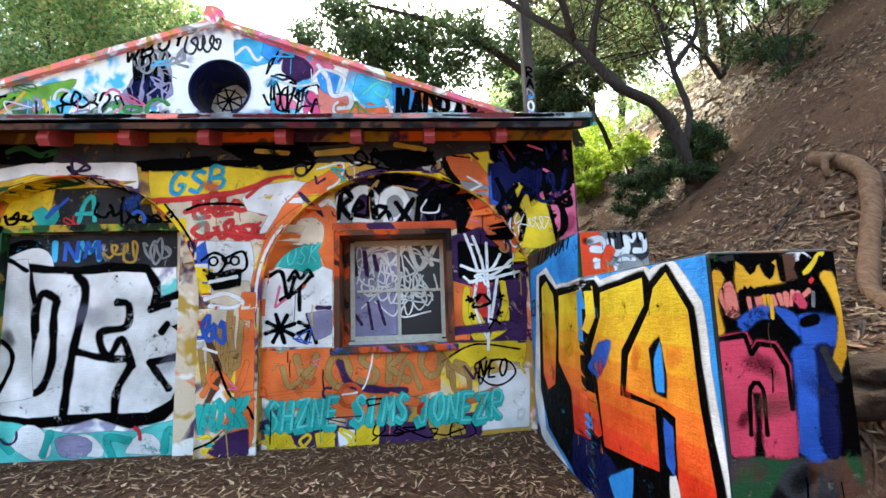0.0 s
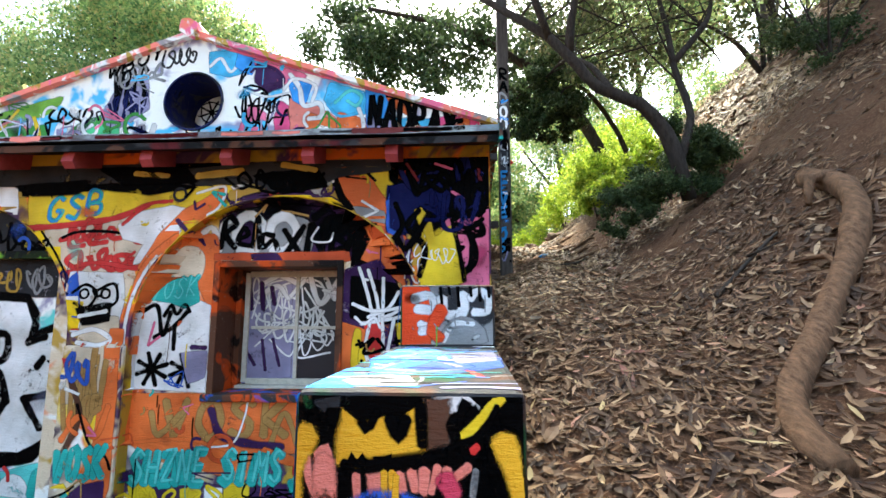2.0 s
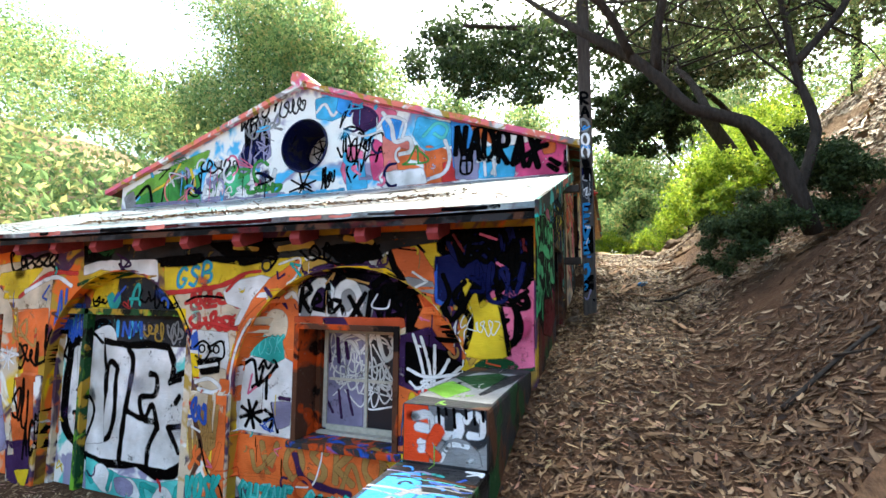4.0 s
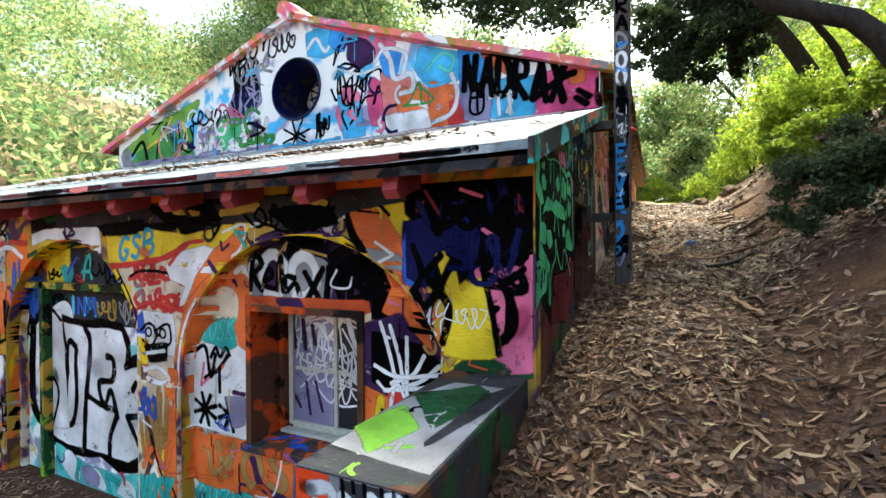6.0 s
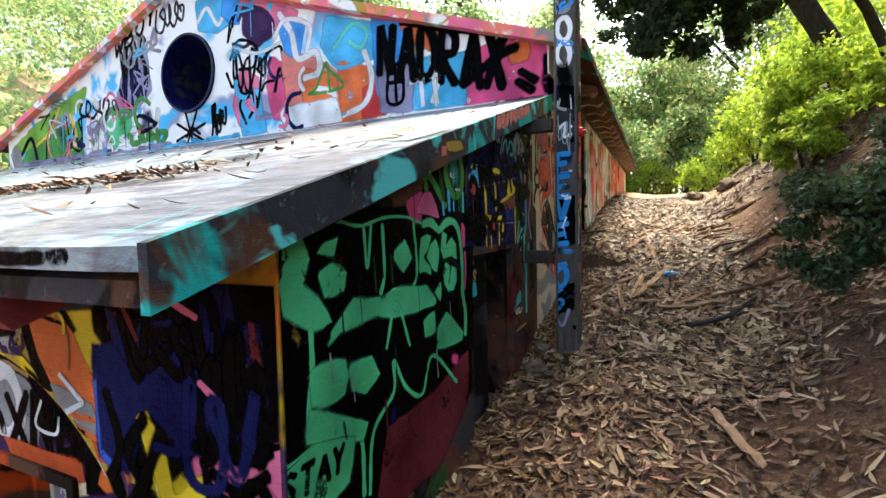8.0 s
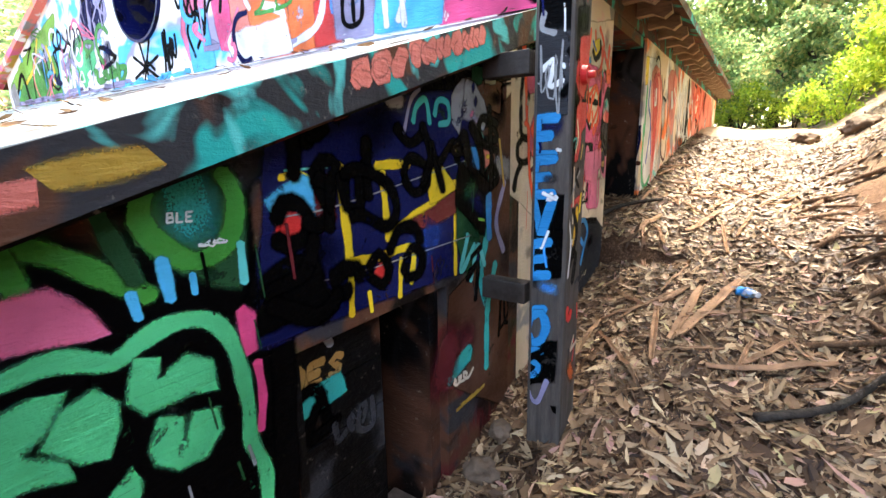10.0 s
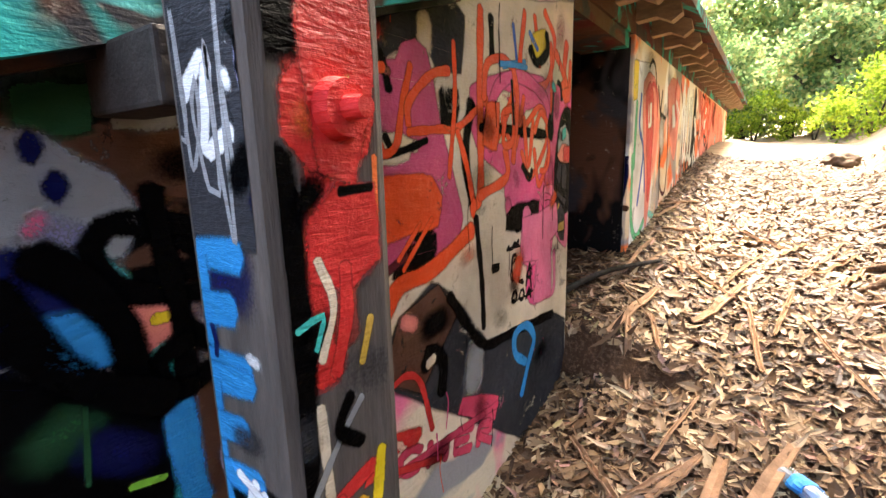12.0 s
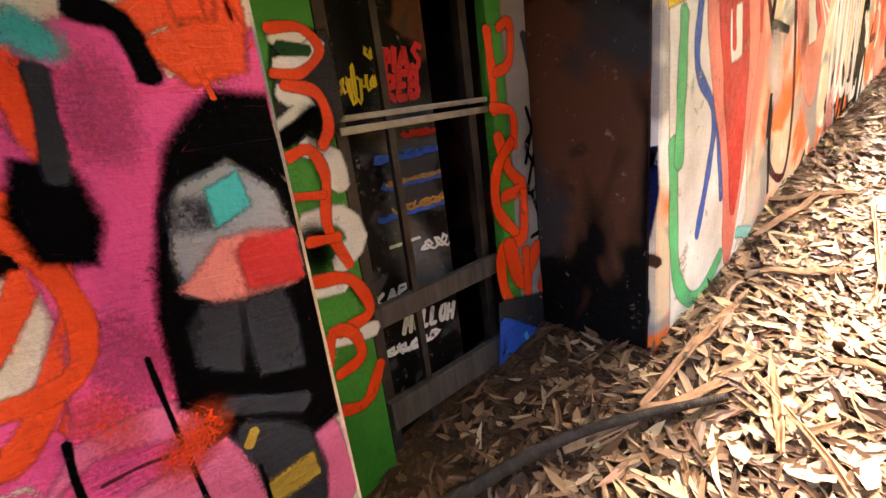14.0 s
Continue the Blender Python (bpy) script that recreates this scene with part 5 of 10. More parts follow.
class Coat:
    """One painted tag or figure: several sprayed lines and filled shapes in one thin mesh."""

    def __init__(self, surf, parent, label):
        self.s, self.parent, self.label = surf, parent, label
        self.v, self.f, self.m, self.cols, self.c = [], [], [], [], []

    def _col(self, c):
        if c not in self.cols:
            self.cols.append(c)
        return self.cols.index(c)

    def line(self, col, w, pts, smooth=True, surf=None, fringe=None):
        s, e, k = surf or self.s, next_lift(surf or self.s), self._col(col)
        P = [Vector((a, b, 0)) for a, b in pts]
        if len(P) == 1:
            P.append(P[0] + Vector((w * 0.05, 0, 0)))
        C = catmull(P, max(0.012, w * 0.6)) if smooth else [q for a, b in zip(P, P[1:]) for q in catmull([a, b], max(0.02, w))]
        n = len(C)
        base = len(self.v)
        ph = RAG.random() * 9
        caps = []
        if fringe is None:
            fringe = min(0.02, 0.28 * w)
        d0 = (C[min(1, n - 1)] - C[0])
        d1 = (C[-1] - C[max(0, n - 2)])
        if d0.length > 1e-6:
            caps.append((C[0] - d0.normalized() * w * 0.42, 0.45))
        mid = [(q, 1.0) for q in C]
        seq = caps + mid + ([(C[-1] + d1.normalized() * w * 0.42, 0.45)] if d1.length > 1e-6 else [])
        for i, (q, sc) in enumerate(seq):
            d = (seq[min(i + 1, len(seq) - 1)][0] - seq[max(i - 1, 0)][0])
            d = d.normalized() if d.length > 1e-6 else Vector((1, 0, 0))
            h = 0.5 * w * sc * (1 + 0.12 * math.sin(i * 0.9 + ph) + RAG.uniform(-0.05, 0.05))
            le = e + 0.000008 * i / max(1, len(seq))
            g = h + fringe
            k0 = max(0.0, h - fringe * 0.7)
            for off, cv in ((-g, 0.0), (-k0, 1.0), (k0, 1.0), (g, 0.0)):
                self.v.append(SURF[s](q.x - d.y * off, q.y + d.x * off, le))
                self.c.append(cv if 0 < i < len(seq) - 1 else cv * 0.3)
        for i in range(len(seq) - 1):
            a = base + 4 * i
            for j in (0, 1, 2):
                self.f.append((a + j, a + j + 1, a + j + 5, a + j + 4))
                self.m.append(k)

    def fill(self, col, pts, rag=0.012, lo=-99, hi=99, step=0.022, surf=None, smooth=False):
        s, e, k = surf or self.s, next_lift(surf or self.s), self._col(col)
        P = [(q.x, q.y) for q in catmull([Vector((a, b, 0)) for a, b in pts] + [Vector((*pts[0], 0))], 0.04)] if smooth else list(pts)
        v0, v1 = max(lo, min(b for a, b in P)), min(hi, max(b for a, b in P))
        n = max(1, int((v1 - v0) / step))

        def spans(v):
            xs = []
            for (a, b), (c, d) in zip(P, P[1:] + P[:1]):
                if (b <= v) != (d <= v):
                    xs.append(a + (v - b) / (d - b) * (c - a))
            xs.sort()
            return list(zip(xs[::2], xs[1::2]))
        cuts = sorted({round(v0 + (v1 - v0) * i / n, 5) for i in range(n + 1)} | {round(q[1], 5) for q in P if v0 < q[1] < v1})
        for z0, z1 in zip(cuts, cuts[1:]):
            if z1 - z0 < 0.0006:
                continue
            d = (z1 - z0) * 0.02
            for (a0, b0), (a1, b1) in zip(spans(z0 + d), spans(z1 - d)):
                m = max(1, int((b0 - a0 + b1 - a1) / 2 / 0.12))
                for j in range(m):
                    t = len(self.v)
                    for (p, q, z) in ((a0, b0, z0), (a1, b1, z1)):
                        for g in (j / m, (j + 1) / m):
                            self.v.append(SURF[s](p + (q - p) * g, z, e))
                            self.c.append(1.0)
                    self.f.append((t, t + 1, t + 3, t + 2))
                    self.m.append(k)
        soft = {"G": 0.05, "R": 0.16}.get(s, 0.022)
        if lo < -90 and hi > 90:
            area = sum(p[0] * q[1] - q[0] * p[1] for p, q in zip(P, P[1:] + P[:1]))
            sg = 1 if area > 0 else -1
            E = []
            for p, q in zip(P, P[1:] + P[:1]):
                m = max(1, int(math.hypot(q[0] - p[0], q[1] - p[1]) / 0.03))
                E += [(p[0] + (q[0] - p[0]) * g / m, p[1] + (q[1] - p[1]) * g / m) for g in range(m)]
            n = len(E)
            base = len(self.v)
            for i in range(n):
                dx, dy = E[(i + 1) % n][0] - E[i - 1][0], E[(i + 1) % n][1] - E[i - 1][1]
                ln = math.hypot(dx, dy) or 1.0
                o = soft * (1 + 0.6 * noise.noise(Vector((E[i][0] * 9, E[i][1] * 9, e * 9000))))
                self.v.append(SURF[s](E[i][0], E[i][1], e))
                self.v.append(SURF[s](E[i][0] + sg * dy / ln * o, E[i][1] - sg * dx / ln * o, e))
                self.c += [1.0, 0.0]
            for i in range(n):
                j = (i + 1) % n
                self.f.append((base + 2 * i, base + 2 * j, base + 2 * j + 1, base + 2 * i + 1))
                self.m.append(k)

    def word(self, col, w, text, a, b, c, gap=0.18):
        """Hand lettering from a (start of base line) to b (its end), c: top of the first letter."""
        a, b, c = Vector((*a, 0)), Vector((*b, 0)), Vector((*c, 0))
        n = len(text)
        for i, ch in enumerate(text):
            if ch not in GLYPH:
                continue
            x0, wd = i / n, (1 - gap) / n
            jy = RAG.uniform(-0.06, 0.06)
            for st in GLYPH[ch].split("|"):
                pts = []
                for q in st.split():
                    x, y = (float(t) for t in q.split(","))
                    p = a + (b - a) * (x0 + x * wd) + (c - a) * (y + jy)
                    pts.append((p.x, p.y))
                self.line(col, w, pts, smooth=ch in "BCDGJOPRSU")

    def star(self, col, w, u, v, r, n=3, ph=0.3):
        for i in range(n):
            a = ph + math.pi * i / n
            self.line(col, w, [(u - r * math.cos(a), v - r * math.sin(a)), (u + r * math.cos(a), v + r * math.sin(a))])

    def ring(self, col, w, u, v, r, sq=1.0):
        self.line(col, w, [(u + r * math.cos(t * 0.7), v + r * sq * math.sin(t * 0.7)) for t in range(10)])

    def scrawl(self, col, w, u0, v0, u1, v1, n=5):
        """A quick looping scrawl that fills a box."""
        pts = []
        m = n * 5
        du, dv = (u1 - u0), abs(v1 - v0)
        vm, ph = (v0 + v1) / 2, RAG.uniform(0, 6)
        tall = 1.0
        for i in range(m):
            t = i / (m - 1)
            if i % 3 == 0:
                tall = RAG.uniform(0.3, 1.15)
            ph += RAG.uniform(0.7, 2.1)
            pts.append((u0 + du * t + RAG.uniform(0.2, 0.8) * du / n * math.cos(ph) + RAG.uniform(-0.05, 0.05) * du, vm + 0.5 * dv * tall * math.sin(ph) + RAG.uniform(-0.15, 0.15) * dv))
        self.line(col, w, pts)

    def mist(self, col, u, v, r, dense=0.8):
        """A soft puff of overspray."""
        e, k, base = next_lift(self.s), self._col(col), len(self.v)
        self.v.append(SURF[self.s](u, v, e))
        self.c.append(dense)
        ph = RAG.random() * 9
        for rr, cv in ((0.5, dense * 0.75), (1.0, 0.0)):
            for i in range(18):
                a = 2 * math.pi * i / 18
                q = r * rr * (1 + 0.3 * math.sin(2 * a + ph))
                self.v.append(SURF[self.s](u + q * math.cos(a), v + q * math.sin(a), e))
                self.c.append(cv)
        for i in range(18):
            j = (i + 1) % 18
            self.f += [(base, base + 1 + i, base + 1 + j), (base + 1 + i, base + 19 + i, base + 19 + j, base + 1 + j)]
            self.m += [k, k]

    def clutter(self, n, u0, u1, v0, v1, cols, size=0.16, w=0.014, skip=None, quiet=False):
        """Small quick marks, drips and puffs laid over the larger work."""
        for i in range(n):
            u, v, c = RAG.uniform(u0, u1), RAG.uniform(v0, v1), RAG.choice(cols)
            if skip and skip(u, v):
                continue
            q = RAG.random()
            if quiet:
                q = 0.4 if q < 0.5 else 0.7
            z = size * RAG.uniform(0.5, 1.4)
            ww = w * RAG.uniform(0.6, 1.7)
            if q < 0.24:
                self.line(c, ww, [(u + RAG.uniform(0, z * 1.3), v + RAG.uniform(0, z * 0.8)) for _ in range(RAG.randint(4, 7))])
            elif q < 0.5:
                self.line(c, ww * 0.5, [(u, v), (u + RAG.uniform(-0.01, 0.01), v - z * 0.5), (u + RAG.uniform(-0.01, 0.01), v - z * RAG.uniform(0.9, 1.8))])
            elif q < 0.68:
                a = RAG.uniform(0, 6.28)
                self.line(c, ww * 1.3, [(u + z * 0.5 * math.cos(a + t) * (1 - t * 0.1), v + z * 0.5 * math.sin(a + t)) for t in (0, 0.7, 1.4, 2.2, 3.0, 3.9)][:RAG.randint(3, 6)])
            elif q < 0.85:
                self.mist(c, u, v, z * 0.7, RAG.uniform(0.3, 0.55))
            else:
                self.line(c, ww, [(u, v), (u + RAG.uniform(-z, z), v + RAG.uniform(-z, z)), (u + RAG.uniform(-z, z), v + RAG.uniform(-z, z))], smooth=False)

    def done(self):
        me = bpy.data.meshes.new("graffiti_tag")
        me.from_pydata(self.v, [], self.f)
        for c in self.cols:
            me.materials.append(spray(c))
        me.polygons.foreach_set("material_index", self.m)
        at = me.attributes.new("cover", "FLOAT", "POINT")
        at.data.foreach_set("value", self.c)
        ob = new("graffiti_tag", me)
        ob.parent = self.parent
        at_world = self.parent.location + (self.parent.parent.location if self.parent.parent else Vector())
        ob.matrix_parent_inverse = Matrix.Translation(at_world).inverted()
        if self.label:
            ob["label"] = self.label
        if self.parent in (post, gate_panel):
            ob["kind"] = "stuff"
        return ob



# tags, wall by wall
UZ_1 = [(3.553, 1.393), (3.419, 1.438), (3.27, 1.331), (3.248, 1.06), (3.351, 0.695), (3.535, 0.625), (3.633, 0.737)]
UZ_2 = [(3.142, 1.319), (2.491, 1.354), (2.475, 1.187), (2.717, 0.986), (2.584, 0.873), (2.505, 0.56), (2.641, 0.495), (3.002, 0.441), (3.011, 0.711), (3.237, 0.866)]
UZ_3 = [(2.39, 1.313), (1.934, 1.358), (1.936, 1.242), (2.191, 1.03), (2.244, 0.811), (1.918, 0.818), (1.928, 0.563), (2.113, 0.539), (2.486, 0.508), (2.515, 0.822), (2.576, 0.998), (2.414, 1.188)]
UZ_4 = [(1.848, 1.31), (1.744, 1.367), (1.62, 1.217), (1.605, 0.885), (1.563, 0.599), (1.809, 0.506), (1.771, 0.81), (1.872, 0.832), (2.178, 0.843), (2.125, 1.009), (1.902, 1.218)]
# Dark grey and black patches over an ochre band.
c = Coat("F", wall_front, "ochre band with dark grey and black patches under the eave")
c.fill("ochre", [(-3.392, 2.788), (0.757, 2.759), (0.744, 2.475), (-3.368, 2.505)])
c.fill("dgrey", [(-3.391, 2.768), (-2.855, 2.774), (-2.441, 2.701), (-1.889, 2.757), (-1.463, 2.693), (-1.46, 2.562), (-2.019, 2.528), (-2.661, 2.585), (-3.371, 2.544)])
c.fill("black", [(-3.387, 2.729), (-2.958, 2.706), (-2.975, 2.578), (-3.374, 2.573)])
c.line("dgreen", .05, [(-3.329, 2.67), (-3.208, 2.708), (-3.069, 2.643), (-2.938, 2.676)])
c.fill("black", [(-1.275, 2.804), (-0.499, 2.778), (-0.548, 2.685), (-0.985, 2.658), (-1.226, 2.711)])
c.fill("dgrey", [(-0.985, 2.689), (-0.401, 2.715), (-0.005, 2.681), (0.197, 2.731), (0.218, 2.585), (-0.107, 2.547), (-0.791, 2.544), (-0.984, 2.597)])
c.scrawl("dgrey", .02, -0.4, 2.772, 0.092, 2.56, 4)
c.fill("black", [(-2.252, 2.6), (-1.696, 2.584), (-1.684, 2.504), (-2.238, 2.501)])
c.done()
c = Coat("F", wall_front, "yellow and white shapes over the door arch")
c.fill("yellow", [(-3.354, 2.351), (-3.098, 2.444), (-2.849, 2.476), (-2.191, 2.275), (-2.195, 2.193), (-2.255, 2.064), (-3.46, 2.089)])
c.fill("dgrey", [(-3.028, 2.378), (-2.563, 2.391), (-2.266, 2.295), (-2.208, 2.064), (-3.051, 2.071)])
c.fill("white", [(-3.368, 2.51), (-3.107, 2.56), (-2.296, 2.561), (-2.276, 2.354), (-2.541, 2.411), (-2.787, 2.449), (-3.102, 2.492), (-3.361, 2.428)])
c.line("dgreen", .035, [(-3.457, 2.315), (-3.139, 2.396), (-2.92, 2.432), (-2.801, 2.455)])
c.line("black", .03, [(-2.838, 2.538), (-2.743, 2.458), (-2.503, 2.4), (-2.11, 2.211)])
c.line("black", .02, [(-2.671, 2.733)])
c.line("black", .02, [(-2.603, 2.743)])
c.done()
c = Coat("F", wall_front, "yellow band with outlines and blue tag")
c.fill("yellow", [(-2.174, 2.49), (-1.459, 2.522), (-0.598, 2.542), (0.292, 2.553), (0.289, 2.471), (-0.109, 2.455), (-0.403, 2.438), (-0.647, 2.33), (-1.173, 2.368), (-1.453, 2.273), (-2.043, 2.224), (-2.153, 2.255)])
c.fill("black", [(-1.723, 2.565), (-1.176, 2.579), (-0.791, 2.544), (-1.174, 2.498)])
c.word("azure", .03, "GSB", (-2.009, 2.292), (-1.525, 2.343), (-1.989, 2.478))
c.word("teal", .012, "GSB", (-1.995, 2.301), (-1.511, 2.353), (-1.976, 2.488))
c.fill("white", [(-0.51, 2.541), (-0.329, 2.55), (-0.33, 2.478), (-0.403, 2.448)])
c.line("purple", .03, [(-0.598, 2.532), (-0.415, 2.365), (-0.108, 2.506), (0.191, 2.534), (0.3, 2.481)])
c.done()
c = Coat("F", wall_front, "red lettering over white between the arches")
c.fill("cream", [(-2.005, 2.204), (-1.172, 2.348), (-1.098, 1.822), (-1.207, 1.62), (-1.347, 1.671), (-1.757, 1.682), (-1.977, 1.949)])
c.scrawl("red", .035, -1.818, 2.089, -1.181, 2.289, 6)
c.scrawl("red", .035, -1.774, 1.882, -1.205, 2.043, 6)
c.line("red", .03, [(-1.801, 2.259), (-1.795, 2.089), (-1.671, 2.091)])
c.line("red", .03, [(-1.546, 2.28), (-1.634, 2.11), (-1.486, 2.117)])
c.line("red", .04, [(-2.188, 2.233), (-1.869, 2.25), (-1.454, 2.303), (-1.173, 2.408)])
c.line("red", .03, [(-1.757, 1.92), (-1.537, 1.953), (-1.212, 1.907), (-1.167, 2.003)])
c.line("black", .02, [(-1.866, 2.153), (-1.729, 2.199), (-1.451, 2.194), (-1.216, 2.141)])
c.line("orange", .06, [(-2.178, 2.233), (-2.029, 2.07), (-1.898, 1.848), (-1.851, 1.602)])
c.line("black", .016, [(-2.042, 2.205), (-1.883, 1.994), (-1.783, 1.777), (-1.818, 1.456)])
c.done()
c = Coat("F", wall_front, "white arrow letter with red edge")
c.fill("white", [(-1.405, 2.243), (-1.219, 2.339), (-0.983, 2.385), (-0.815, 2.343), (-0.934, 2.245), (-0.884, 2.157), (-0.98, 2.068), (-1.084, 2.109), (-1.111, 2.002), (-1.25, 1.947), (-1.178, 2.101), (-1.357, 2.144)])
c.line("red", .025, [(-1.378, 2.252), (-1.183, 2.408), (-0.983, 2.436)])
c.fill("orange", [(-0.887, 2.344), (-0.568, 2.532), (-0.569, 2.44), (-0.695, 2.316), (-0.811, 2.217), (-0.664, 2.052), (-0.737, 2.023), (-0.908, 2.158), (-0.98, 2.073), (-1.073, 2.001), (-1.128, 1.905), (-1.212, 1.907), (-1.075, 2.148)])
c.line("white", .018, [(-0.791, 2.494), (-0.568, 2.542), (-0.598, 2.39), (-0.695, 2.316)])
c.line("purple", .03, [(-0.934, 2.285), (-0.85, 2.197), (-0.703, 2.053), (-0.664, 1.951)])
c.line("purple", .025, [(-1.208, 1.668), (-1.164, 1.81), (-1.073, 1.977)])
c.done()
c = Coat("F", wall_front, "orange arch edge with dark outline")
c.line("orange", .09, [(-1.243, 1.527), (-1.227, 1.668), (-1.165, 1.858), (-1.05, 2.025), (-0.909, 2.136)])
c.line("white", .022, [(-1.284, 1.318), (-1.279, 1.504), (-1.237, 1.706), (-1.156, 1.887), (-1.073, 2.001)])
c.line("dorange", .03, [(-1.298, 0.441), (-1.298, 0.884), (-1.308, 1.342)])
c.done()
c = Coat("F", wall_front, "black script over white ovals on a purple arc")
c.fill("purple", [(-0.634, 2.29), (-0.363, 2.509), (0.093, 2.557), (0.395, 2.379), (0.635, 1.974), (-0.635, 2.001)])
c.mist("black", -0.114, 2.36, 0.309, 0.7)
c.mist("dgrey", -0.414, 2.416, 0.206, 0.6)
c.fill("dorange", [(0.391, 2.274), (0.73, 2.374), (0.918, 1.979), (0.681, 1.855), (0.532, 1.961)])
c.line("ochre", 0.062, [(-0.514, 2.469), (-0.161, 2.559), (0.246, 2.512), (0.497, 2.351)])
c.line("purple", 0.062, [(-0.414, 2.426), (-0.163, 2.465), (0.192, 2.434)])
c.mist("black", 0.339, 2.249, 0.233, 0.9)
c.fill("grey", [(-0.635, 2.036), (-0.624, 2.265), (-0.545, 2.325), (-0.506, 2.211), (-0.527, 2.029)], smooth=True)
c.fill("grey", [(-0.319, 2.029), (-0.276, 2.259), (0.061, 2.279), (0.069, 2.017)], smooth=True)
c.line("white", 0.066, [(-0.507, 2.089), (-0.495, 2.273), (-0.385, 2.333), (-0.277, 2.218), (-0.339, 2.065), (-0.477, 2.058)])
c.line("white", 0.066, [(-0.239, 2.084), (-0.216, 2.268), (-0.095, 2.318), (-0.007, 2.182), (-0.09, 2.05), (-0.21, 2.053)])
c.line("white", 0.045, [(-0.634, 2.051), (-0.614, 2.254), (-0.545, 2.304)])
c.line("white", 0.041, [(-0.811, 2.156), (-0.713, 2.24), (-0.654, 2.163)])
c.line("black", 0.04, [(-0.625, 2.071), (-0.584, 2.315), (-0.505, 2.263), (-0.585, 2.182), (-0.507, 2.069)])
c.line("black", 0.035, [(-0.486, 2.139), (-0.407, 2.179), (-0.446, 2.231), (-0.487, 2.119), (-0.388, 2.087)])
c.line("black", 0.035, [(-0.368, 2.076), (-0.331, 2.322), (-0.309, 2.065)])
c.line("black", 0.036, [(-0.198, 2.165), (-0.283, 2.177), (-0.279, 2.074), (-0.199, 2.134), (-0.16, 2.052)])
c.line("black", 0.041, [(-0.117, 2.215), (0.019, 2.018)])
c.line("black", 0.041, [(0.045, 2.243), (-0.101, 2.01)])
c.line("black", 0.046, [(0.069, 2.017), (0.096, 2.263), (0.19, 2.035), (0.229, 2.292)], smooth=False)
c.line("black", 0.046, [(0.261, 2.033), (0.289, 2.281), (0.379, 2.227), (0.296, 2.166), (0.384, 2.082), (0.271, 2.033)])
c.line("black", 0.046, [(0.382, 2.031), (0.462, 2.247), (0.515, 2.049)])
c.line("black", 0.042, [(0.605, 2.224), (0.521, 2.194), (0.599, 2.099), (0.504, 2.028)])
c.line("black", 0.042, [(0.643, 2.15), (0.652, 2.015)])
c.line("black", 0.047, [(0.636, 2.234)])
c.line("black", 0.052, [(0.117, 2.304), (0.241, 2.381), (0.394, 2.342)])
c.line("black", 0.042, [(0.804, 2.294), (0.703, 2.348), (0.596, 2.271)])
c.done()
c = Coat("F", wall_front, "big orange pointed figure with white edge")
c.fill("black", [(0.246, 2.678), (0.308, 2.72), (0.627, 2.707), (0.751, 2.413), (0.739, 2.167), (0.894, 1.936), (0.982, 1.708), (0.903, 1.697), (0.633, 1.923), (0.43, 1.927), (0.469, 2.299), (0.348, 2.429)])
c.fill("orange", [(0.316, 2.678), (0.559, 2.676), (0.703, 2.476), (0.722, 2.218), (0.607, 2.245), (0.486, 2.35), (0.39, 2.48)])
c.fill("orange", [(0.485, 2.324), (0.721, 2.208), (0.892, 1.9), (0.981, 1.731), (0.88, 1.744), (0.693, 1.906), (0.513, 1.977), (0.591, 2.13)])
c.fill("grey", [(0.461, 2.365), (0.686, 2.321), (0.723, 2.243), (0.533, 2.272)])
c.line("white", .018, [(0.312, 2.694), (0.57, 2.691), (0.722, 2.445), (0.739, 2.382)])
c.line("black", .012, [(0.394, 2.604), (0.571, 2.581)])
c.line("white", .012, [(0.705, 2.149), (0.822, 2.003), (0.928, 1.875)])
c.done()
c = Coat("F", wall_front, "dark blue and black fill by the corner")
c.fill("yellow", [(0.587, 2.771), (0.728, 2.75), (0.759, 2.548), (0.706, 2.447), (0.637, 2.549), (0.549, 2.699)])
c.fill("black", [(0.728, 2.764), (1.487, 2.837), (1.484, 2.538), (1.256, 2.593), (1.079, 2.489), (0.858, 2.49), (0.742, 2.577)])
c.fill("navy", [(0.863, 2.799), (1.487, 2.824), (1.483, 2.388), (1.337, 2.411), (1.232, 2.489), (1.167, 2.329), (1.078, 2.381), (0.953, 2.323), (0.854, 2.15), (0.726, 2.177), (0.724, 2.519), (0.891, 2.49)])
c.fill("blue", [(0.74, 2.461), (0.858, 2.49), (0.906, 2.378), (0.854, 2.193), (0.736, 2.178)])
c.scrawl("blue", .05, 0.955, 2.49, 1.313, 2.773, 4)
c.scrawl("black", .045, 0.891, 2.518, 1.285, 2.748, 5)
c.fill("black", [(0.956, 2.545), (1.198, 2.568), (1.254, 2.463), (1.224, 2.331), (1.165, 2.182), (1.075, 2.169), (1.04, 2.325)])
c.scrawl("black", .03, 1.313, 2.773, 1.471, 2.538, 4)
c.done()
c = Coat("F", wall_front, "pink panel with a yellow curling shape")
c.fill("pink", [(1.196, 2.33), (1.483, 2.413), (1.478, 1.728), (1.16, 1.698), (1.192, 1.957), (1.105, 2.165)])
c.fill("maroon", [(1.349, 2.179), (1.48, 2.036), (1.479, 1.834), (1.392, 1.848)])
c.fill("yellow", [(0.94, 2.328), (1.031, 2.331), (1.051, 2.162), (1.194, 2.154), (1.272, 2.012), (1.208, 1.825), (1.1, 1.689), (0.874, 1.611), (1.016, 1.828), (0.997, 2.048), (0.939, 2.211)], smooth=True)
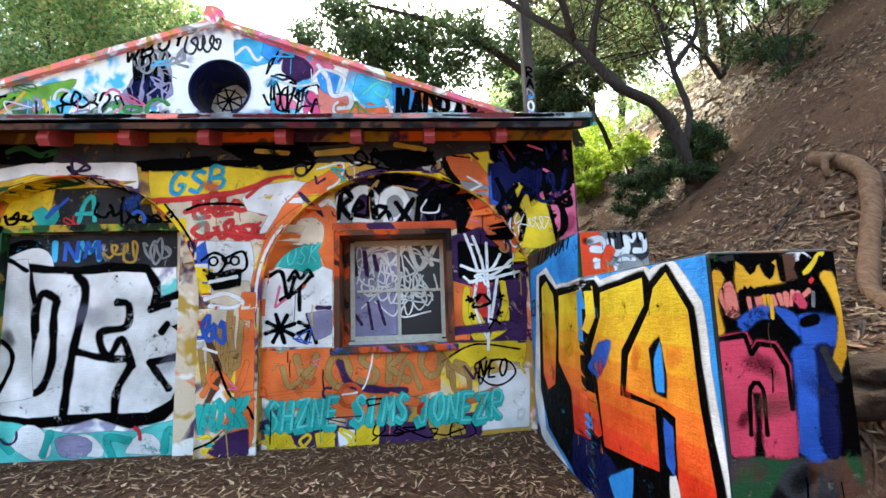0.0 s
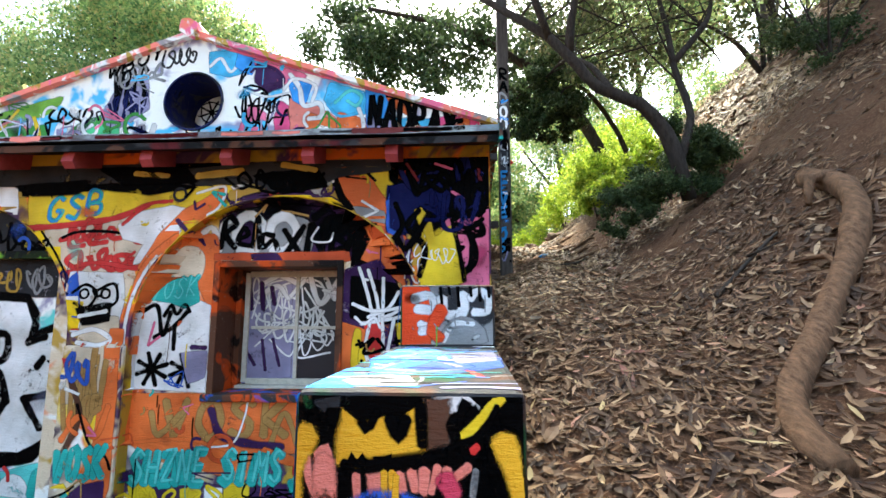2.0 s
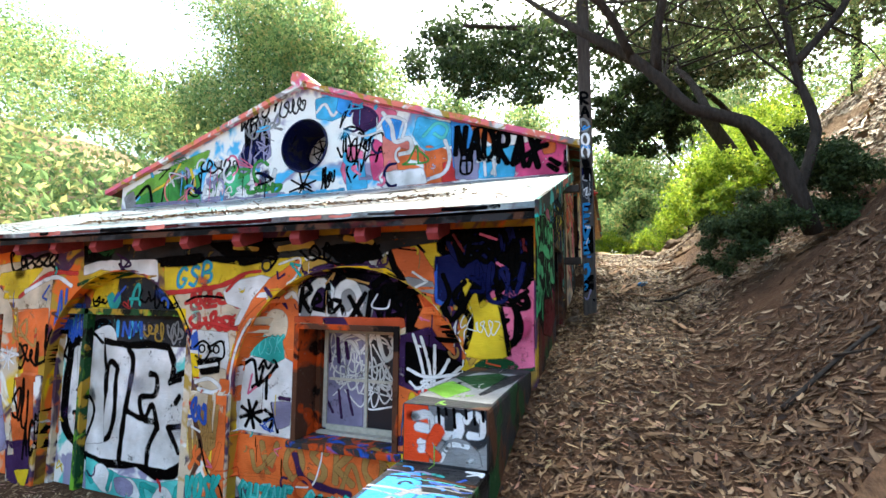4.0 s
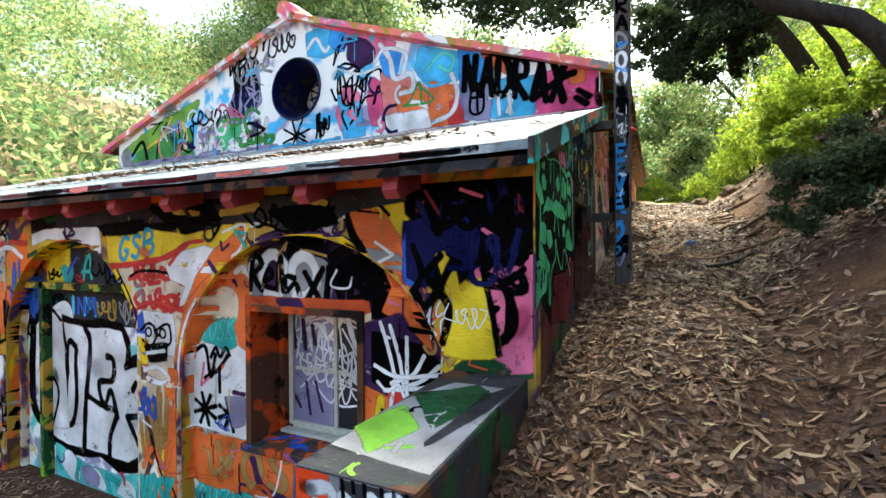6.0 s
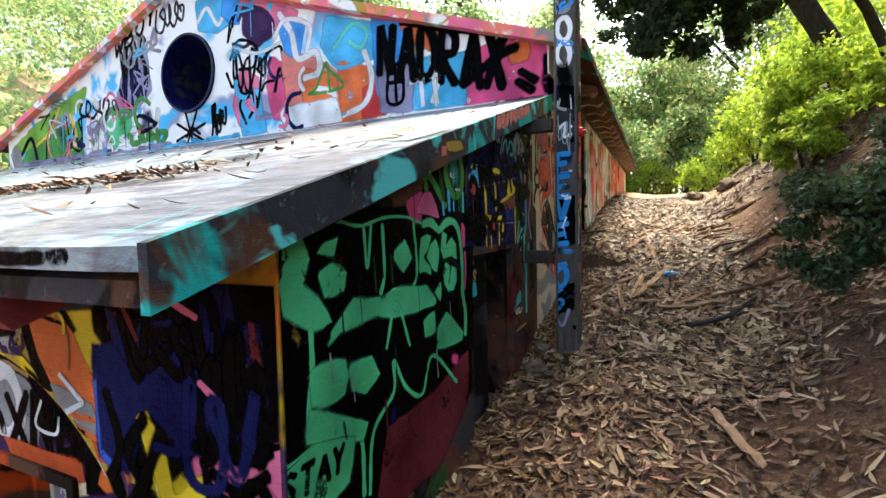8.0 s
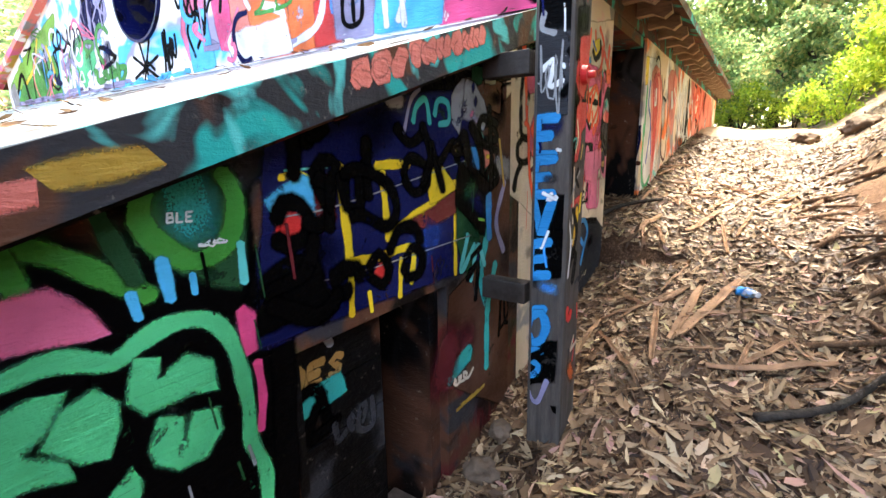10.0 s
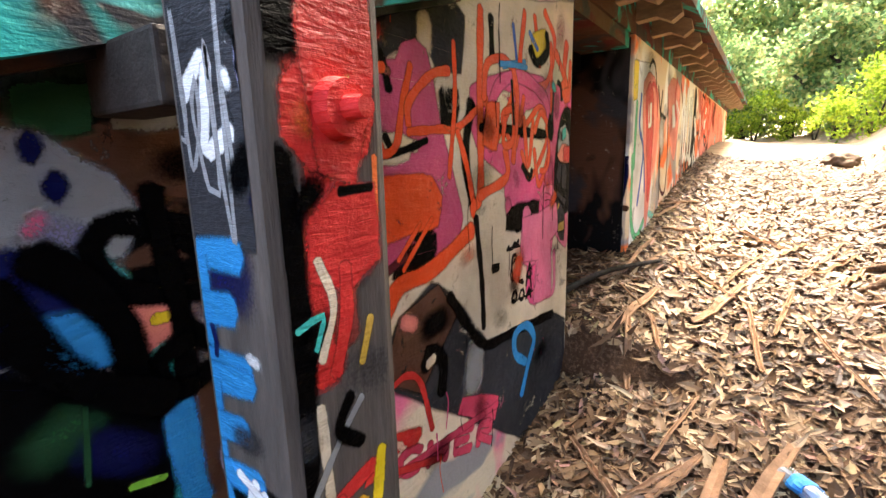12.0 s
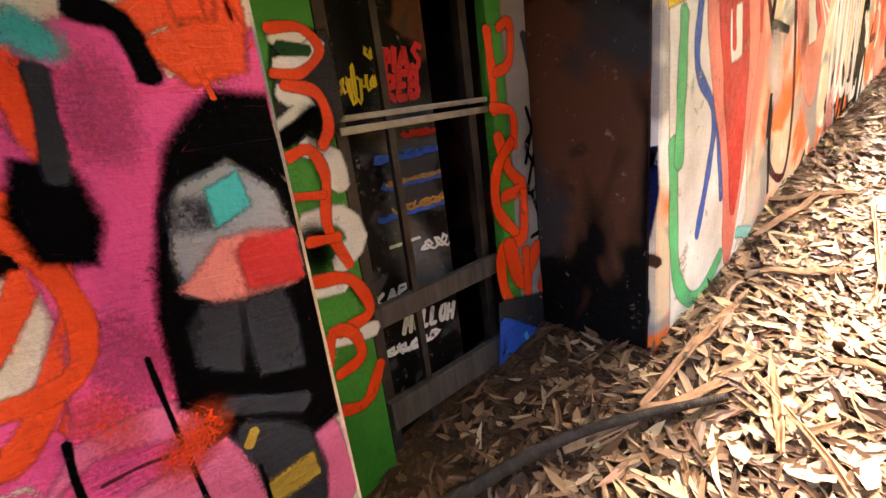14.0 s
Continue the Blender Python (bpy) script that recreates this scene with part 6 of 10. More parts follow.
c.line("ochre", .03, [(1.028, 2.05), (1.073, 1.945), (1.04, 1.776), (0.938, 1.644)])
c.line("purple", .05, [(0.886, 2.096), (0.871, 1.9), (0.882, 1.725), (0.861, 1.618)])
c.word("white", .008, "JCP", (0.824, 1.955), (1.073, 2.021), (0.879, 2.081))
c.word("white", .008, "KRA", (0.843, 1.823), (1.191, 1.93), (0.844, 1.927))
c.line("black", .035, [(1.331, 2.365), (1.362, 2.18), (1.366, 1.974), (1.276, 1.828)])
c.line("black", .035, [(1.229, 2.212), (1.336, 2.282), (1.43, 2.298)])
c.line("black", .03, [(1.251, 2.174), (1.363, 2.211), (1.442, 2.16), (1.429, 2.108), (1.375, 2.117)])
c.line("black", .03, [(1.267, 2.332), (1.336, 2.23), (1.418, 2.361)])
c.line("black", .03, [(1.21, 2.277), (1.336, 2.243), (1.457, 2.325)])
c.fill("dgreen", [(0.888, 1.622), (1.478, 1.728), (1.478, 1.702), (0.87, 1.557)])
c.done()
c = Coat("F", wall_front, "navy drips and black figure on the pink corner")
c.fill("blue", [(0.722, 2.403), (0.858, 2.462), (1.017, 2.407), (1.198, 2.515), (1.282, 2.41), (1.195, 2.277), (1.076, 2.272), (0.856, 2.349), (0.821, 2.177), (0.736, 2.172)], smooth=True)
c.mist("black", 1.019, 2.626, 0.246, 0.8)
c.mist("navy", 1.199, 2.647, 0.185, 0.7)
c.mist("black", 0.894, 2.742, 0.168, 0.7)
c.fill("black", [(0.856, 2.349), (0.954, 2.379), (0.998, 2.159), (0.903, 2.153)], smooth=True)
c.fill("black", [(1.046, 2.298), (1.137, 2.328), (1.15, 2.208), (1.081, 2.177)], smooth=True)
c.fill("yellow", [(0.937, 2.336), (1.031, 2.325), (1.045, 2.216), (1.193, 2.13), (1.264, 2.017), (1.234, 1.881), (1.101, 1.784), (0.976, 1.656), (0.928, 1.663), (1.026, 1.912), (0.998, 2.131)], smooth=True)
c.fill("ochre", [(1.193, 2.09), (1.255, 2.016), (1.226, 1.894), (1.161, 1.819), (1.192, 1.957)], smooth=True)
c.fill("pink", [(1.151, 2.248), (1.336, 2.334), (1.469, 2.187), (1.478, 1.733), (1.189, 1.675), (1.277, 1.939), (1.25, 2.068)])
c.fill("dgreen", [(0.96, 1.654), (1.19, 1.764), (1.358, 1.714), (1.188, 1.656)], smooth=True)
c.mist("magenta", 1.414, 1.979, 0.102, 0.6)
c.line("black", 0.042, [(1.321, 2.178), (1.367, 2.077), (1.382, 1.95), (1.276, 1.834)])
c.line("black", 0.037, [(1.335, 2.179), (1.416, 2.222), (1.442, 2.147), (1.367, 2.129)])
c.line("black", 0.032, [(1.238, 2.226), (1.335, 2.192), (1.443, 2.261)])
c.line("black", 0.023, [(1.253, 2.331), (1.294, 2.254)])
c.line("black", 0.023, [(1.323, 2.359), (1.336, 2.269)])
c.line("black", 0.023, [(1.391, 2.361), (1.369, 2.271)])
c.line("black", 0.026, [(1.194, 2.17), (1.335, 2.153)])
c.line("pink", 0.021, [(1.197, 2.436), (1.239, 2.331)])
c.line("magenta", 0.024, [(1.283, 2.489), (1.365, 2.514), (1.337, 2.411), (1.418, 2.387)])
c.line("maroon", 0.02, [(1.433, 2.589), (1.418, 2.412)])
c.line("white", 0.012, [(0.902, 2.097), (0.883, 1.926), (0.93, 1.79), (1.025, 1.857), (1.012, 2.049), (1.059, 2.108), (1.042, 1.914)])
c.line("white", 0.011, [(1.026, 1.94), (1.132, 1.924)])
c.line("white", 0.011, [(1.079, 1.973), (1.126, 1.896)])
c.done()
c = Coat("F", wall_front, "orange niche with cream patch and black marks")
c.fill("orange", [(-1.25, 0.95), (-0.666, 0.942), (0.344, 0.95), (0.316, 0.846), (0.217, 0.812), (0.224, 0.577), (-0.15, 0.524), (-0.341, 0.35), (-0.621, 0.409), (-1.082, 0.49), (-1.244, 0.614)])
c.fill("orange", [(-1.099, 1.921), (-0.908, 2.092), (-0.663, 2.153), (-0.665, 1.614), (-0.81, 1.815), (-1.002, 1.819), (-1.191, 1.628), (-1.235, 1.436), (-1.238, 1.247), (-1.208, 1.668)], smooth=True)
c.fill("white", [(-1.2, 1.619), (-0.809, 1.667), (-0.684, 1.614), (-0.685, 0.98), (-1.246, 1.001), (-1.243, 1.341)])
c.fill("cream", [(-1.12, 1.954), (-0.908, 2.077), (-0.761, 2.013), (-0.81, 1.815), (-1.098, 1.772)], smooth=True)
c.word("teal", .038, "VOSK", (-1.172, 1.657), (-0.78, 1.705), (-1.136, 1.819))
c.fill("teal", [(-1.098, 1.822), (-0.81, 1.835), (-0.771, 1.656), (-0.881, 1.61), (-1.001, 1.652), (-1.144, 1.676)])
c.word("aqua", .012, "VOSK", (-1.172, 1.657), (-0.78, 1.705), (-1.136, 1.819))
c.line("black", .03, [(-1.218, 1.58), (-1.105, 1.616), (-1.046, 1.392), (-0.991, 1.574)])
c.line("black", .03, [(-1.116, 1.375), (-1.022, 1.42), (-0.952, 1.466), (-0.847, 1.589)])
c.line("black", .03, [(-0.952, 1.466), (-0.95, 1.283)])
c.line("black", .025, [(-1.047, 1.537), (-0.991, 1.623), (-0.943, 1.553), (-0.881, 1.629), (-0.838, 1.57)])
c.star("black", .03, -1.109, 1.137, .13, 4)
c.star("black", .03, -0.846, 1.128, .13, 4)
c.fill("lilac", [(-0.879, 1.252), (-0.689, 1.265), (-0.689, 1.084), (-0.808, 1.041)])
c.line("purple", .03, [(-0.808, 1.303), (-0.689, 1.299)])
c.done()
c = Coat("F", wall_front, "gold and orange lettering under the window")
c.word("gold", .05, "VOSKOR", (-0.983, 0.631), (0.579, 0.693), (-0.975, 0.898))
c.line("gold", .04, [(-1.086, 0.819), (-1.015, 0.655), (-0.807, 0.854)])
c.line("gold", .035, [(-0.149, 0.593), (-0.048, 0.823), (0.066, 0.584)])
c.line("orange", .022, [(-1.221, 0.596), (-0.806, 0.623), (-0.433, 0.542)])
c.line("purple", .05, [(-0.619, 0.846), (-0.526, 0.656), (-0.291, 0.6), (-0.054, 0.58)])
c.line("white", .012, [(-0.62, 0.569), (-0.432, 0.606), (-0.355, 0.789), (-0.334, 0.919)])
c.fill("yellow", [(0.246, 0.944), (0.988, 0.955), (0.958, 0.782), (0.634, 0.833), (0.483, 0.754), (0.339, 0.807)])
c.line("black", .014, [(0.251, 0.811), (0.54, 0.943), (0.935, 0.889)])
c.line("gold", .04, [(0.363, 0.806), (0.459, 0.755), (0.475, 0.566), (0.354, 0.571), (0.335, 0.713)])
c.done()
c = Coat("F", wall_front, "purple yellow and white bands at the wall foot")
c.fill("white", [(0.577, 0.665), (1, 0.723), (0.972, 0.254), (0.51, 0.24), (0.569, 0.468)])
c.fill("purple", [(-1.231, 0.386), (-0.944, 0.402), (-0.529, 0.291), (0.226, 0.322), (0.564, 0.375), (0.556, 0.191), (-0.437, 0.152), (-1.168, 0.124)])
c.fill("yellow", [(-1.216, 0.281), (-1.081, 0.355), (-0.987, 0.137), (-1.168, 0.12)])
c.fill("yellow", [(-0.806, 0.261), (-0.667, 0.276), (-0.668, 0.129), (-0.778, 0.126)])
c.fill("yellow", [(-0.473, 0.311), (-0.304, 0.317), (-0.307, 0.168), (-0.465, 0.154)])
c.fill("white", [(-0.621, 0.274), (-0.501, 0.281), (-0.52, 0.148), (-0.603, 0.143)])
c.fill("ochre", [(0.13, 0.327), (0.419, 0.359), (0.423, 0.217), (0.174, 0.184)])
c.scrawl("yellow", .02, -1.213, 0.14, -0.436, 0.287, 5)
c.scrawl("black", .012, -0.344, 0.17, 0.466, 0.334, 5)
c.line("orange", .06, [(-0.197, 0.549), (0.134, 0.465), (0.521, 0.494), (0.719, 0.555)])
c.ring("dorange", .03, -0.527, 0.564, .09)
c.done()
c = Coat("F", wall_front, "teal lettering along the wall foot")
c.word("teal", .06, "SHZNE", (-1.225, 0.3), (-0.621, 0.305), (-1.202, 0.527))
c.word("teal", .06, "SIMS", (-0.519, 0.327), (-0.041, 0.322), (-0.489, 0.54))
c.word("teal", .06, "JONEZR", (0.011, 0.301), (0.765, 0.31), (0.04, 0.515))
c.word("aqua", .018, "SHZNE", (-1.207, 0.312), (-0.603, 0.318), (-1.183, 0.54))
c.word("aqua", .018, "SIMS", (-0.505, 0.34), (-0.026, 0.335), (-0.475, 0.553))
c.word("aqua", .018, "JONEZR", (0.025, 0.314), (0.781, 0.323), (0.055, 0.529))
c.done()
c = Coat("F", wall_front, "small black circled tag")
c.line("black", .014, [(0.571, 0.75), (0.575, 0.608), (0.681, 0.793), (0.83, 0.787), (0.884, 0.69), (0.77, 0.6), (0.634, 0.615), (0.532, 0.752), (0.634, 0.833)])
c.word("black", .016, "NEO", (0.557, 0.656), (0.824, 0.673), (0.583, 0.797))
c.done()
c = Coat("F", wall_front, "white spray rays over black and yellow spots")
c.fill("purple", [(0.388, 1.888), (0.634, 1.959), (0.779, 1.777), (1.026, 1.618), (0.989, 0.974), (0.345, 0.979), (0.353, 1.191)])
c.fill("black", [(0.436, 1.836), (0.779, 1.777), (0.975, 1.619), (0.944, 1.519), (0.613, 1.479), (0.44, 1.533)])
c.fill("red", [(0.553, 1.48), (0.675, 1.502), (0.68, 1.18), (0.531, 1.185)])
c.fill("orange", [(0.373, 1.486), (0.536, 1.431), (0.493, 0.993), (0.346, 0.998)])
c.fill("yellow", [(0.479, 1.383), (0.6, 1.183), (0.681, 0.986), (0.775, 1.177), (0.835, 1.372), (0.845, 1.077), (0.691, 0.985), (0.542, 0.991), (0.459, 1.139)])
c.line("yellow", .05, [(0.491, 1.432), (0.471, 1.187), (0.544, 1.039)])
c.line("yellow", .05, [(0.805, 1.473), (0.825, 1.274), (0.744, 1.056)])
c.star("black", .02, 0.507, 1.333, .03, 2)
c.star("black", .02, 0.531, 1.185, .03, 2)
c.star("black", .02, 0.788, 1.349, .03, 2)
c.star("black", .02, 0.771, 1.202, .03, 2)
c.star("black", .02, 0.644, 1.06, .03, 2)
c.line("white", .022, [(0.49, 1.911), (0.553, 1.731), (0.605, 1.529)])
c.line("white", .022, [(0.56, 1.894), (0.623, 1.704), (0.656, 1.527)])
c.line("white", .022, [(0.68, 1.83), (0.68, 1.627), (0.676, 1.527)])
c.line("white", .022, [(0.802, 1.725), (0.72, 1.601), (0.565, 1.53)])
c.line("white", .022, [(0.901, 1.672), (0.769, 1.564), (0.614, 1.503)])
c.line("white", .022, [(0.972, 1.569), (0.767, 1.524), (0.513, 1.482)])
c.line("white", .022, [(0.444, 1.633), (0.618, 1.578), (0.924, 1.621)])
c.line("white", .022, [(0.59, 1.529), (0.555, 1.282), (0.651, 0.987)])
c.line("white", .022, [(0.676, 1.527), (0.684, 1.278), (0.656, 0.89)])
c.line("white", .022, [(0.767, 1.524), (0.7, 1.179), (0.651, 0.987)])
c.line("white", .018, [(0.465, 1.533), (0.538, 1.481), (0.615, 1.528), (0.662, 1.452)])
c.fill("purple", [(0.359, 1.084), (0.872, 1.125), (0.97, 1.082), (0.347, 1.036)])
c.done()
c = Coat("F", wall_front, "orange window surround")
c.fill("dorange", [(-0.664, 2.022), (0.398, 2.025), (0.411, 1.969), (-0.664, 1.986)])
c.fill("purple", [(-0.369, 2.016), (-0.17, 2.022), (-0.122, 1.97), (-0.345, 1.975)])
c.done()
c = Coat("F", wall_front, "layered tags and faces on the pilaster")
c.fill("white", [(-1.755, 1.872), (-1.341, 1.862), (-1.31, 1.67), (-1.351, 1.436), (-1.808, 1.432)])
c.fill("red", [(-1.808, 1.432), (-1.614, 1.435), (-1.589, 1.213), (-1.713, 1.172)])
c.fill("cream", [(-1.617, 1.537), (-1.344, 1.529), (-1.314, 0.975), (-1.686, 0.9)])
c.fill("orange", [(-1.387, 1.437), (-1.296, 1.434), (-1.283, 0.31), (-1.316, 0.226), (-1.494, 0.364), (-1.413, 0.622)])
c.fill("blue", [(-1.762, 1.824), (-1.709, 1.871), (-1.653, 1.539), (-1.812, 1.553)])
c.line("black", .02, [(-1.732, 1.719), (-1.624, 1.783), (-1.531, 1.714), (-1.601, 1.603), (-1.711, 1.643)])
c.line("black", .02, [(-1.541, 1.733), (-1.395, 1.787), (-1.365, 1.653), (-1.482, 1.59)])
c.fill("black", [(-1.687, 1.596), (-1.415, 1.635), (-1.412, 1.508), (-1.615, 1.481)])
c.line("white", .025, [(-1.662, 1.539), (-1.436, 1.579)])
c.ring("black", .016, -1.631, 1.712, .035)
c.ring("black", .016, -1.458, 1.712, .035)
c.line("white", .03, [(-1.694, 1.4), (-1.523, 1.441), (-1.386, 1.367), (-1.475, 1.324), (-1.656, 1.344)])
c.scrawl("gold", .04, -1.62, 0.897, -1.408, 1.345, 4)
c.scrawl("gold", .035, -1.68, 0.722, -1.379, 1.068, 4)
c.line("brown", .04, [(-1.647, 1.078), (-1.55, 0.805), (-1.652, 0.545)])
c.scrawl("blue", .03, -1.708, 1.035, -1.518, 1.256, 3)
c.line("orange", .04, [(-1.677, 0.634), (-1.55, 0.805), (-1.414, 0.666), (-1.33, 0.886)])
c.line("black", .018, [(-1.575, 0.895), (-1.457, 0.624), (-1.322, 0.53), (-1.276, 0.44)])
c.word("teal", .045, "VOSK", (-1.711, 0.349), (-1.297, 0.38), (-1.692, 0.569))
c.line("teal", .025, [(-1.63, 0.251), (-1.492, 0.278), (-1.361, 0.297)])
c.fill("yellow", [(-1.799, 0.275), (-1.623, 0.327), (-1.533, 0.194), (-1.792, 0.067)])
c.fill("purple", [(-1.611, 0.199), (-1.493, 0.321), (-1.319, 0.355), (-1.315, 0.183), (-1.4, 0.094)])
c.line("black", .015, [(-1.797, 0.208), (-1.622, 0.267), (-1.536, 0.323)])
c.done()
c = Coat("F", wall_front, "fins of colour beside the door")
c.fill("cream", [(-1.998, 1.989), (-1.783, 1.777), (-1.818, 1.456), (-1.802, 0.342), (-1.923, 0.348)])
c.scrawl("blue", .022, -1.967, 1.461, -1.85, 1.7, 3)
c.scrawl("blue", .022, -1.954, 1.128, -1.84, 1.409, 3)
c.scrawl("navy", .018, -1.975, 1.654, -1.789, 1.92, 3)
c.fill("teal", [(-2.05, 0.399), (-1.818, 0.423), (-1.818, 0.165), (-1.996, 0.174)])
c.done()
c = Coat("F", wall_front, "door head with teal heart and black scrawl")
c.scrawl("black", .022, -3.438, 2.089, -3.22, 2.192, 3)
c.fill("teal", [(-3.196, 2.182), (-3.132, 2.23), (-3.077, 2.18), (-3.036, 2.238), (-2.993, 2.149), (-3.085, 2.033)], smooth=True)
c.line("teal", .035, [(-2.824, 2.091), (-2.788, 2.254), (-2.722, 2.313), (-2.695, 2.103)])
c.line("teal", .03, [(-2.852, 2.166), (-2.713, 2.173)])
c.scrawl("black", .022, -2.657, 2.083, -2.347, 2.296, 4)
c.scrawl("black", .02, -2.335, 2.066, -1.957, 2.155, 4)
c.done()
c = Coat("F", wall_front, "dull blue letters above the white letters")
c.fill("dgrey", [(-3.388, 1.981), (-2.017, 1.99), (-2.005, 1.704), (-3.364, 1.702)])
c.word("cyan", .04, "CIM", (-3.298, 1.757), (-2.573, 1.758), (-3.302, 1.921))
c.word("blue", .03, "NM", (-2.916, 1.767), (-2.597, 1.778), (-2.913, 1.921))
c.scrawl("ochre", .02, -2.573, 1.758, -2.305, 1.937, 3)
c.scrawl("grey", .02, -2.271, 1.711, -2.048, 1.951, 3)
c.done()
c = Coat("F", wall_front, "huge white bubble letters outlined in black")
c.fill("black", [(-3.75, 1.636), (-3.528, 1.819), (-3.079, 1.845), (-2.929, 0.519), (-3.366, 0.525), (-3.742, 0.723), (-3.799, 1.146)], smooth=True)
c.fill("white", [(-3.65, 1.602), (-3.428, 1.76), (-3.028, 1.786), (-2.897, 0.608), (-3.376, 0.606), (-3.638, 0.793), (-3.668, 1.156)], smooth=True)
c.fill("black", [(-3.604, 1.708), (-3.252, 1.737), (-2.798, 1.696), (-2.526, 1.727), (-2.238, 1.71), (-2.139, 1.562), (-2.132, 1.418), (-1.913, 1.497), (-1.835, 1.265), (-1.86, 1.077), (-1.821, 0.889), (-1.88, 0.616), (-2.052, 0.434), (-2.316, 0.385), (-2.586, 0.478), (-2.844, 0.428), (-3.146, 0.426), (-3.492, 0.491)])
c.fill("white", [(-3.597, 1.628), (-3.201, 1.659), (-2.748, 1.627), (-2.498, 1.649), (-2.262, 1.633), (-2.2, 1.492), (-2.22, 1.335), (-1.947, 1.412), (-1.904, 1.267), (-2.039, 1.187), (-1.887, 1.054), (-1.897, 0.846), (-2.014, 0.599), (-2.18, 0.503), (-2.5, 0.518), (-2.764, 0.522), (-3.109, 0.503), (-3.5, 0.579)])
c.line("black", 0.052, [(-2.952, 1.444), (-3.072, 1.494), (-3.12, 1.309), (-3.133, 1.033), (-3.135, 0.726), (-3.03, 0.712), (-2.959, 0.935), (-2.968, 1.303), (-2.951, 1.434)])
c.line("black", 0.057, [(-2.813, 1.648), (-2.729, 1.484), (-2.809, 0.929), (-2.841, 0.503)])
c.line("black", 0.052, [(-2.48, 1.405), (-2.378, 1.378), (-2.387, 1.199), (-2.591, 1.151), (-2.526, 0.954), (-2.335, 0.909), (-2.43, 0.686), (-2.445, 0.484)])
c.line("black", 0.046, [(-2.788, 1.01), (-2.526, 0.954), (-2.417, 1.098), (-2.315, 0.863)])
c.line("black", 0.05, [(-2.186, 0.894), (-1.883, 0.947)])
c.line("black", 0.052, [(-2.207, 1.334), (-2.047, 1.377)])
c.line("black", 0.046, [(-2.191, 0.904), (-2.017, 0.667)])
c.line("black", 0.047, [(-2.106, 1.133), (-2.05, 1.215)])
c.line("black", 0.046, [(-3.334, 1.132), (-3.198, 1.072), (-3.252, 0.678)])
c.line("black", 0.051, [(-3.402, 1.411), (-3.321, 1.502), (-3.272, 1.175)])
c.line("black", 0.043, [(-3.373, 1.688), (-3.485, 1.474), (-3.424, 0.993), (-3.599, 0.918)])
c.line("black", 0.036, [(-3.198, 1.731), (-3.103, 1.138), (-3.413, 0.905)])
c.mist("lilac", -2.681, 1.294, 0.187, 0.3)
c.mist("lilac", -2.027, 0.897, 0.138, 0.3)
c.done()
c = Coat("F", wall_front, "teal and pale blue drips under the letters")
c.fill("aqua", [(-3.32, 0.47), (-2.795, 0.347), (-2.27, 0.343), (-1.962, 0.417), (-1.818, 0.165), (-2.435, 0.145), (-3.294, 0.166)])
c.fill("white", [(-3.219, 0.282), (-3.145, 0.417), (-3.015, 0.402), (-2.915, 0.223), (-3.04, 0.178)], smooth=True)
c.fill("white", [(-2.829, 0.218), (-2.75, 0.323), (-2.619, 0.321), (-2.524, 0.18)], smooth=True)
c.fill("white", [(-2.328, 0.192), (-2.246, 0.311), (-2.135, 0.305), (-2.063, 0.178)], smooth=True)
c.fill("lilac", [(-2.879, 0.308), (-2.751, 0.336), (-2.616, 0.273), (-2.653, 0.174), (-2.827, 0.192)], smooth=True)
c.line("teal", .05, [(-2.977, 0.192), (-2.927, 0.376)])
c.line("teal", .05, [(-2.435, 0.145), (-2.487, 0.305), (-2.31, 0.279)])
c.line("teal", .05, [(-3.308, 0.33), (-3.215, 0.239)])
c.line("teal", .05, [(-2.041, 0.177), (-2.004, 0.352), (-1.864, 0.211)])
c.done()
c = Coat("F", wall_front, "tags on the far pilaster and wall")
c.fill("cream", [(-5.18, 2.517), (-3.883, 2.629), (-3.892, 1.923), (-4.802, 1.759), (-5.289, 1.883)])
c.scrawl("black", .03, -4.656, 2.476, -3.791, 2.691, 5)
c.fill("yellow", [(-4.82, 2.444), (-4.07, 2.502), (-4.447, 2.173), (-4.921, 2.169)])
c.line("red", .04, [(-4.447, 2.173), (-3.959, 2.435), (-3.469, 2.443)])
c.line("white", .04, [(-4.349, 2.24), (-3.854, 2.402), (-3.548, 2.305)])
c.fill("orange", [(-4.725, 2), (-3.909, 2.05), (-3.828, 0.689), (-4.191, 0.403), (-4.501, 1.37)])
c.fill("purple", [(-4.615, 0.512), (-3.996, 0.63), (-3.94, 0.201), (-4.539, 0.011)])
c.scrawl("gold", .03, -4.726, 1.626, -4.112, 2.046, 3)
c.scrawl("black", .03, -4.501, 1.37, -3.967, 1.73, 4)
c.scrawl("black", .03, -3.926, 1.418, -3.695, 1.928, 3)
c.line("white", .03, [(-4.884, 1.551), (-4.541, 1.5)])
c.star("white", .02, -4.734, 1.457, .14, 4)
c.scrawl("black", .03, -4.45, 0.723, -4.068, 1.346, 4)
c.word("black", .03, "ACE", (-4.071, 0.418), (-3.791, 0.59), (-4.102, 0.783))
c.fill("yellow", [(-4.174, 0.283), (-3.956, 0.323), (-4.023, 0.066), (-4.048, 0.119)])
c.scrawl("blue", .03, -3.761, 1.676, -3.533, 2.18, 4)
c.fill("lilac", [(-5.133, 0.924), (-4.803, 1.018), (-4.605, 0.449), (-5.026, 0.267)])
c.scrawl("white", .03, -5.243, 1.604, -4.958, 2.03, 3)
c.fill("white", [(-3.558, 1.733), (-3.215, 1.777), (-3.096, 0.669), (-3.502, 0.593)])
c.line("black", .03, [(-3.628, 1.667), (-3.402, 1.789), (-3.205, 1.685)])
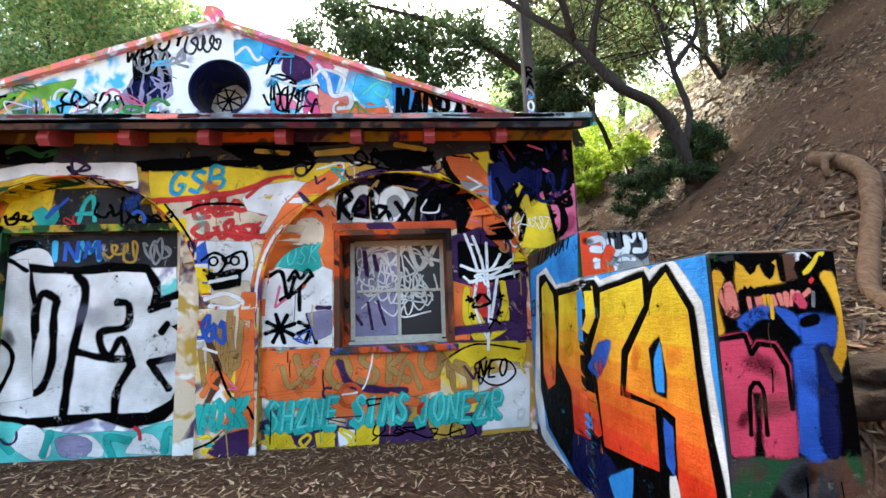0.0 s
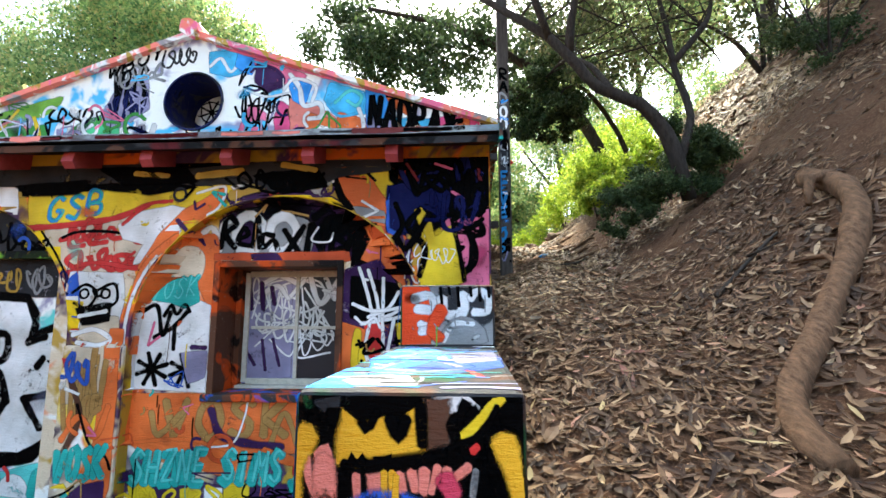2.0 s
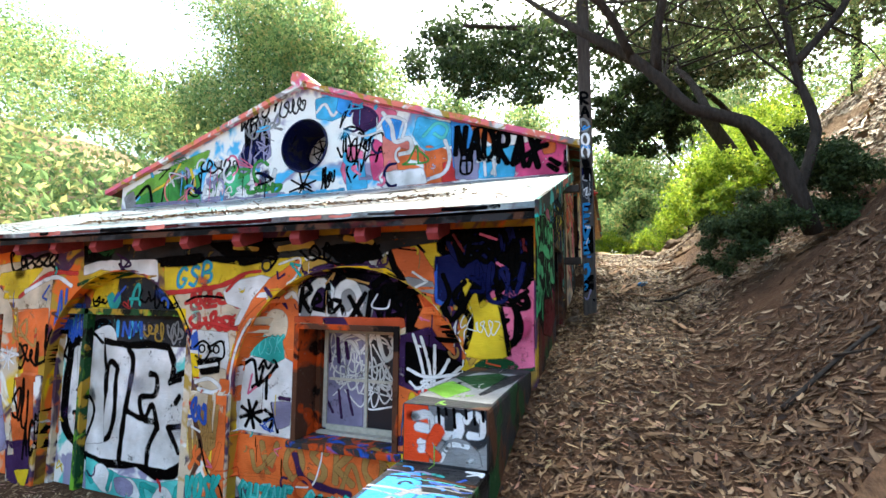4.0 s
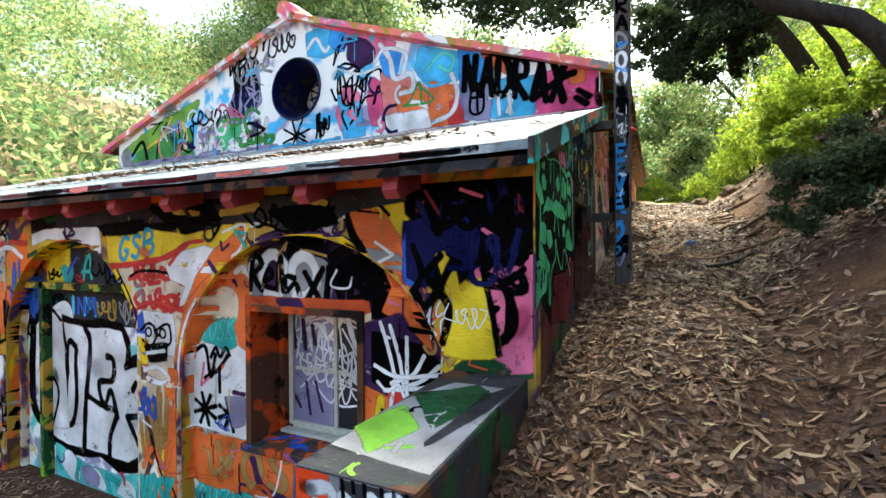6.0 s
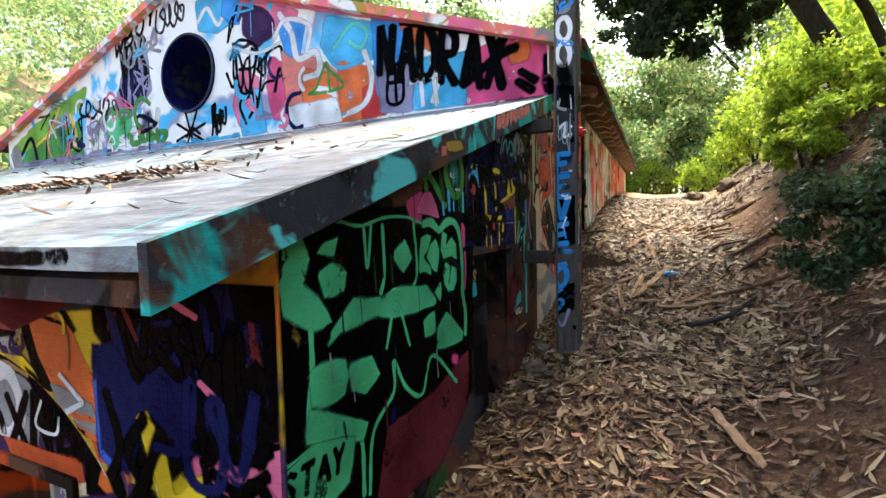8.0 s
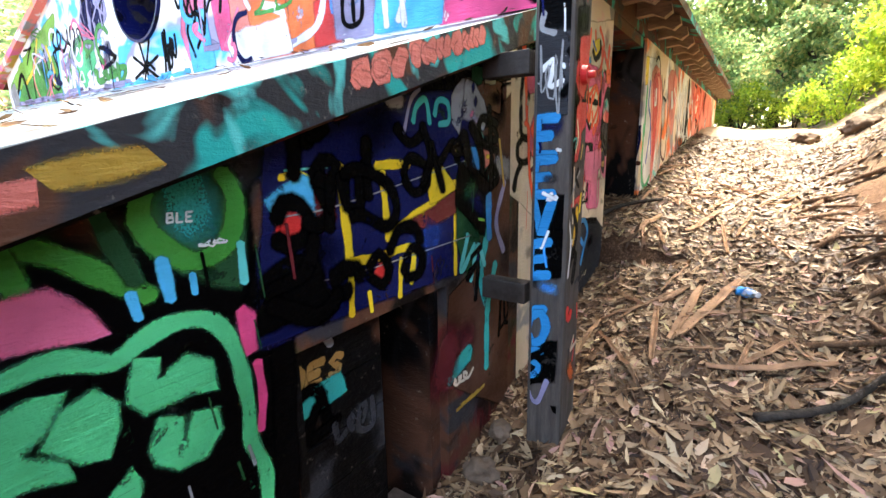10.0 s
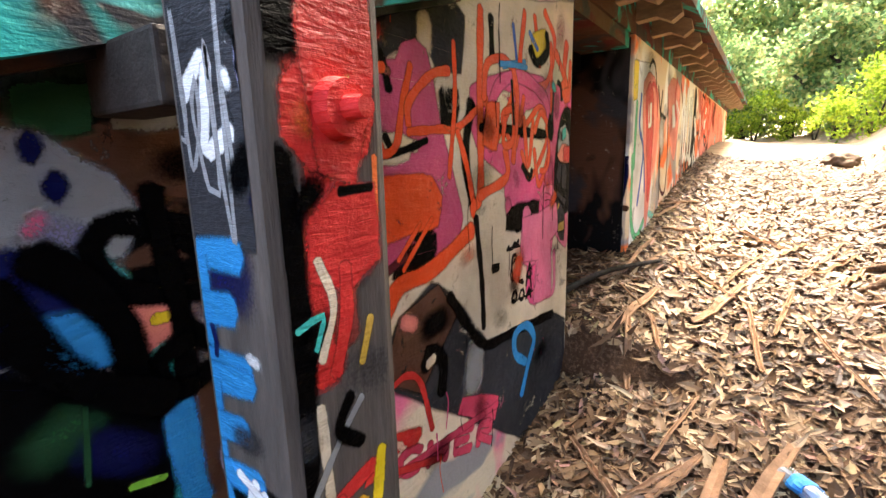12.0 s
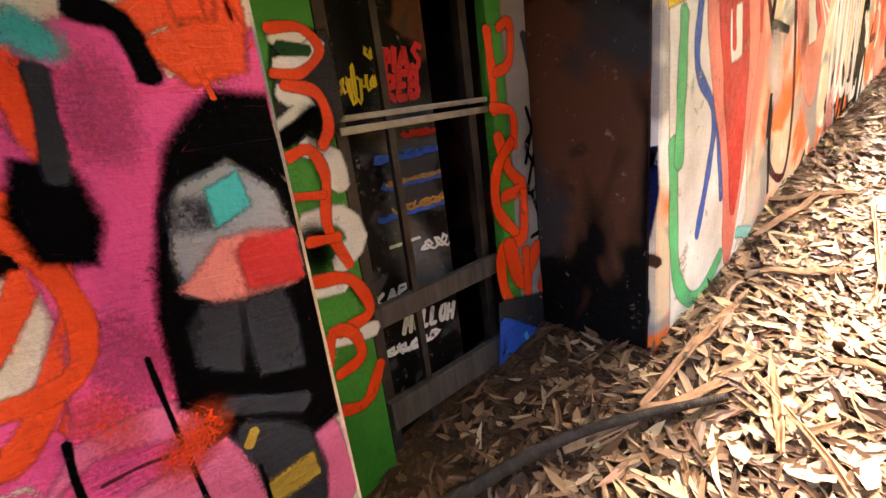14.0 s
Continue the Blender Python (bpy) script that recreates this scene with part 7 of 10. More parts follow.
c.line("black", .03, [(-3.57, 1.168), (-3.375, 1.122), (-3.263, 0.95), (-3.406, 0.574)])
c.done()
c = Coat("W", window_1, "white scrawls on the window panes")
c.fill("lilac", [(-0.633, 1.856), (-0.177, 1.892), (-0.154, 1.05), (-0.624, 0.984)])
c.scrawl("white", .014, -0.533, 1.542, -0.117, 1.848, 6)
c.scrawl("white", .016, -0.463, 1.338, 0.203, 1.634, 7)
c.line("white", .016, [(-0.414, 1.706), (-0.175, 1.82), (0.058, 1.828), (0.118, 1.68), (-0.051, 1.57), (-0.229, 1.611)])
c.line("white", .016, [(-0.504, 1.596), (-0.407, 1.498), (-0.166, 1.472), (0.18, 1.385)])
c.line("white", .014, [(-0.404, 1.394), (-0.107, 1.455), (-0.159, 1.21), (-0.341, 1.347)])
c.line("white", .014, [(-0.056, 1.773), (0.179, 1.435)])
c.line("white", .014, [(0.12, 1.58), (-0.1, 1.215), (0.183, 1.239)])
c.scrawl("white", .012, -0.13, 1.212, 0.206, 1.486, 4)
c.line("white", .013, [(-0.501, 1.518), (-0.416, 1.758), (-0.318, 1.555), (-0.234, 1.792), (-0.168, 1.563)])
c.line("white", .013, [(-0.569, 1.672), (-0.356, 1.813), (-0.117, 1.842), (0.117, 1.77)])
c.line("white", .012, [(-0.087, 1.823), (-0.021, 1.521), (0.173, 1.782)])
c.line("white", .012, [(-0.462, 1.287), (-0.167, 1.512), (0.125, 1.332), (-0.104, 1.365)])
c.line("purple", .022, [(-0.554, 1.28), (-0.456, 1.133)])
c.line("purple", .022, [(-0.402, 1.343), (-0.363, 1.091)])
c.line("purple", .022, [(-0.311, 1.35), (-0.245, 1.127)])
c.done()
c = Coat("B", stepped_wall, "sky blue flank with fiery orange letters")
c.fill("sky", [(3.851, 1.552), (3.499, 1.566), (2.718, 1.697), (2.768, 1.397), (1.951, 1.434), (1.475, 1.431), (1.49, 0.627), (2.796, 0.132), (3.132, 0.169), (3.707, 0.254), (3.942, 0.329), (3.924, 0.98)])
c.word("black", .02, "VIRTUAT", (3.662, 1.582), (2.835, 1.627), (3.59, 1.674))
c.word("black", .012, "SEB", (3.938, 1.17), (3.752, 1.182), (3.911, 1.29))
c.fill("white", [(3.665, 1.49), (3.399, 1.53), (3.179, 1.383), (2.448, 1.407), (2.38, 1.366), (1.905, 1.41), (1.863, 1.382), (1.71, 1.421), (1.543, 1.247), (1.529, 0.936), (1.491, 0.698), (1.498, 0.624), (1.563, 0.599), (1.598, 0.924), (1.607, 1.217), (1.742, 1.376), (1.873, 1.323), (1.932, 1.368), (2.419, 1.32), (2.472, 1.365), (3.191, 1.328), (3.447, 1.448), (3.595, 1.351), (3.705, 0.554), (3.665, 0.307), (3.135, 0.158), (3.201, 0.107), (3.79, 0.241), (3.919, 0.517)])
c.fill("black", [(3.6, 1.476), (3.439, 1.482), (3.212, 1.353), (2.47, 1.378), (2.402, 1.331), (1.921, 1.377), (1.872, 1.33), (1.739, 1.394), (1.592, 1.227), (1.572, 0.891), (1.521, 0.615), (2.26, 0.335), (2.685, 0.27), (3.122, 0.218), (3.565, 0.351), (3.729, 0.593)])
c.done()
c = Coat("B", stepped_wall, "red to yellow letter fill")
for k in range(9):
    col, lo, hi = "fire%d" % k, (-9 if k == 0 else 0.28 + 0.115 * k), (9 if k == 8 else 0.28 + 0.115 * (k + 1))
    c.fill(col, UZ_1, lo=lo, hi=hi)
    c.fill(col, UZ_2, lo=lo, hi=hi)
    c.fill(col, UZ_3, lo=lo, hi=hi)
    c.fill(col, UZ_4, lo=lo, hi=hi)
c.fill("blue", [(2.459, 1.031), (2.312, 1.062), (2.386, 0.956), (2.506, 0.868), (2.629, 0.899)])
c.fill("black", [(1.922, 1.052), (1.841, 1.104), (1.822, 0.972), (1.829, 0.883), (1.905, 0.893)])
c.fill("sky", [(1.884, 1.009), (1.836, 1.082), (1.843, 0.903), (1.887, 0.896)])
c.fill("navy", [(3.026, 0.428), (2.561, 0.502), (2.364, 0.434), (2.211, 0.354), (2.796, 0.132), (3.093, 0.2)])
c.fill("sky", [(2.445, 0.353), (2.175, 0.495), (2.211, 0.354), (2.392, 0.285)])
c.fill("black", [(1.876, 0.809), (1.789, 0.795), (1.808, 0.551), (1.876, 0.57)])
c.fill("blue", [(1.856, 0.78), (1.803, 0.761), (1.817, 0.589), (1.86, 0.618)])
c.fill("white", [(1.845, 0.563), (1.811, 0.579), (1.793, 0.512), (1.85, 0.49)])
c.done()
c = Coat("E", stepped_wall, "black block end with a yellow crown")
c.fill("black", [(0.984, 1.433), (1.464, 1.425), (1.461, 1.182), (1.452, 1.032), (0.972, 1.039)])
c.fill("brown", [(0.98, 1.402), (1.025, 1.404), (1.013, 1.334), (0.984, 1.317)])
c.fill("dgrey", [(1.043, 1.388), (1.089, 1.403), (1.08, 1.378)])
c.fill("black", [(1.314, 1.312), (1.458, 1.409), (1.453, 1.22), (1.314, 1.217)])
c.fill("white", [(1.292, 1.394), (1.346, 1.416), (1.356, 1.386), (1.327, 1.356), (1.31, 1.333), (1.299, 1.364)])
c.fill("brown", [(1.279, 1.394), (1.294, 1.398), (1.297, 1.322), (1.277, 1.311)])
c.line("black", .012, [(1.314, 1.359), (1.348, 1.386)])
c.scrawl("black", .02, 1.314, 1.301, 1.392, 1.387, 4)
c.scrawl("black", .02, 0.999, 1.339, 1.089, 1.394, 4)
c.line("dgreen", .012, [(1.02, 1.404), (1.03, 1.383)])
c.line("black", .02, [(1.046, 1.307), (1.105, 1.245)])
c.line("yellow", 0.017, [(1.338, 1.329), (1.376, 1.369), (1.412, 1.406)])
c.line("black", 0.012, [(1.314, 1.312), (1.369, 1.334), (1.403, 1.387)])
c.fill("amber", [(1.101, 1.37), (1.122, 1.338), (1.136, 1.334), (1.149, 1.345), (1.163, 1.343), (1.172, 1.357), (1.188, 1.322), (1.206, 1.314), (1.228, 1.329), (1.234, 1.361), (1.248, 1.383), (1.25, 1.311), (1.101, 1.285)])
c.line("black", .016, [(1.135, 1.357), (1.147, 1.339), (1.167, 1.375)])
c.line("black", .02, [(1.192, 1.363), (1.21, 1.325), (1.225, 1.363)])
c.line("black", .02, [(1.252, 1.389), (1.257, 1.311)])
c.scrawl("black", .014, 1.106, 1.271, 1.204, 1.291, 4)
c.fill("black", [(1.149, 1.275), (1.27, 1.288), (1.292, 1.274), (1.204, 1.262), (1.149, 1.261)])
c.line("salmon", 0.013, [(1.026, 1.296), (1.034, 1.244), (1.05, 1.213)])
c.line("salmon", 0.013, [(1.047, 1.29), (1.067, 1.306), (1.075, 1.266)])
c.line("salmon", 0.013, [(1.127, 1.256), (1.13, 1.215)])
c.fill("salmon", [(1.156, 1.251), (1.178, 1.255), (1.178, 1.23), (1.161, 1.228)])
c.line("salmon", 0.018, [(1.211, 1.258), (1.218, 1.227)])
c.line("salmon", 0.018, [(1.235, 1.263), (1.246, 1.23)])
c.line("salmon", 0.018, [(1.261, 1.267), (1.259, 1.226)])
c.line("salmon", 0.013, [(1.287, 1.274), (1.273, 1.226)])
c.line("red", 0.012, [(1.353, 1.302), (1.364, 1.313)])
c.line("salmon", 0.016, [(1.303, 1.27), (1.32, 1.219)])
c.line("salmon", 0.016, [(1.314, 1.25), (1.347, 1.275)])
c.line("grey", 0.011, [(1.36, 1.269), (1.353, 1.22)])
c.line("amber", 0.012, [(1.182, 1.262), (1.183, 1.216)])
c.line("amber", 0.012, [(1.198, 1.262), (1.198, 1.217)])
c.line("amber", 0.02, [(1.018, 1.326), (0.987, 1.296), (0.979, 1.232)])
c.line("amber", 0.018, [(1.401, 1.317), (1.422, 1.279), (1.436, 1.224)])
c.line("black", .022, [(1.389, 1.334), (1.4, 1.252), (1.421, 1.22)])
c.done()
c = Coat("U", stepped_wall, "orange and grey letters with black drips")
c.fill("grey", [(1, 1.688), (1.465, 1.698), (1.453, 1.424), (1.017, 1.411)])
c.fill("dgrey", [(1.214, 1.674), (1.465, 1.686), (1.456, 1.55), (1.324, 1.493), (1.217, 1.561)])
c.fill("neon", [(1, 1.688), (1.149, 1.689), (1.163, 1.583), (1.155, 1.428), (1.017, 1.418)])
c.line("white", .035, [(1.08, 1.63), (1.161, 1.646), (1.176, 1.584), (1.095, 1.585)])
c.line("white", .03, [(1.111, 1.517), (1.166, 1.496), (1.113, 1.48)])
c.line("white", .04, [(1.215, 1.636), (1.23, 1.562), (1.309, 1.566), (1.315, 1.654)])
c.line("white", .03, [(1.347, 1.63), (1.385, 1.67), (1.43, 1.634), (1.425, 1.573), (1.361, 1.569)])
c.fill("grey", [(1.208, 1.424), (1.258, 1.526), (1.349, 1.531), (1.415, 1.438)], smooth=True)
c.line("white", .02, [(1.221, 1.437), (1.271, 1.514), (1.362, 1.515)])
c.line("black", .012, [(1.207, 1.707), (1.216, 1.606)])
c.line("black", .012, [(1.245, 1.709), (1.252, 1.651)])
c.line("black", .012, [(1.287, 1.71), (1.295, 1.595)])
c.line("black", .012, [(1.345, 1.713), (1.352, 1.643)])
c.line("black", .012, [(1.387, 1.715), (1.394, 1.62)])
c.line("black", .012, [(1.428, 1.716), (1.435, 1.637)])
c.line("neon", .05, [(1.216, 1.586), (1.166, 1.483), (1.207, 1.448)])
c.done()
c = Coat("T", stepped_wall, "blue sweeps on the lower block top")
c.fill("sky", [(1.04, 2.07), (1.052, 2.514), (1.222, 2.62), (1.326, 2.323), (1.221, 1.97), (1.185, 1.719), (1.131, 1.601)])
c.fill("sky", [(0.952, 1.517), (0.975, 1.727), (1.031, 1.855), (1.114, 1.632), (1.095, 1.527), (0.971, 1.508)])
c.fill("blue", [(1.152, 1.8), (1.29, 2.113), (1.434, 2.297), (1.436, 1.896), (1.294, 1.736)])
c.line("grey", .035, [(1.088, 1.839), (1.134, 2.018), (1.237, 2.036), (1.329, 1.878), (1.246, 1.793), (1.128, 1.82)])
c.line("grey", .03, [(1.085, 2.153), (1.223, 2.402), (1.402, 2.384)])
c.line("blue", .03, [(1.081, 1.89), (1.14, 2.053), (1.279, 2.011), (1.344, 1.881), (1.213, 1.801)])
c.fill("dgrey", [(1.171, 2.623), (1.44, 2.66), (1.439, 2.44), (1.272, 2.38)])
c.fill("grey", [(1.045, 1.657), (1.185, 1.719), (1.232, 1.549), (1.118, 1.531)])
c.line("red", .02, [(1.346, 1.809), (1.377, 1.674)])
c.fill("lilac", [(1.285, 2.315), (1.426, 2.368), (1.426, 2.068), (1.32, 1.987)])
c.line("sky", .03, [(1.039, 1.62), (1.044, 1.738), (1.073, 1.836)])
c.done()
c = Coat("T", stepped_wall, "moss and bare concrete on the upper block top")
c.fill("grey", [(1.047, 2.872), (1.444, 2.82), (1.442, 3.69), (1.148, 3.694), (1.051, 3.375)])
c.fill("lime", [(1.034, 3.026), (1.075, 3.302), (1.242, 3.109), (1.191, 2.87)])
c.fill("dgreen", [(1.058, 3.466), (1.268, 3.692), (1.367, 3.59), (1.301, 3.132)])
c.fill("dgrey", [(1.341, 2.988), (1.416, 3.359), (1.448, 3.765), (1.367, 3.59)])
c.done()
c = Coat("G", wall_gable, "green panel with red and yellow shapes")
c.fill("green", [(-6.957, 3.944), (-6.682, 4.191), (-6.008, 4.312), (-5.749, 4.381), (-5.712, 3.958), (-5.969, 3.885)])
c.fill("lime", [(-7.163, 4.224), (-6.482, 4.519), (-5.608, 4.781), (-5.051, 4.914), (-5.173, 4.685), (-6.02, 4.448), (-6.761, 4.196)])
c.fill("green", [(-6.016, 4.402), (-5.267, 4.452), (-5.226, 3.927), (-5.971, 3.908)])
c.line("black", 0.062, [(-6.912, 4.126), (-6.59, 4.356), (-6.426, 3.946)])
c.line("yellow", 0.043, [(-6.454, 4.232), (-6.018, 4.425), (-5.75, 4.739)])
c.line("black", 0.037, [(-6.197, 3.932), (-6.128, 4.321), (-5.888, 4.639)])
c.ring("salmon", 0.031, -5.824, 4.242, .30)
c.line("yellow", 0.056, [(-5.478, 4.602), (-5.351, 4.262), (-5.466, 4.106)])
c.line("black", 0.031, [(-5.596, 4.635), (-5.499, 4.163), (-5.239, 4.09), (-5.193, 4.577)])
c.fill("grey", [(-7.203, 4.145), (-6.991, 4.27), (-6.893, 3.94), (-7.113, 3.907)])
c.done()
c = Coat("G", wall_gable, "white lettering with green shadows")
c.fill("green", [(-5.028, 4.237), (-4.614, 4.526), (-4.096, 4.637), (-4.022, 4.473), (-4.327, 4.184), (-4.847, 4.01)])
c.word("white", 0.074, "BKEEN", (-5.121, 4.007), (-3.438, 4.016), (-5.042, 4.433))
c.scrawl("black", 0.037, -5.156, 4.465, -4.563, 4.757, 4)
c.fill("mint", [(-4.6, 4.332), (-4.092, 4.563), (-4.074, 4.269), (-4.448, 4.035)])
c.scrawl("green", 0.062, -4.058, 4.008, -3.388, 4.214, 4)
c.done()
c = Coat("G", wall_gable, "blue grey lettering on white")
c.fill("lilac", [(-4.354, 4.608), (-4.064, 5.162), (-3.687, 5.222), (-3.621, 4.695), (-3.959, 4.467), (-4.21, 4.385)])
c.word("black", 0.062, "VOS", (-4.202, 4.679), (-3.628, 4.83), (-4.188, 5.284))
c.scrawl("navy", 0.043, -4.216, 4.49, -3.681, 5.117, 5)
c.scrawl("grey", 0.037, -4.253, 5.077, -3.39, 5.446, 5)
c.word("black", 0.037, "WBOY", (-4.326, 5.193), (-3.395, 5.551), (-4.301, 5.405))
c.done()
c = Coat("G", wall_gable, "pale shapes below the ridge")
c.scrawl("dgrey", 0.031, -3.387, 5.394, -2.921, 5.691, 4)
c.fill("cyan", [(-2.683, 5.575), (-2.23, 5.57), (-2.088, 5.273), (-2.35, 5.188), (-2.647, 5.267)])
c.line("white", 0.043, [(-2.674, 5.351), (-2.507, 5.479), (-2.33, 5.255), (-2.171, 5.482)])
c.fill("sky", [(-2.23, 5.57), (-1.952, 5.451), (-1.999, 5.212), (-2.165, 5.283)])
c.fill("pink", [(-1.951, 5.431), (-1.162, 5.15), (-1.261, 5.021), (-1.781, 5.116)])
c.done()
c = Coat("G", wall_gable, "pink and purple letters with blue fill")
c.fill("pink", [(-1.982, 4.687), (-1.759, 4.548), (-1.803, 4.233), (-2.044, 4.08), (-2.131, 4.308)])
c.fill("cyan", [(-2.036, 4.405), (-1.762, 4.421), (-1.667, 3.97), (-2.001, 3.945)])
c.fill("hotpink", [(-1.536, 4.727), (-1.309, 4.59), (-1.248, 4.341), (-1.321, 4.074), (-1.524, 4.096), (-1.585, 4.454)])
c.fill("sky", [(-2.211, 5.59), (-2.007, 5.519), (-2.07, 5.243), (-2.246, 5.348)])
c.fill("purple", [(-1.919, 5.359), (-1.567, 5.221), (-1.503, 5.001), (-1.751, 4.902), (-1.927, 5.074)])
c.line("purple", 0.037, [(-2.014, 5.233), (-1.874, 5.35), (-1.61, 5.264), (-1.485, 5.067), (-1.748, 5.007), (-1.93, 4.931), (-2.113, 4.997)])
c.line("black", 0.031, [(-2.165, 4.823), (-2.02, 5.017), (-1.751, 4.902), (-1.8, 4.696), (-2.028, 4.694)])
c.line("black", 0.031, [(-1.757, 4.654), (-1.577, 4.803), (-1.404, 4.845), (-1.366, 4.701)])
c.scrawl("black", 0.031, -2.178, 4.313, -1.574, 4.943, 6)
c.line("black", 0.037, [(-1.501, 4.373), (-1.41, 4.604), (-1.292, 4.243)])
c.line("black", 0.031, [(-1.952, 4.07), (-2.038, 4.297), (-1.897, 4.424), (-1.765, 4.3), (-1.905, 4.137)])
c.line("white", 0.031, [(-2.114, 4.961), (-1.752, 4.831), (-1.404, 4.88)])
c.line("black", .03, [(-2.984, 4.022), (-2.876, 4.127), (-2.725, 4.036)])
c.star("black", .03, -2.899, 4.075, .28, 4)
c.scrawl("black", .03, -2.525, 4.017, -2.272, 4.361, 5)
c.done()
c = Coat("G", wall_gable, "orange and blue letters with white scrolls")
c.fill("salmon", [(-1.364, 4.77), (-0.998, 4.645), (-0.689, 4.467), (-0.623, 3.934), (-1.257, 3.93), (-1.331, 4.352)])
c.fill("orange", [(-1.08, 4.523), (-0.69, 4.401), (-0.622, 3.999), (-0.932, 3.965), (-1.086, 4.252)])
c.fill("cyan", [(-0.755, 5.003), (-0.24, 4.846), (-0.21, 4.525), (-0.613, 4.489), (-0.822, 4.751)])
c.fill("sky", [(-1.399, 5.086), (-1.07, 4.994), (-1.159, 4.67), (-1.305, 4.761)])
c.fill("orange", [(-0.612, 4.521), (-0.177, 4.394), (-0.184, 3.984), (-0.586, 3.943)])
c.fill("red", [(-0.323, 4.223), (-0.145, 4.232), (-0.114, 3.976), (-0.327, 3.967)])
c.line("white", 0.062, [(-1.397, 5.189), (-1.235, 4.954), (-1.159, 4.67), (-0.917, 4.7), (-0.882, 4.494), (-1.082, 4.455)])
c.line("white", 0.056, [(-0.925, 4.333), (-0.693, 4.237), (-0.773, 4.082), (-1.008, 4.142)])
c.line("aqua", 0.043, [(-0.684, 4.696), (-0.456, 4.885), (-0.277, 4.789), (-0.351, 4.643), (-0.496, 4.73)])
c.line("cyan", 0.037, [(-0.8, 4.681), (-0.613, 4.489), (-0.317, 4.541), (-0.242, 4.72)])
c.line("white", 0.050, [(-0.622, 3.999), (-0.325, 4.095), (-0.235, 4.339), (-0.316, 4.605)])
c.line("white", 0.043, [(-1.488, 4.929), (-1.314, 5.105), (-0.99, 4.979), (-1.036, 4.718)])
c.scrawl("lilac", 0.031, -1.341, 3.938, -0.619, 4.162, 5)
c.fill("white", [(-1.42, 4.155), (-0.695, 4.172), (-0.623, 3.966), (-1.341, 3.938)])
c.done()
c = Coat("G", wall_gable, "bold black lettering over blue and pink")
c.fill("sky", [(-0.203, 4.903), (0.106, 4.816), (0.169, 4.59), (0.095, 4.169), (-0.146, 4.169), (-0.174, 4.583)])
c.fill("hotpink", [(0.738, 4.381), (1.505, 4.439), (1.499, 3.919), (0.763, 3.938), (0.736, 4.205)])
c.fill("cyan", [(0.166, 4.406), (0.768, 4.376), (0.733, 3.959), (0.226, 3.981)])
c.fill("lilac", [(-0.141, 4.42), (0.199, 4.401), (0.192, 3.973), (-0.114, 3.995)])
c.fill("orange", [(0.107, 4.877), (0.495, 4.716), (0.428, 4.488), (0.17, 4.651)])
c.fill("orange", [(1.176, 4.37), (1.315, 4.376), (1.314, 4.265), (1.203, 4.253)])
c.word("black", 0.074, "NADRAX", (-0.143, 4.338), (1.172, 4.032), (-0.114, 4.793))
c.line("black", 0.074, [(0.765, 4.142), (1.091, 4.327), (1.232, 4.361)])
c.line("black", 0.062, [(1.258, 4.161), (1.394, 4.059)])
c.line("black", 0.062, [(1.229, 4.081), (1.366, 3.979)])
c.line("white", 0.037, [(0.196, 4.218), (0.488, 4.239), (0.421, 4.007)])
c.line("white", 0.037, [(0.298, 4.387), (0.324, 3.988)])
c.line("white", 0.037, [(0.427, 4.368), (0.472, 3.971)])
c.line("black", .03, [(-0.037, 4.405), (0.099, 4.385), (0.107, 4.075), (-0.057, 4.076), (-0.037, 4.405)])
c.line("black", .03, [(0.031, 4.395), (0.039, 4.065)])
c.line("black", .03, [(-0.04, 4.249), (0.11, 4.242)])
c.line("black", 0.037, [(0.105, 4.785), (0.741, 4.585), (1.504, 4.401)])
c.line("pink", 0.062, [(-2.577, 5.709), (-1.394, 5.313), (0.106, 4.834), (1.316, 4.487)])
c.fill("black", [(1.476, 4.241), (1.592, 4.24), (1.589, 3.951), (1.484, 3.965)])
c.done()
c = Coat("G", wall_gable, "faint tag row along the bottom")
c.scrawl("lilac", 0.031, -7.03, 4.007, -3.364, 3.938, 8)
c.scrawl("cyan", .04, -3.364, 3.938, -2.14, 3.98, 4)
c.done()
c = Coat("O", roof_low, "red paint along the eave")
for _i in range(26):
    _u, _l = RAG.uniform(-6.5, 1.3), RAG.uniform(0.05, 0.3)
    c.line(RAG.choice(["dred", "maroon", "dgrey", "black", "salmon", "maroon"]), RAG.uniform(0.012, 0.035), [(_u - _l, 2.835), (_u, 2.83), (_u + _l, 2.836)])
c.done()
c = Coat("R", roof_low, "worn colour on the roof felt")
c.fill("ochre", [(1.14, 4.959), (1.185, 5.419), (1.27, 5.475), (1.288, 5.055)], smooth=True)
c.fill("white", [(1.019, 6.093), (1.15, 6.046), (1.416, 4.963), (1.402, 4.789)])
c.done()
c = Coat("K", roof_low, "teal and coral letters on the side fascia")
c.word("salmon", .035, "RESTKNOWN", (5.407, 3.371), (6.058, 3.581), (5.414, 3.408))
c.fill("salmon", [(4.727, 3.168), (4.763, 3.172), (4.755, 3.156), (4.724, 3.148)])
c.fill("ochre", [(4.766, 3.188), (4.906, 3.211), (4.931, 3.206), (4.789, 3.177)])
c.done()
c = Coat("S", wall_side, "dark panel with tall green letters")
c.fill("black", [(3.955, 2.885), (5.225, 2.992), (5.171, 2.073), (4.785, 1.959), (4.319, 1.929), (3.907, 2.176)])
c.fill("hotpink", [(4.58, 2.955), (4.724, 2.999), (4.773, 2.916), (4.624, 2.897)], smooth=True)
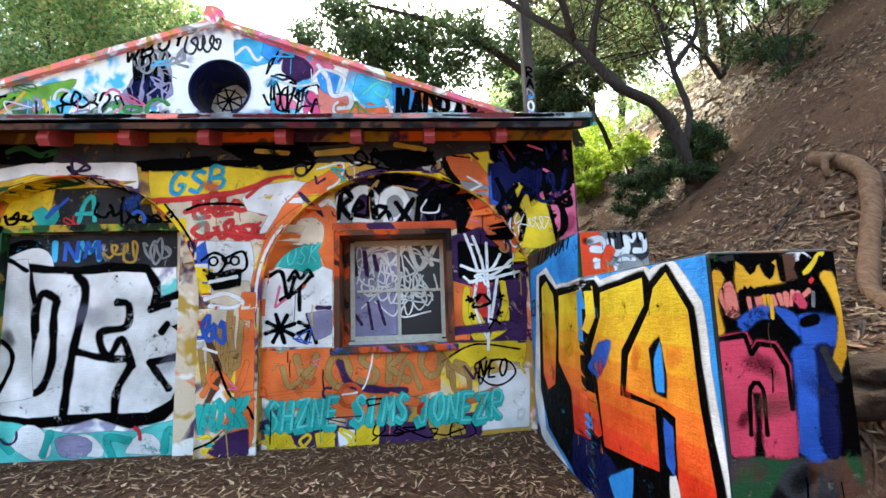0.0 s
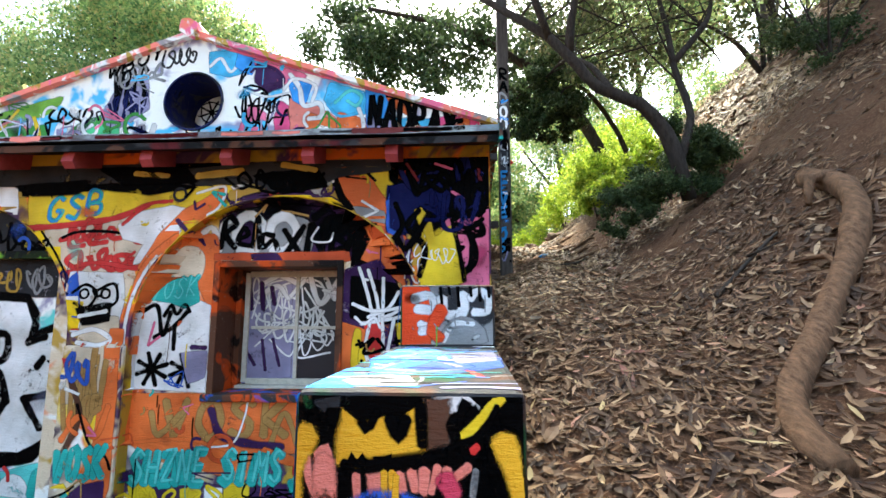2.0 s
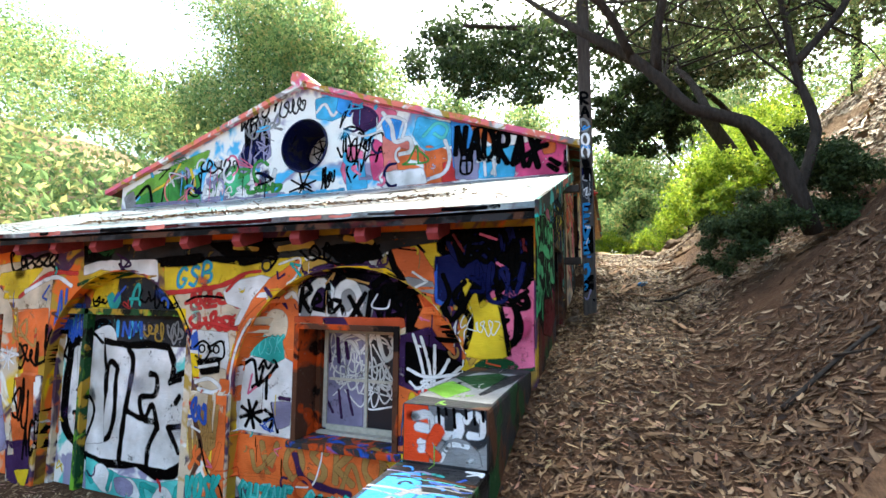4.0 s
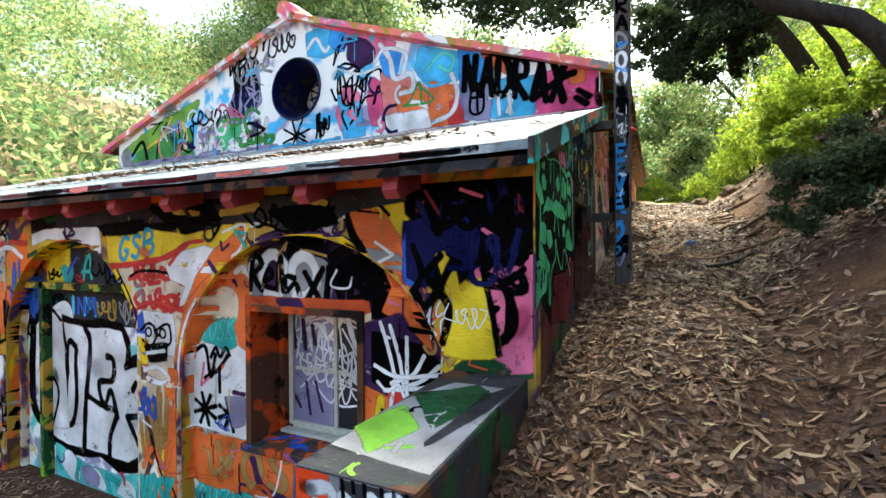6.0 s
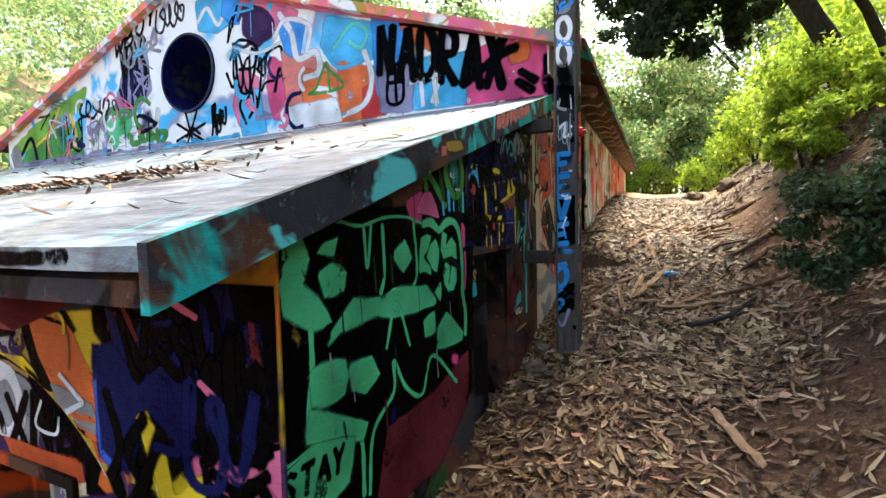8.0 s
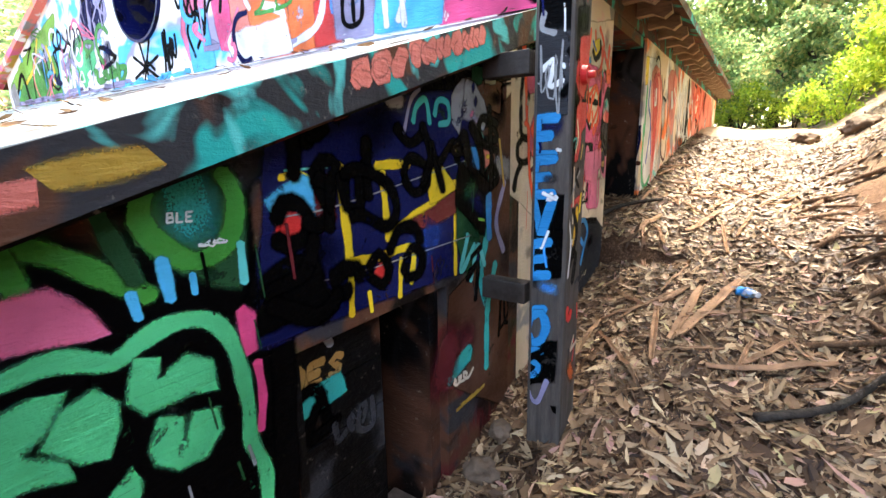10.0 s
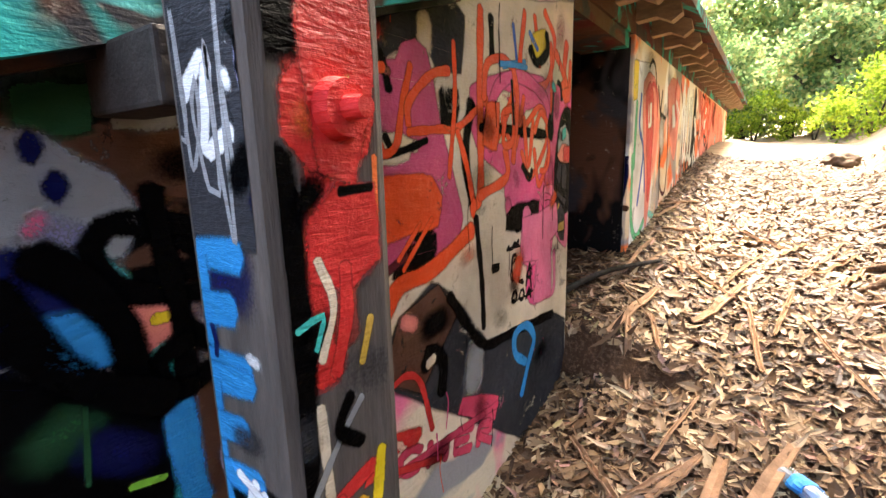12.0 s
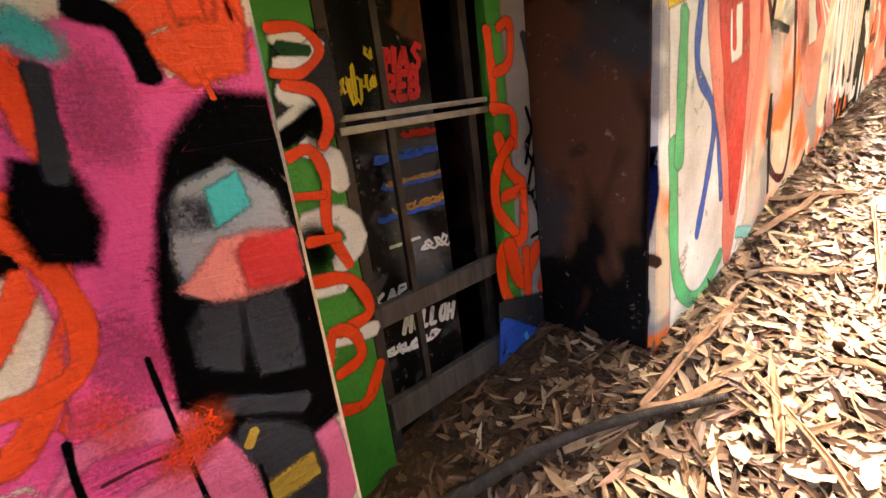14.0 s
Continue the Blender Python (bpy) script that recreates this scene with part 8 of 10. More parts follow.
c.fill("maroon", [(4.416, 2.188), (4.798, 2.19), (5.129, 2.272), (5.114, 2.026), (4.781, 1.877), (4.319, 1.929)])
c.mist("dgreen", 4.976, 3.053, 0.117, 0.7)
c.mist("hotpink", 4.979, 2.274, 0.047, 0.6)
c.mist("navy", 4.448, 2.225, 0.037, 0.6)
c.line("mint", 0.01, [(3.962, 2.804), (3.979, 2.873), (4.086, 2.889), (4.179, 2.896), (4.287, 2.881), (4.423, 2.906), (4.578, 2.908), (4.718, 2.883), (4.905, 2.897), (5.01, 2.819), (5.016, 2.595), (5.085, 2.405)])
c.fill("mint", [(3.972, 2.872), (3.99, 2.803), (3.946, 2.748), (3.963, 2.675), (4.057, 2.615), (4.123, 2.618), (4.076, 2.682), (4.009, 2.729), (4.042, 2.798), (4.008, 2.873)])
c.fill("mint", [(4.09, 2.816), (4.168, 2.845), (4.149, 2.807)])
c.fill("mint", [(4.095, 2.75), (4.142, 2.765), (4.199, 2.744), (4.184, 2.704), (4.118, 2.697)], smooth=True)
c.line("mint", 0.013, [(4.303, 2.881), (4.317, 2.75), (4.344, 2.882)])
c.line("mint", 0.016, [(4.41, 2.883), (4.414, 2.722), (4.388, 2.656)])
c.fill("mint", [(4.488, 2.775), (4.553, 2.812), (4.597, 2.761), (4.542, 2.719)], smooth=True)
c.line("mint", 0.015, [(4.624, 2.886), (4.643, 2.708), (4.597, 2.635)])
c.fill("mint", [(4.711, 2.762), (4.783, 2.808), (4.801, 2.693)], smooth=True)
c.line("mint", 0.014, [(4.835, 2.862), (4.842, 2.695), (4.805, 2.615)])
c.line("mint", 0.011, [(4.875, 2.665), (4.944, 2.631), (4.965, 2.688)])
c.fill("mint", [(4.111, 2.56), (4.242, 2.653), (4.409, 2.626), (4.469, 2.652), (4.789, 2.622), (4.786, 2.563), (4.465, 2.572), (4.363, 2.604), (4.165, 2.586)])
c.fill("mint", [(4.812, 2.444), (4.9, 2.492), (5.084, 2.398), (5.061, 2.347), (4.808, 2.372)])
c.line("mint", 0.017, [(4.049, 2.612), (4.048, 2.498), (4.033, 2.349), (4.142, 2.293), (4.251, 2.237), (4.262, 2.043)])
c.fill("mint", [(4.048, 2.494), (4.178, 2.483), (4.174, 2.402), (4.052, 2.417)], smooth=True)
c.fill("mint", [(4.218, 2.458), (4.318, 2.459), (4.358, 2.399), (4.288, 2.369), (4.225, 2.398)], smooth=True)
c.fill("mint", [(4.039, 2.386), (4.283, 2.262), (4.261, 2.229), (4.028, 2.324)])
c.line("mint", 0.015, [(4.292, 2.03), (4.322, 2.218), (4.452, 2.307), (4.457, 2.413), (4.539, 2.292), (4.66, 2.227), (4.758, 2.35), (4.992, 2.167)])
c.fill("mint", [(4.69, 2.501), (4.775, 2.518), (4.78, 2.449), (4.702, 2.446)], smooth=True)
c.line("mint", 0.014, [(4.413, 2.468), (4.486, 2.61), (4.573, 2.438)])
c.fill("mint", [(3.905, 2.282), (4.042, 2.297), (4.213, 2.245), (4.18, 2.136), (4.05, 2.113), (3.901, 2.037)])
c.word("black", 0.016, "STAY", (3.921, 2.195), (4.181, 2.17), (3.931, 2.269))
c.word("grey", 0.008, "CHAKA", (3.713, 2.766), (3.941, 2.805), (3.72, 2.802))
c.line("grey", 0.013, [(3.894, 2.78), (3.928, 2.664), (3.918, 2.574)])
c.done()
c = Coat("S", wall_side, "green spray and big rounded green letters")
c.fill("black", [(4.739, 3.131), (4.888, 3.16), (5.133, 3.178), (5.129, 3.032), (5.101, 2.911), (5.141, 2.762), (5.12, 2.364), (4.667, 2.697)])
c.fill("black", [(4.542, 3.092), (4.75, 3.195), (5.249, 3.323), (6.393, 3.669), (6.397, 3.516), (5.203, 3.174), (4.734, 3.098)])
c.fill("dgreen", [(4.914, 3.159), (5.094, 3.168), (5.112, 3.059), (5.091, 2.939), (4.989, 2.988), (4.919, 3.067)])
c.mist("teal", 5.008, 3.13, 0.099, 0.6)
c.mist("brown", 4.82, 3.13, 0.082, 0.6)
c.mist("dgrey", 5.12, 3.178, 0.07, 0.6)
c.line("green", 0.038, [(4.938, 3.167), (4.919, 3.098), (4.954, 3.04), (5.013, 3.003), (5.083, 3.033), (5.107, 3.12), (5.082, 3.174)])
c.line("green", 0.034, [(4.709, 3.094), (4.781, 3.064), (4.834, 3.024), (4.917, 2.956)])
c.line("green", 0.032, [(4.719, 3.084), (4.738, 3.011), (4.742, 2.932)])
c.line("dgreen", 0.031, [(4.848, 3.164), (4.862, 3.096), (4.898, 2.988)])
c.line("cyan", 0.016, [(4.886, 2.97), (4.893, 2.92)])
c.line("cyan", 0.021, [(4.946, 3.02), (4.952, 2.94)])
c.line("cyan", 0.011, [(4.999, 2.98), (4.999, 2.939)])
c.line("aqua", 0.017, [(5.108, 3.023), (5.107, 2.935)])
c.word("white", 0.004, "BLE", (4.965, 3.086), (5.018, 3.084), (4.968, 3.104))
c.scrawl("white", 0.004, 5.016, 3.028, 5.078, 3.04, 4)
c.fill("pink", [(4.659, 2.933), (4.716, 2.993), (4.769, 2.993), (4.815, 2.95), (4.838, 2.91), (4.773, 2.923), (4.706, 2.93)], smooth=True)
c.fill("hotpink", [(5.09, 2.877), (5.135, 2.834), (5.131, 2.78), (5.098, 2.772)], smooth=True)
c.line("hotpink", 0.019, [(5.117, 2.744), (5.121, 2.656), (5.107, 2.575)])
c.line("mint", 0.03, [(4.697, 2.881), (4.767, 2.888), (4.842, 2.855), (4.882, 2.874), (4.943, 2.892), (5.009, 2.882), (5.052, 2.836), (5.075, 2.747), (5.083, 2.646), (5.08, 2.56), (5.108, 2.468), (5.103, 2.36)])
c.fill("mint", [(4.877, 2.843), (4.909, 2.83), (4.896, 2.789), (4.929, 2.788), (4.964, 2.807), (5.006, 2.783), (5.011, 2.729), (4.974, 2.753), (4.924, 2.752), (4.884, 2.748), (4.865, 2.775)])
c.fill("mint", [(4.886, 2.662), (4.907, 2.706), (4.929, 2.69), (4.927, 2.648), (4.95, 2.631), (4.971, 2.684), (5.003, 2.671), (5.006, 2.632), (4.972, 2.598), (4.925, 2.6), (4.891, 2.632)])
c.fill("mint", [(4.737, 2.752), (4.767, 2.792), (4.805, 2.807), (4.829, 2.776), (4.824, 2.734), (4.807, 2.692), (4.778, 2.71)])
c.fill("mint", [(4.687, 2.819), (4.752, 2.831), (4.723, 2.786), (4.693, 2.769), (4.688, 2.744), (4.76, 2.689), (4.709, 2.708), (4.668, 2.701)])
c.fill("mint", [(4.842, 2.635), (4.796, 2.602), (4.839, 2.57)])
c.done()
c = Coat("S", wall_side, "navy boards with yellow outlines")
c.fill("navy", [(5.206, 3.284), (5.366, 3.358), (5.822, 3.44), (6.16, 3.436), (6.132, 2.753), (5.411, 2.776), (5.132, 2.779)])
c.fill("black", [(5.206, 3.284), (5.367, 3.368), (5.592, 3.404), (6.475, 3.653), (6.512, 3.497), (6.109, 3.44), (5.819, 3.407), (5.477, 3.34), (5.24, 3.283)])
c.mist("black", 5.554, 3.267, 0.124, 0.5)
c.mist("black", 5.301, 2.983, 0.117, 0.5)
c.mist("blue", 5.779, 2.902, 0.119, 0.35)
c.fill("dred", [(5.37, 3.329), (5.479, 3.362), (5.445, 3.31), (5.407, 3.298)], smooth=True)
c.mist("grey", 5.643, 3.356, 0.052, 0.8)
c.mist("grey", 5.42, 3.331, 0.021, 0.6)
c.line("teal", 0.018, [(5.729, 3.296), (5.749, 3.344), (5.799, 3.367), (5.819, 3.294)])
c.line("teal", 0.019, [(5.847, 3.321), (5.869, 3.369), (5.926, 3.364), (5.933, 3.306), (5.873, 3.293)])
c.line("lilac", 0.012, [(5.681, 3.26), (5.72, 3.358), (5.769, 3.398)])
c.fill("grey", [(5.961, 3.387), (6.027, 3.442), (6.166, 3.436), (6.196, 3.286), (6.209, 3.108), (6.092, 3.071), (6.032, 3.242), (5.964, 3.306)], smooth=True)
c.line("navy", 0.027, [(6.039, 3.385)])
c.line("navy", 0.029, [(6.107, 3.385)])
c.line("yellow", 0.016, [(5.222, 3.154), (5.274, 3.16), (5.321, 3.131), (5.33, 3.082)])
c.line("yellow", 0.023, [(5.549, 3.168), (5.605, 3.17), (5.702, 3.167)])
c.line("yellow", 0.023, [(5.575, 3.15), (5.581, 3.064), (5.588, 2.949)])
c.line("yellow", 0.026, [(5.41, 3.175), (5.415, 3.059), (5.423, 2.969), (5.424, 2.888)])
c.line("yellow", 0.022, [(5.427, 2.913), (5.539, 2.902), (5.702, 2.898), (5.694, 2.785)])
c.line("yellow", 0.03, [(5.586, 2.956), (5.719, 2.999), (5.865, 3.046), (5.972, 3.086)])
c.fill("yellow", [(5.807, 3.15), (5.872, 3.149), (5.972, 3.074), (5.865, 3.046), (5.817, 3.041)])
c.line("yellow", 0.02, [(5.969, 3.026), (5.964, 2.749)])
c.line("yellow", 0.02, [(5.426, 2.888), (5.421, 2.758)])
c.line("yellow", 0.018, [(5.646, 2.875), (5.634, 2.753)])
c.line("yellow", 0.014, [(5.495, 2.807), (5.502, 2.745)])
c.fill("dred", [(5.685, 2.98), (5.824, 3.009), (5.971, 3.058), (5.971, 2.993), (5.784, 2.963)])
c.fill("cyan", [(5.191, 3.103), (5.28, 3.15), (5.333, 3.132), (5.326, 3.064), (5.28, 3.037), (5.275, 3.067), (5.237, 3.085), (5.209, 3.063)])
c.fill("red", [(5.209, 3.041), (5.242, 3.075), (5.275, 3.052), (5.263, 3.019), (5.221, 3.019)], smooth=True)
c.fill("red", [(5.518, 2.847), (5.576, 2.888), (5.578, 2.821)])
c.fill("maroon", [(5.33, 3.14), (5.362, 3.143), (5.376, 3.049), (5.331, 3.022)])
c.fill("dgreen", [(5.985, 3.104), (6.092, 3.071), (6.15, 2.824), (6.05, 2.744), (5.983, 2.872)])
c.line("aqua", 0.024, [(6.057, 2.886), (6.005, 2.751), (6.108, 2.836)])
c.line("aqua", 0.005, [(5.236, 3.17), (5.366, 3.172)])
c.line("grey", 0.004, [(5.209, 3.063), (5.446, 3.078), (6.15, 3.185)])
c.line("grey", 0.004, [(5.187, 2.911), (5.423, 2.877), (6.083, 2.879)])
c.done()
c = Coat("S", wall_side, "black looping script over the navy boards")
c.line("black", 0.043, [(5.266, 3.269), (5.268, 3.205), (5.26, 3.155)])
c.line("black", 0.031, [(5.22, 3.268), (5.258, 3.282)])
c.line("black", 0.035, [(5.305, 3.227), (5.313, 3.305)])
c.line("black", 0.038, [(5.313, 3.296), (5.351, 3.3), (5.36, 3.267), (5.314, 3.251)])
c.line("black", 0.037, [(5.202, 3.057), (5.225, 3.095), (5.271, 3.087), (5.298, 3.043), (5.274, 3.003), (5.231, 2.994), (5.196, 3.015)])
c.line("black", 0.037, [(5.287, 3.047), (5.315, 3.029), (5.361, 3.053), (5.324, 3.158), (5.352, 3.189), (5.397, 3.177), (5.365, 3.131), (5.331, 3.148)])
c.line("black", 0.033, [(5.375, 3.141), (5.36, 3.013)])
c.line("black", 0.037, [(5.414, 3.149), (5.427, 3.067), (5.475, 3.06), (5.481, 3.153)])
c.line("black", 0.032, [(5.512, 3.242), (5.509, 3.149), (5.513, 3.08)])
c.line("black", 0.034, [(5.418, 3.153), (5.487, 3.161), (5.599, 3.11), (5.634, 3.033), (5.586, 2.988), (5.483, 3.035), (5.441, 3.036)])
c.line("black", 0.032, [(5.67, 3.135), (5.704, 3.185), (5.785, 3.16), (5.798, 3.102), (5.725, 3.076), (5.676, 3.122)])
c.line("black", 0.031, [(5.645, 3.28), (5.708, 3.231), (5.782, 3.262)])
c.line("black", 0.036, [(5.776, 3.288), (5.822, 3.183), (5.769, 3.1)])
c.line("black", 0.033, [(5.823, 3.232), (5.89, 3.069)])
c.line("black", 0.032, [(5.869, 3.164), (5.959, 3.234), (5.988, 3.167)])
c.line("black", 0.039, [(6.102, 3.288), (5.957, 3.201), (6.053, 3.206), (6.095, 3.148), (6.023, 3.079)])
c.line("black", 0.03, [(6.154, 3.29), (6.225, 3.312), (6.293, 3.248), (6.157, 3.233), (6.302, 3.097), (6.256, 3.061), (6.146, 3.09)])
c.line("black", 0.038, [(5.592, 2.908), (5.64, 2.97), (5.719, 2.963), (5.753, 2.91)])
c.line("black", 0.033, [(5.5, 2.88), (5.543, 2.913), (5.587, 2.857), (5.556, 2.815), (5.497, 2.854)])
c.line("black", 0.035, [(5.656, 2.829), (5.697, 2.899), (5.761, 2.863), (5.739, 2.808), (5.67, 2.806)])
c.line("black", 0.046, [(5.36, 2.878), (5.405, 2.897), (5.447, 2.888), (5.469, 2.857)])
c.line("black", 0.043, [(5.359, 2.834), (5.418, 2.833)])
c.fill("black", [(5.154, 2.929), (5.233, 2.963), (5.304, 2.941), (5.326, 2.857), (5.364, 2.802), (5.316, 2.78), (5.236, 2.829), (5.199, 2.817), (5.135, 2.805)], smooth=True)
c.line("black", 0.039, [(5.156, 2.895), (5.273, 2.922), (5.307, 3.002)])
c.line("black", 0.045, [(5.168, 2.864), (5.296, 2.795), (5.379, 2.834)])
c.done()
c = Coat("S", wall_side, "teal and grey weathered paint on the concrete")
c.fill("brown", [(6.16, 3.287), (6.531, 3.48), (6.533, 1.903), (5.903, 2.329), (5.924, 2.669), (6.161, 2.744)])
c.mist("grey", 6.363, 3.129, 0.119, 0.6)
c.mist("black", 6.303, 3.392, 0.108, 0.7)
c.mist("dgrey", 6.393, 2.753, 0.131, 0.5)
c.mist("maroon", 6.008, 2.423, 0.135, 0.7)
c.mist("dgreen", 6.138, 2.902, 0.111, 0.6)
c.line("teal", 0.039, [(6.21, 3.126), (6.211, 2.884), (6.16, 2.705), (6.221, 2.517)])
c.line("lilac", 0.028, [(6.369, 3.069), (6.291, 2.904), (6.364, 2.761)])
c.line("aqua", 0.024, [(6.191, 2.734), (6.135, 2.828), (6.075, 2.698)])
c.line("teal", 0.037, [(6.286, 2.722), (6.216, 2.541), (6.207, 2.264)])
c.line("black", 0.026, [(6.048, 2.708), (6.132, 2.753), (6.112, 2.606)])
c.line("black", 0.022, [(6.079, 2.79), (6.164, 2.82)])
c.line("black", 0.03, [(6.154, 3.29), (6.225, 3.312), (6.293, 3.248), (6.157, 3.233), (6.302, 3.097), (6.256, 3.061)])
c.line("cream", 0.015, [(6.455, 3.378), (6.441, 3.039)])
c.line("ochre", 0.015, [(6.315, 3.247), (6.362, 3.05)])
c.scrawl("black", 0.017, 6.318, 2.605, 6.468, 2.309, 3)
c.line("teal", 0.073, [(5.905, 2.351), (6.06, 2.393)])
c.mist("maroon", 5.894, 2.421, 0.164, 0.8)
c.scrawl("ochre", 0.013, 5.971, 2.192, 6.157, 2.179, 3)
c.scrawl("cream", 0.012, 5.931, 2.286, 6.062, 2.326, 3)
c.done()
c = Coat("S", wall_side, "concrete beam and black dollar sign by the post")
c.fill("dgrey", [(6.074, 3.613), (6.351, 3.689), (6.328, 3.528), (6.055, 3.493)])
c.mist("dgreen", 6.156, 3.551, 0.084, 0.5)
c.mist("black", 6.212, 3.595, 0.089, 0.7)
c.fill("brown", [(6.047, 3.444), (6.129, 3.452), (6.323, 3.466), (6.312, 3.357), (6.208, 3.373), (6.136, 3.422), (6.045, 3.432)])
c.fill("grey", [(6.199, 3.501), (6.271, 3.522), (6.267, 3.469), (6.197, 3.461)])
c.scrawl("black", 0.004, 6.201, 3.474, 6.265, 3.51, 4)
c.fill("dgreen", [(6.098, 3.496), (6.168, 3.51), (6.16, 3.457), (6.097, 3.451)], smooth=True)
c.mist("black", 6.284, 3.407, 0.052, 0.6)
c.fill("grey", [(6.055, 3.442), (6.105, 3.439), (6.14, 3.407), (6.175, 3.387), (6.197, 3.334), (6.172, 3.293), (6.084, 3.301), (6.032, 3.298)], smooth=True)
c.mist("lilac", 6.121, 3.318, 0.045, 0.5)
c.mist("pink", 6.089, 3.337, 0.021, 0.5)
c.line("navy", 0.034, [(6.099, 3.432)])
c.line("navy", 0.038, [(6.116, 3.383)])
c.fill("navy", [(6.024, 3.303), (6.088, 3.293), (6.119, 3.226), (6.141, 3.177), (6.067, 3.195), (6.014, 3.242)], smooth=True)
c.fill("azure", [(6.061, 3.206), (6.147, 3.196), (6.148, 3.14), (6.094, 3.145)], smooth=True)
c.fill("salmon", [(6.159, 3.231), (6.23, 3.194), (6.219, 3.161), (6.192, 3.141)], smooth=True)
c.line("yellow", 0.017, [(6.205, 3.179), (6.224, 3.178)])
c.fill("aqua", [(6.12, 3.272), (6.145, 3.275), (6.168, 3.245), (6.159, 3.231)], smooth=True)
c.fill("black", [(6.0, 3.157), (6.196, 3.068), (6.186, 2.866), (5.977, 3.016)])
c.mist("dgreen", 6.082, 3.062, 0.063, 0.6)
c.mist("navy", 6.133, 2.998, 0.061, 0.6)
c.line("azure", 0.041, [(6.222, 3.056), (6.223, 2.945), (6.23, 2.844)])
c.line("lime", 0.01, [(6.139, 2.936), (6.187, 2.924)])
c.line("dgreen", 0.007, [(6.104, 3.084), (6.091, 2.97)])
c.line("black", 0.031, [(6.294, 3.307), (6.224, 3.323), (6.161, 3.325), (6.14, 3.299), (6.161, 3.24), (6.225, 3.214), (6.298, 3.202)])
c.line("black", 0.031, [(6.226, 3.372), (6.232, 3.291), (6.244, 3.172), (6.238, 3.048)])
c.line("black", 0.028, [(6.252, 3.131), (6.204, 3.111), (6.212, 3.059), (6.251, 3.053)])
c.line("black", 0.044, [(6.08, 3.297), (6.123, 3.256), (6.165, 3.174), (6.166, 3.073)])
c.line("black", 0.05, [(6.027, 3.266), (6.064, 3.178), (6.109, 3.114), (6.21, 3.047)])
c.done()
c = Coat("V", wall_side, "small tags on the dark door boards")
c.line("grey", 0.03, [(5.198, 2.692), (5.237, 2.652), (5.281, 2.723)])
c.line("grey", 0.028, [(5.308, 2.713), (5.351, 2.748), (5.395, 2.664)])
c.word("gold", 0.022, "OES", (5.228, 2.574), (5.447, 2.561), (5.244, 2.633))
c.fill("teal", [(5.165, 2.55), (5.419, 2.555), (5.442, 2.498), (5.176, 2.492)])
c.line("black", 0.035, [(5.189, 2.455), (5.252, 2.538), (5.332, 2.55), (5.371, 2.402)])
c.line("black", 0.034, [(5.327, 2.499), (5.288, 2.413), (5.407, 2.42)])
c.scrawl("dgrey", 0.023, 5.397, 2.31, 5.558, 2.422, 3)
c.done()
c = Coat("I", wall_pier, "cream and pink ground shapes")
c.fill("cream", [(6.391, 3.687), (8.027, 4.028), (8.013, 2.584), (7.208, 2.764), (6.994, 2.991), (6.729, 2.867), (6.275, 3.1)])
c.fill("dgrey", [(6.995, 3.004), (7.209, 2.772), (7.794, 2.71), (8.041, 2.585), (8.024, 1.879), (6.685, 2.863), (6.757, 2.98), (6.909, 3.054)])
c.fill("brown", [(6.707, 2.868), (6.771, 2.996), (6.937, 3.042), (7.022, 2.936), (6.91, 2.841), (6.842, 2.773)])
c.mist("grey", 7.135, 2.721, 0.111, 0.8)
c.mist("black", 6.923, 2.942, 0.077, 0.8)
c.mist("salmon", 6.805, 2.979, 0.047, 0.7)
c.fill("dgrey", [(6.501, 3.686), (7.04, 3.819), (7.095, 3.79), (7.076, 3.643), (6.962, 3.641), (6.921, 3.705), (6.811, 3.677), (6.76, 3.644), (6.7, 3.675), (6.608, 3.651), (6.564, 3.597), (6.485, 3.6)])
c.mist("cream", 6.911, 3.713, 0.06, 0.9)
c.mist("red", 6.716, 3.678, 0.05, 0.7)
c.mist("cream", 6.797, 3.457, 0.059, 0.4)
c.fill("magenta", [(6.572, 3.549), (6.613, 3.573), (6.728, 3.607), (6.803, 3.624), (6.828, 3.664), (6.873, 3.682), (6.91, 3.67), (6.932, 3.608), (6.956, 3.503), (7.036, 3.321), (7.066, 3.225), (7.013, 3.146), (6.92, 3.138), (6.749, 3.142), (6.623, 3.21), (6.615, 3.302), (6.691, 3.375), (6.88, 3.416), (6.875, 3.463), (6.731, 3.461), (6.653, 3.44), (6.581, 3.461)], smooth=True)
c.fill("cream", [(6.615, 3.386), (6.631, 3.438), (6.704, 3.453), (6.838, 3.445), (6.822, 3.416), (6.712, 3.397), (6.656, 3.363), (6.625, 3.312)], smooth=True)
c.mist("grey", 6.704, 3.453, 0.053, 0.5)
c.mist("dgrey", 6.604, 3.444, 0.031, 0.6)
c.fill("hotpink", [(7.137, 3.601), (7.394, 3.668), (7.76, 3.66), (7.835, 3.399), (7.788, 3.04), (7.666, 2.825), (7.547, 2.869), (7.55, 3.134), (7.38, 3.236), (7.34, 3.352), (7.21, 3.407), (7.142, 3.489)], smooth=True)
c.fill("cream", [(7.293, 3.584), (7.388, 3.603), (7.404, 3.5), (7.314, 3.457)], smooth=True)
c.fill("cream", [(7.519, 3.547), (7.682, 3.568), (7.687, 3.371), (7.534, 3.348)], smooth=True)
c.mist("magenta", 7.379, 3.22, 0.048, 0.8)
c.done()
c = Coat("I", wall_pier, "thick black curves")
c.line("black", 0.029, [(6.565, 3.597), (6.531, 3.472), (6.525, 3.348), (6.54, 3.265), (6.607, 3.251)])
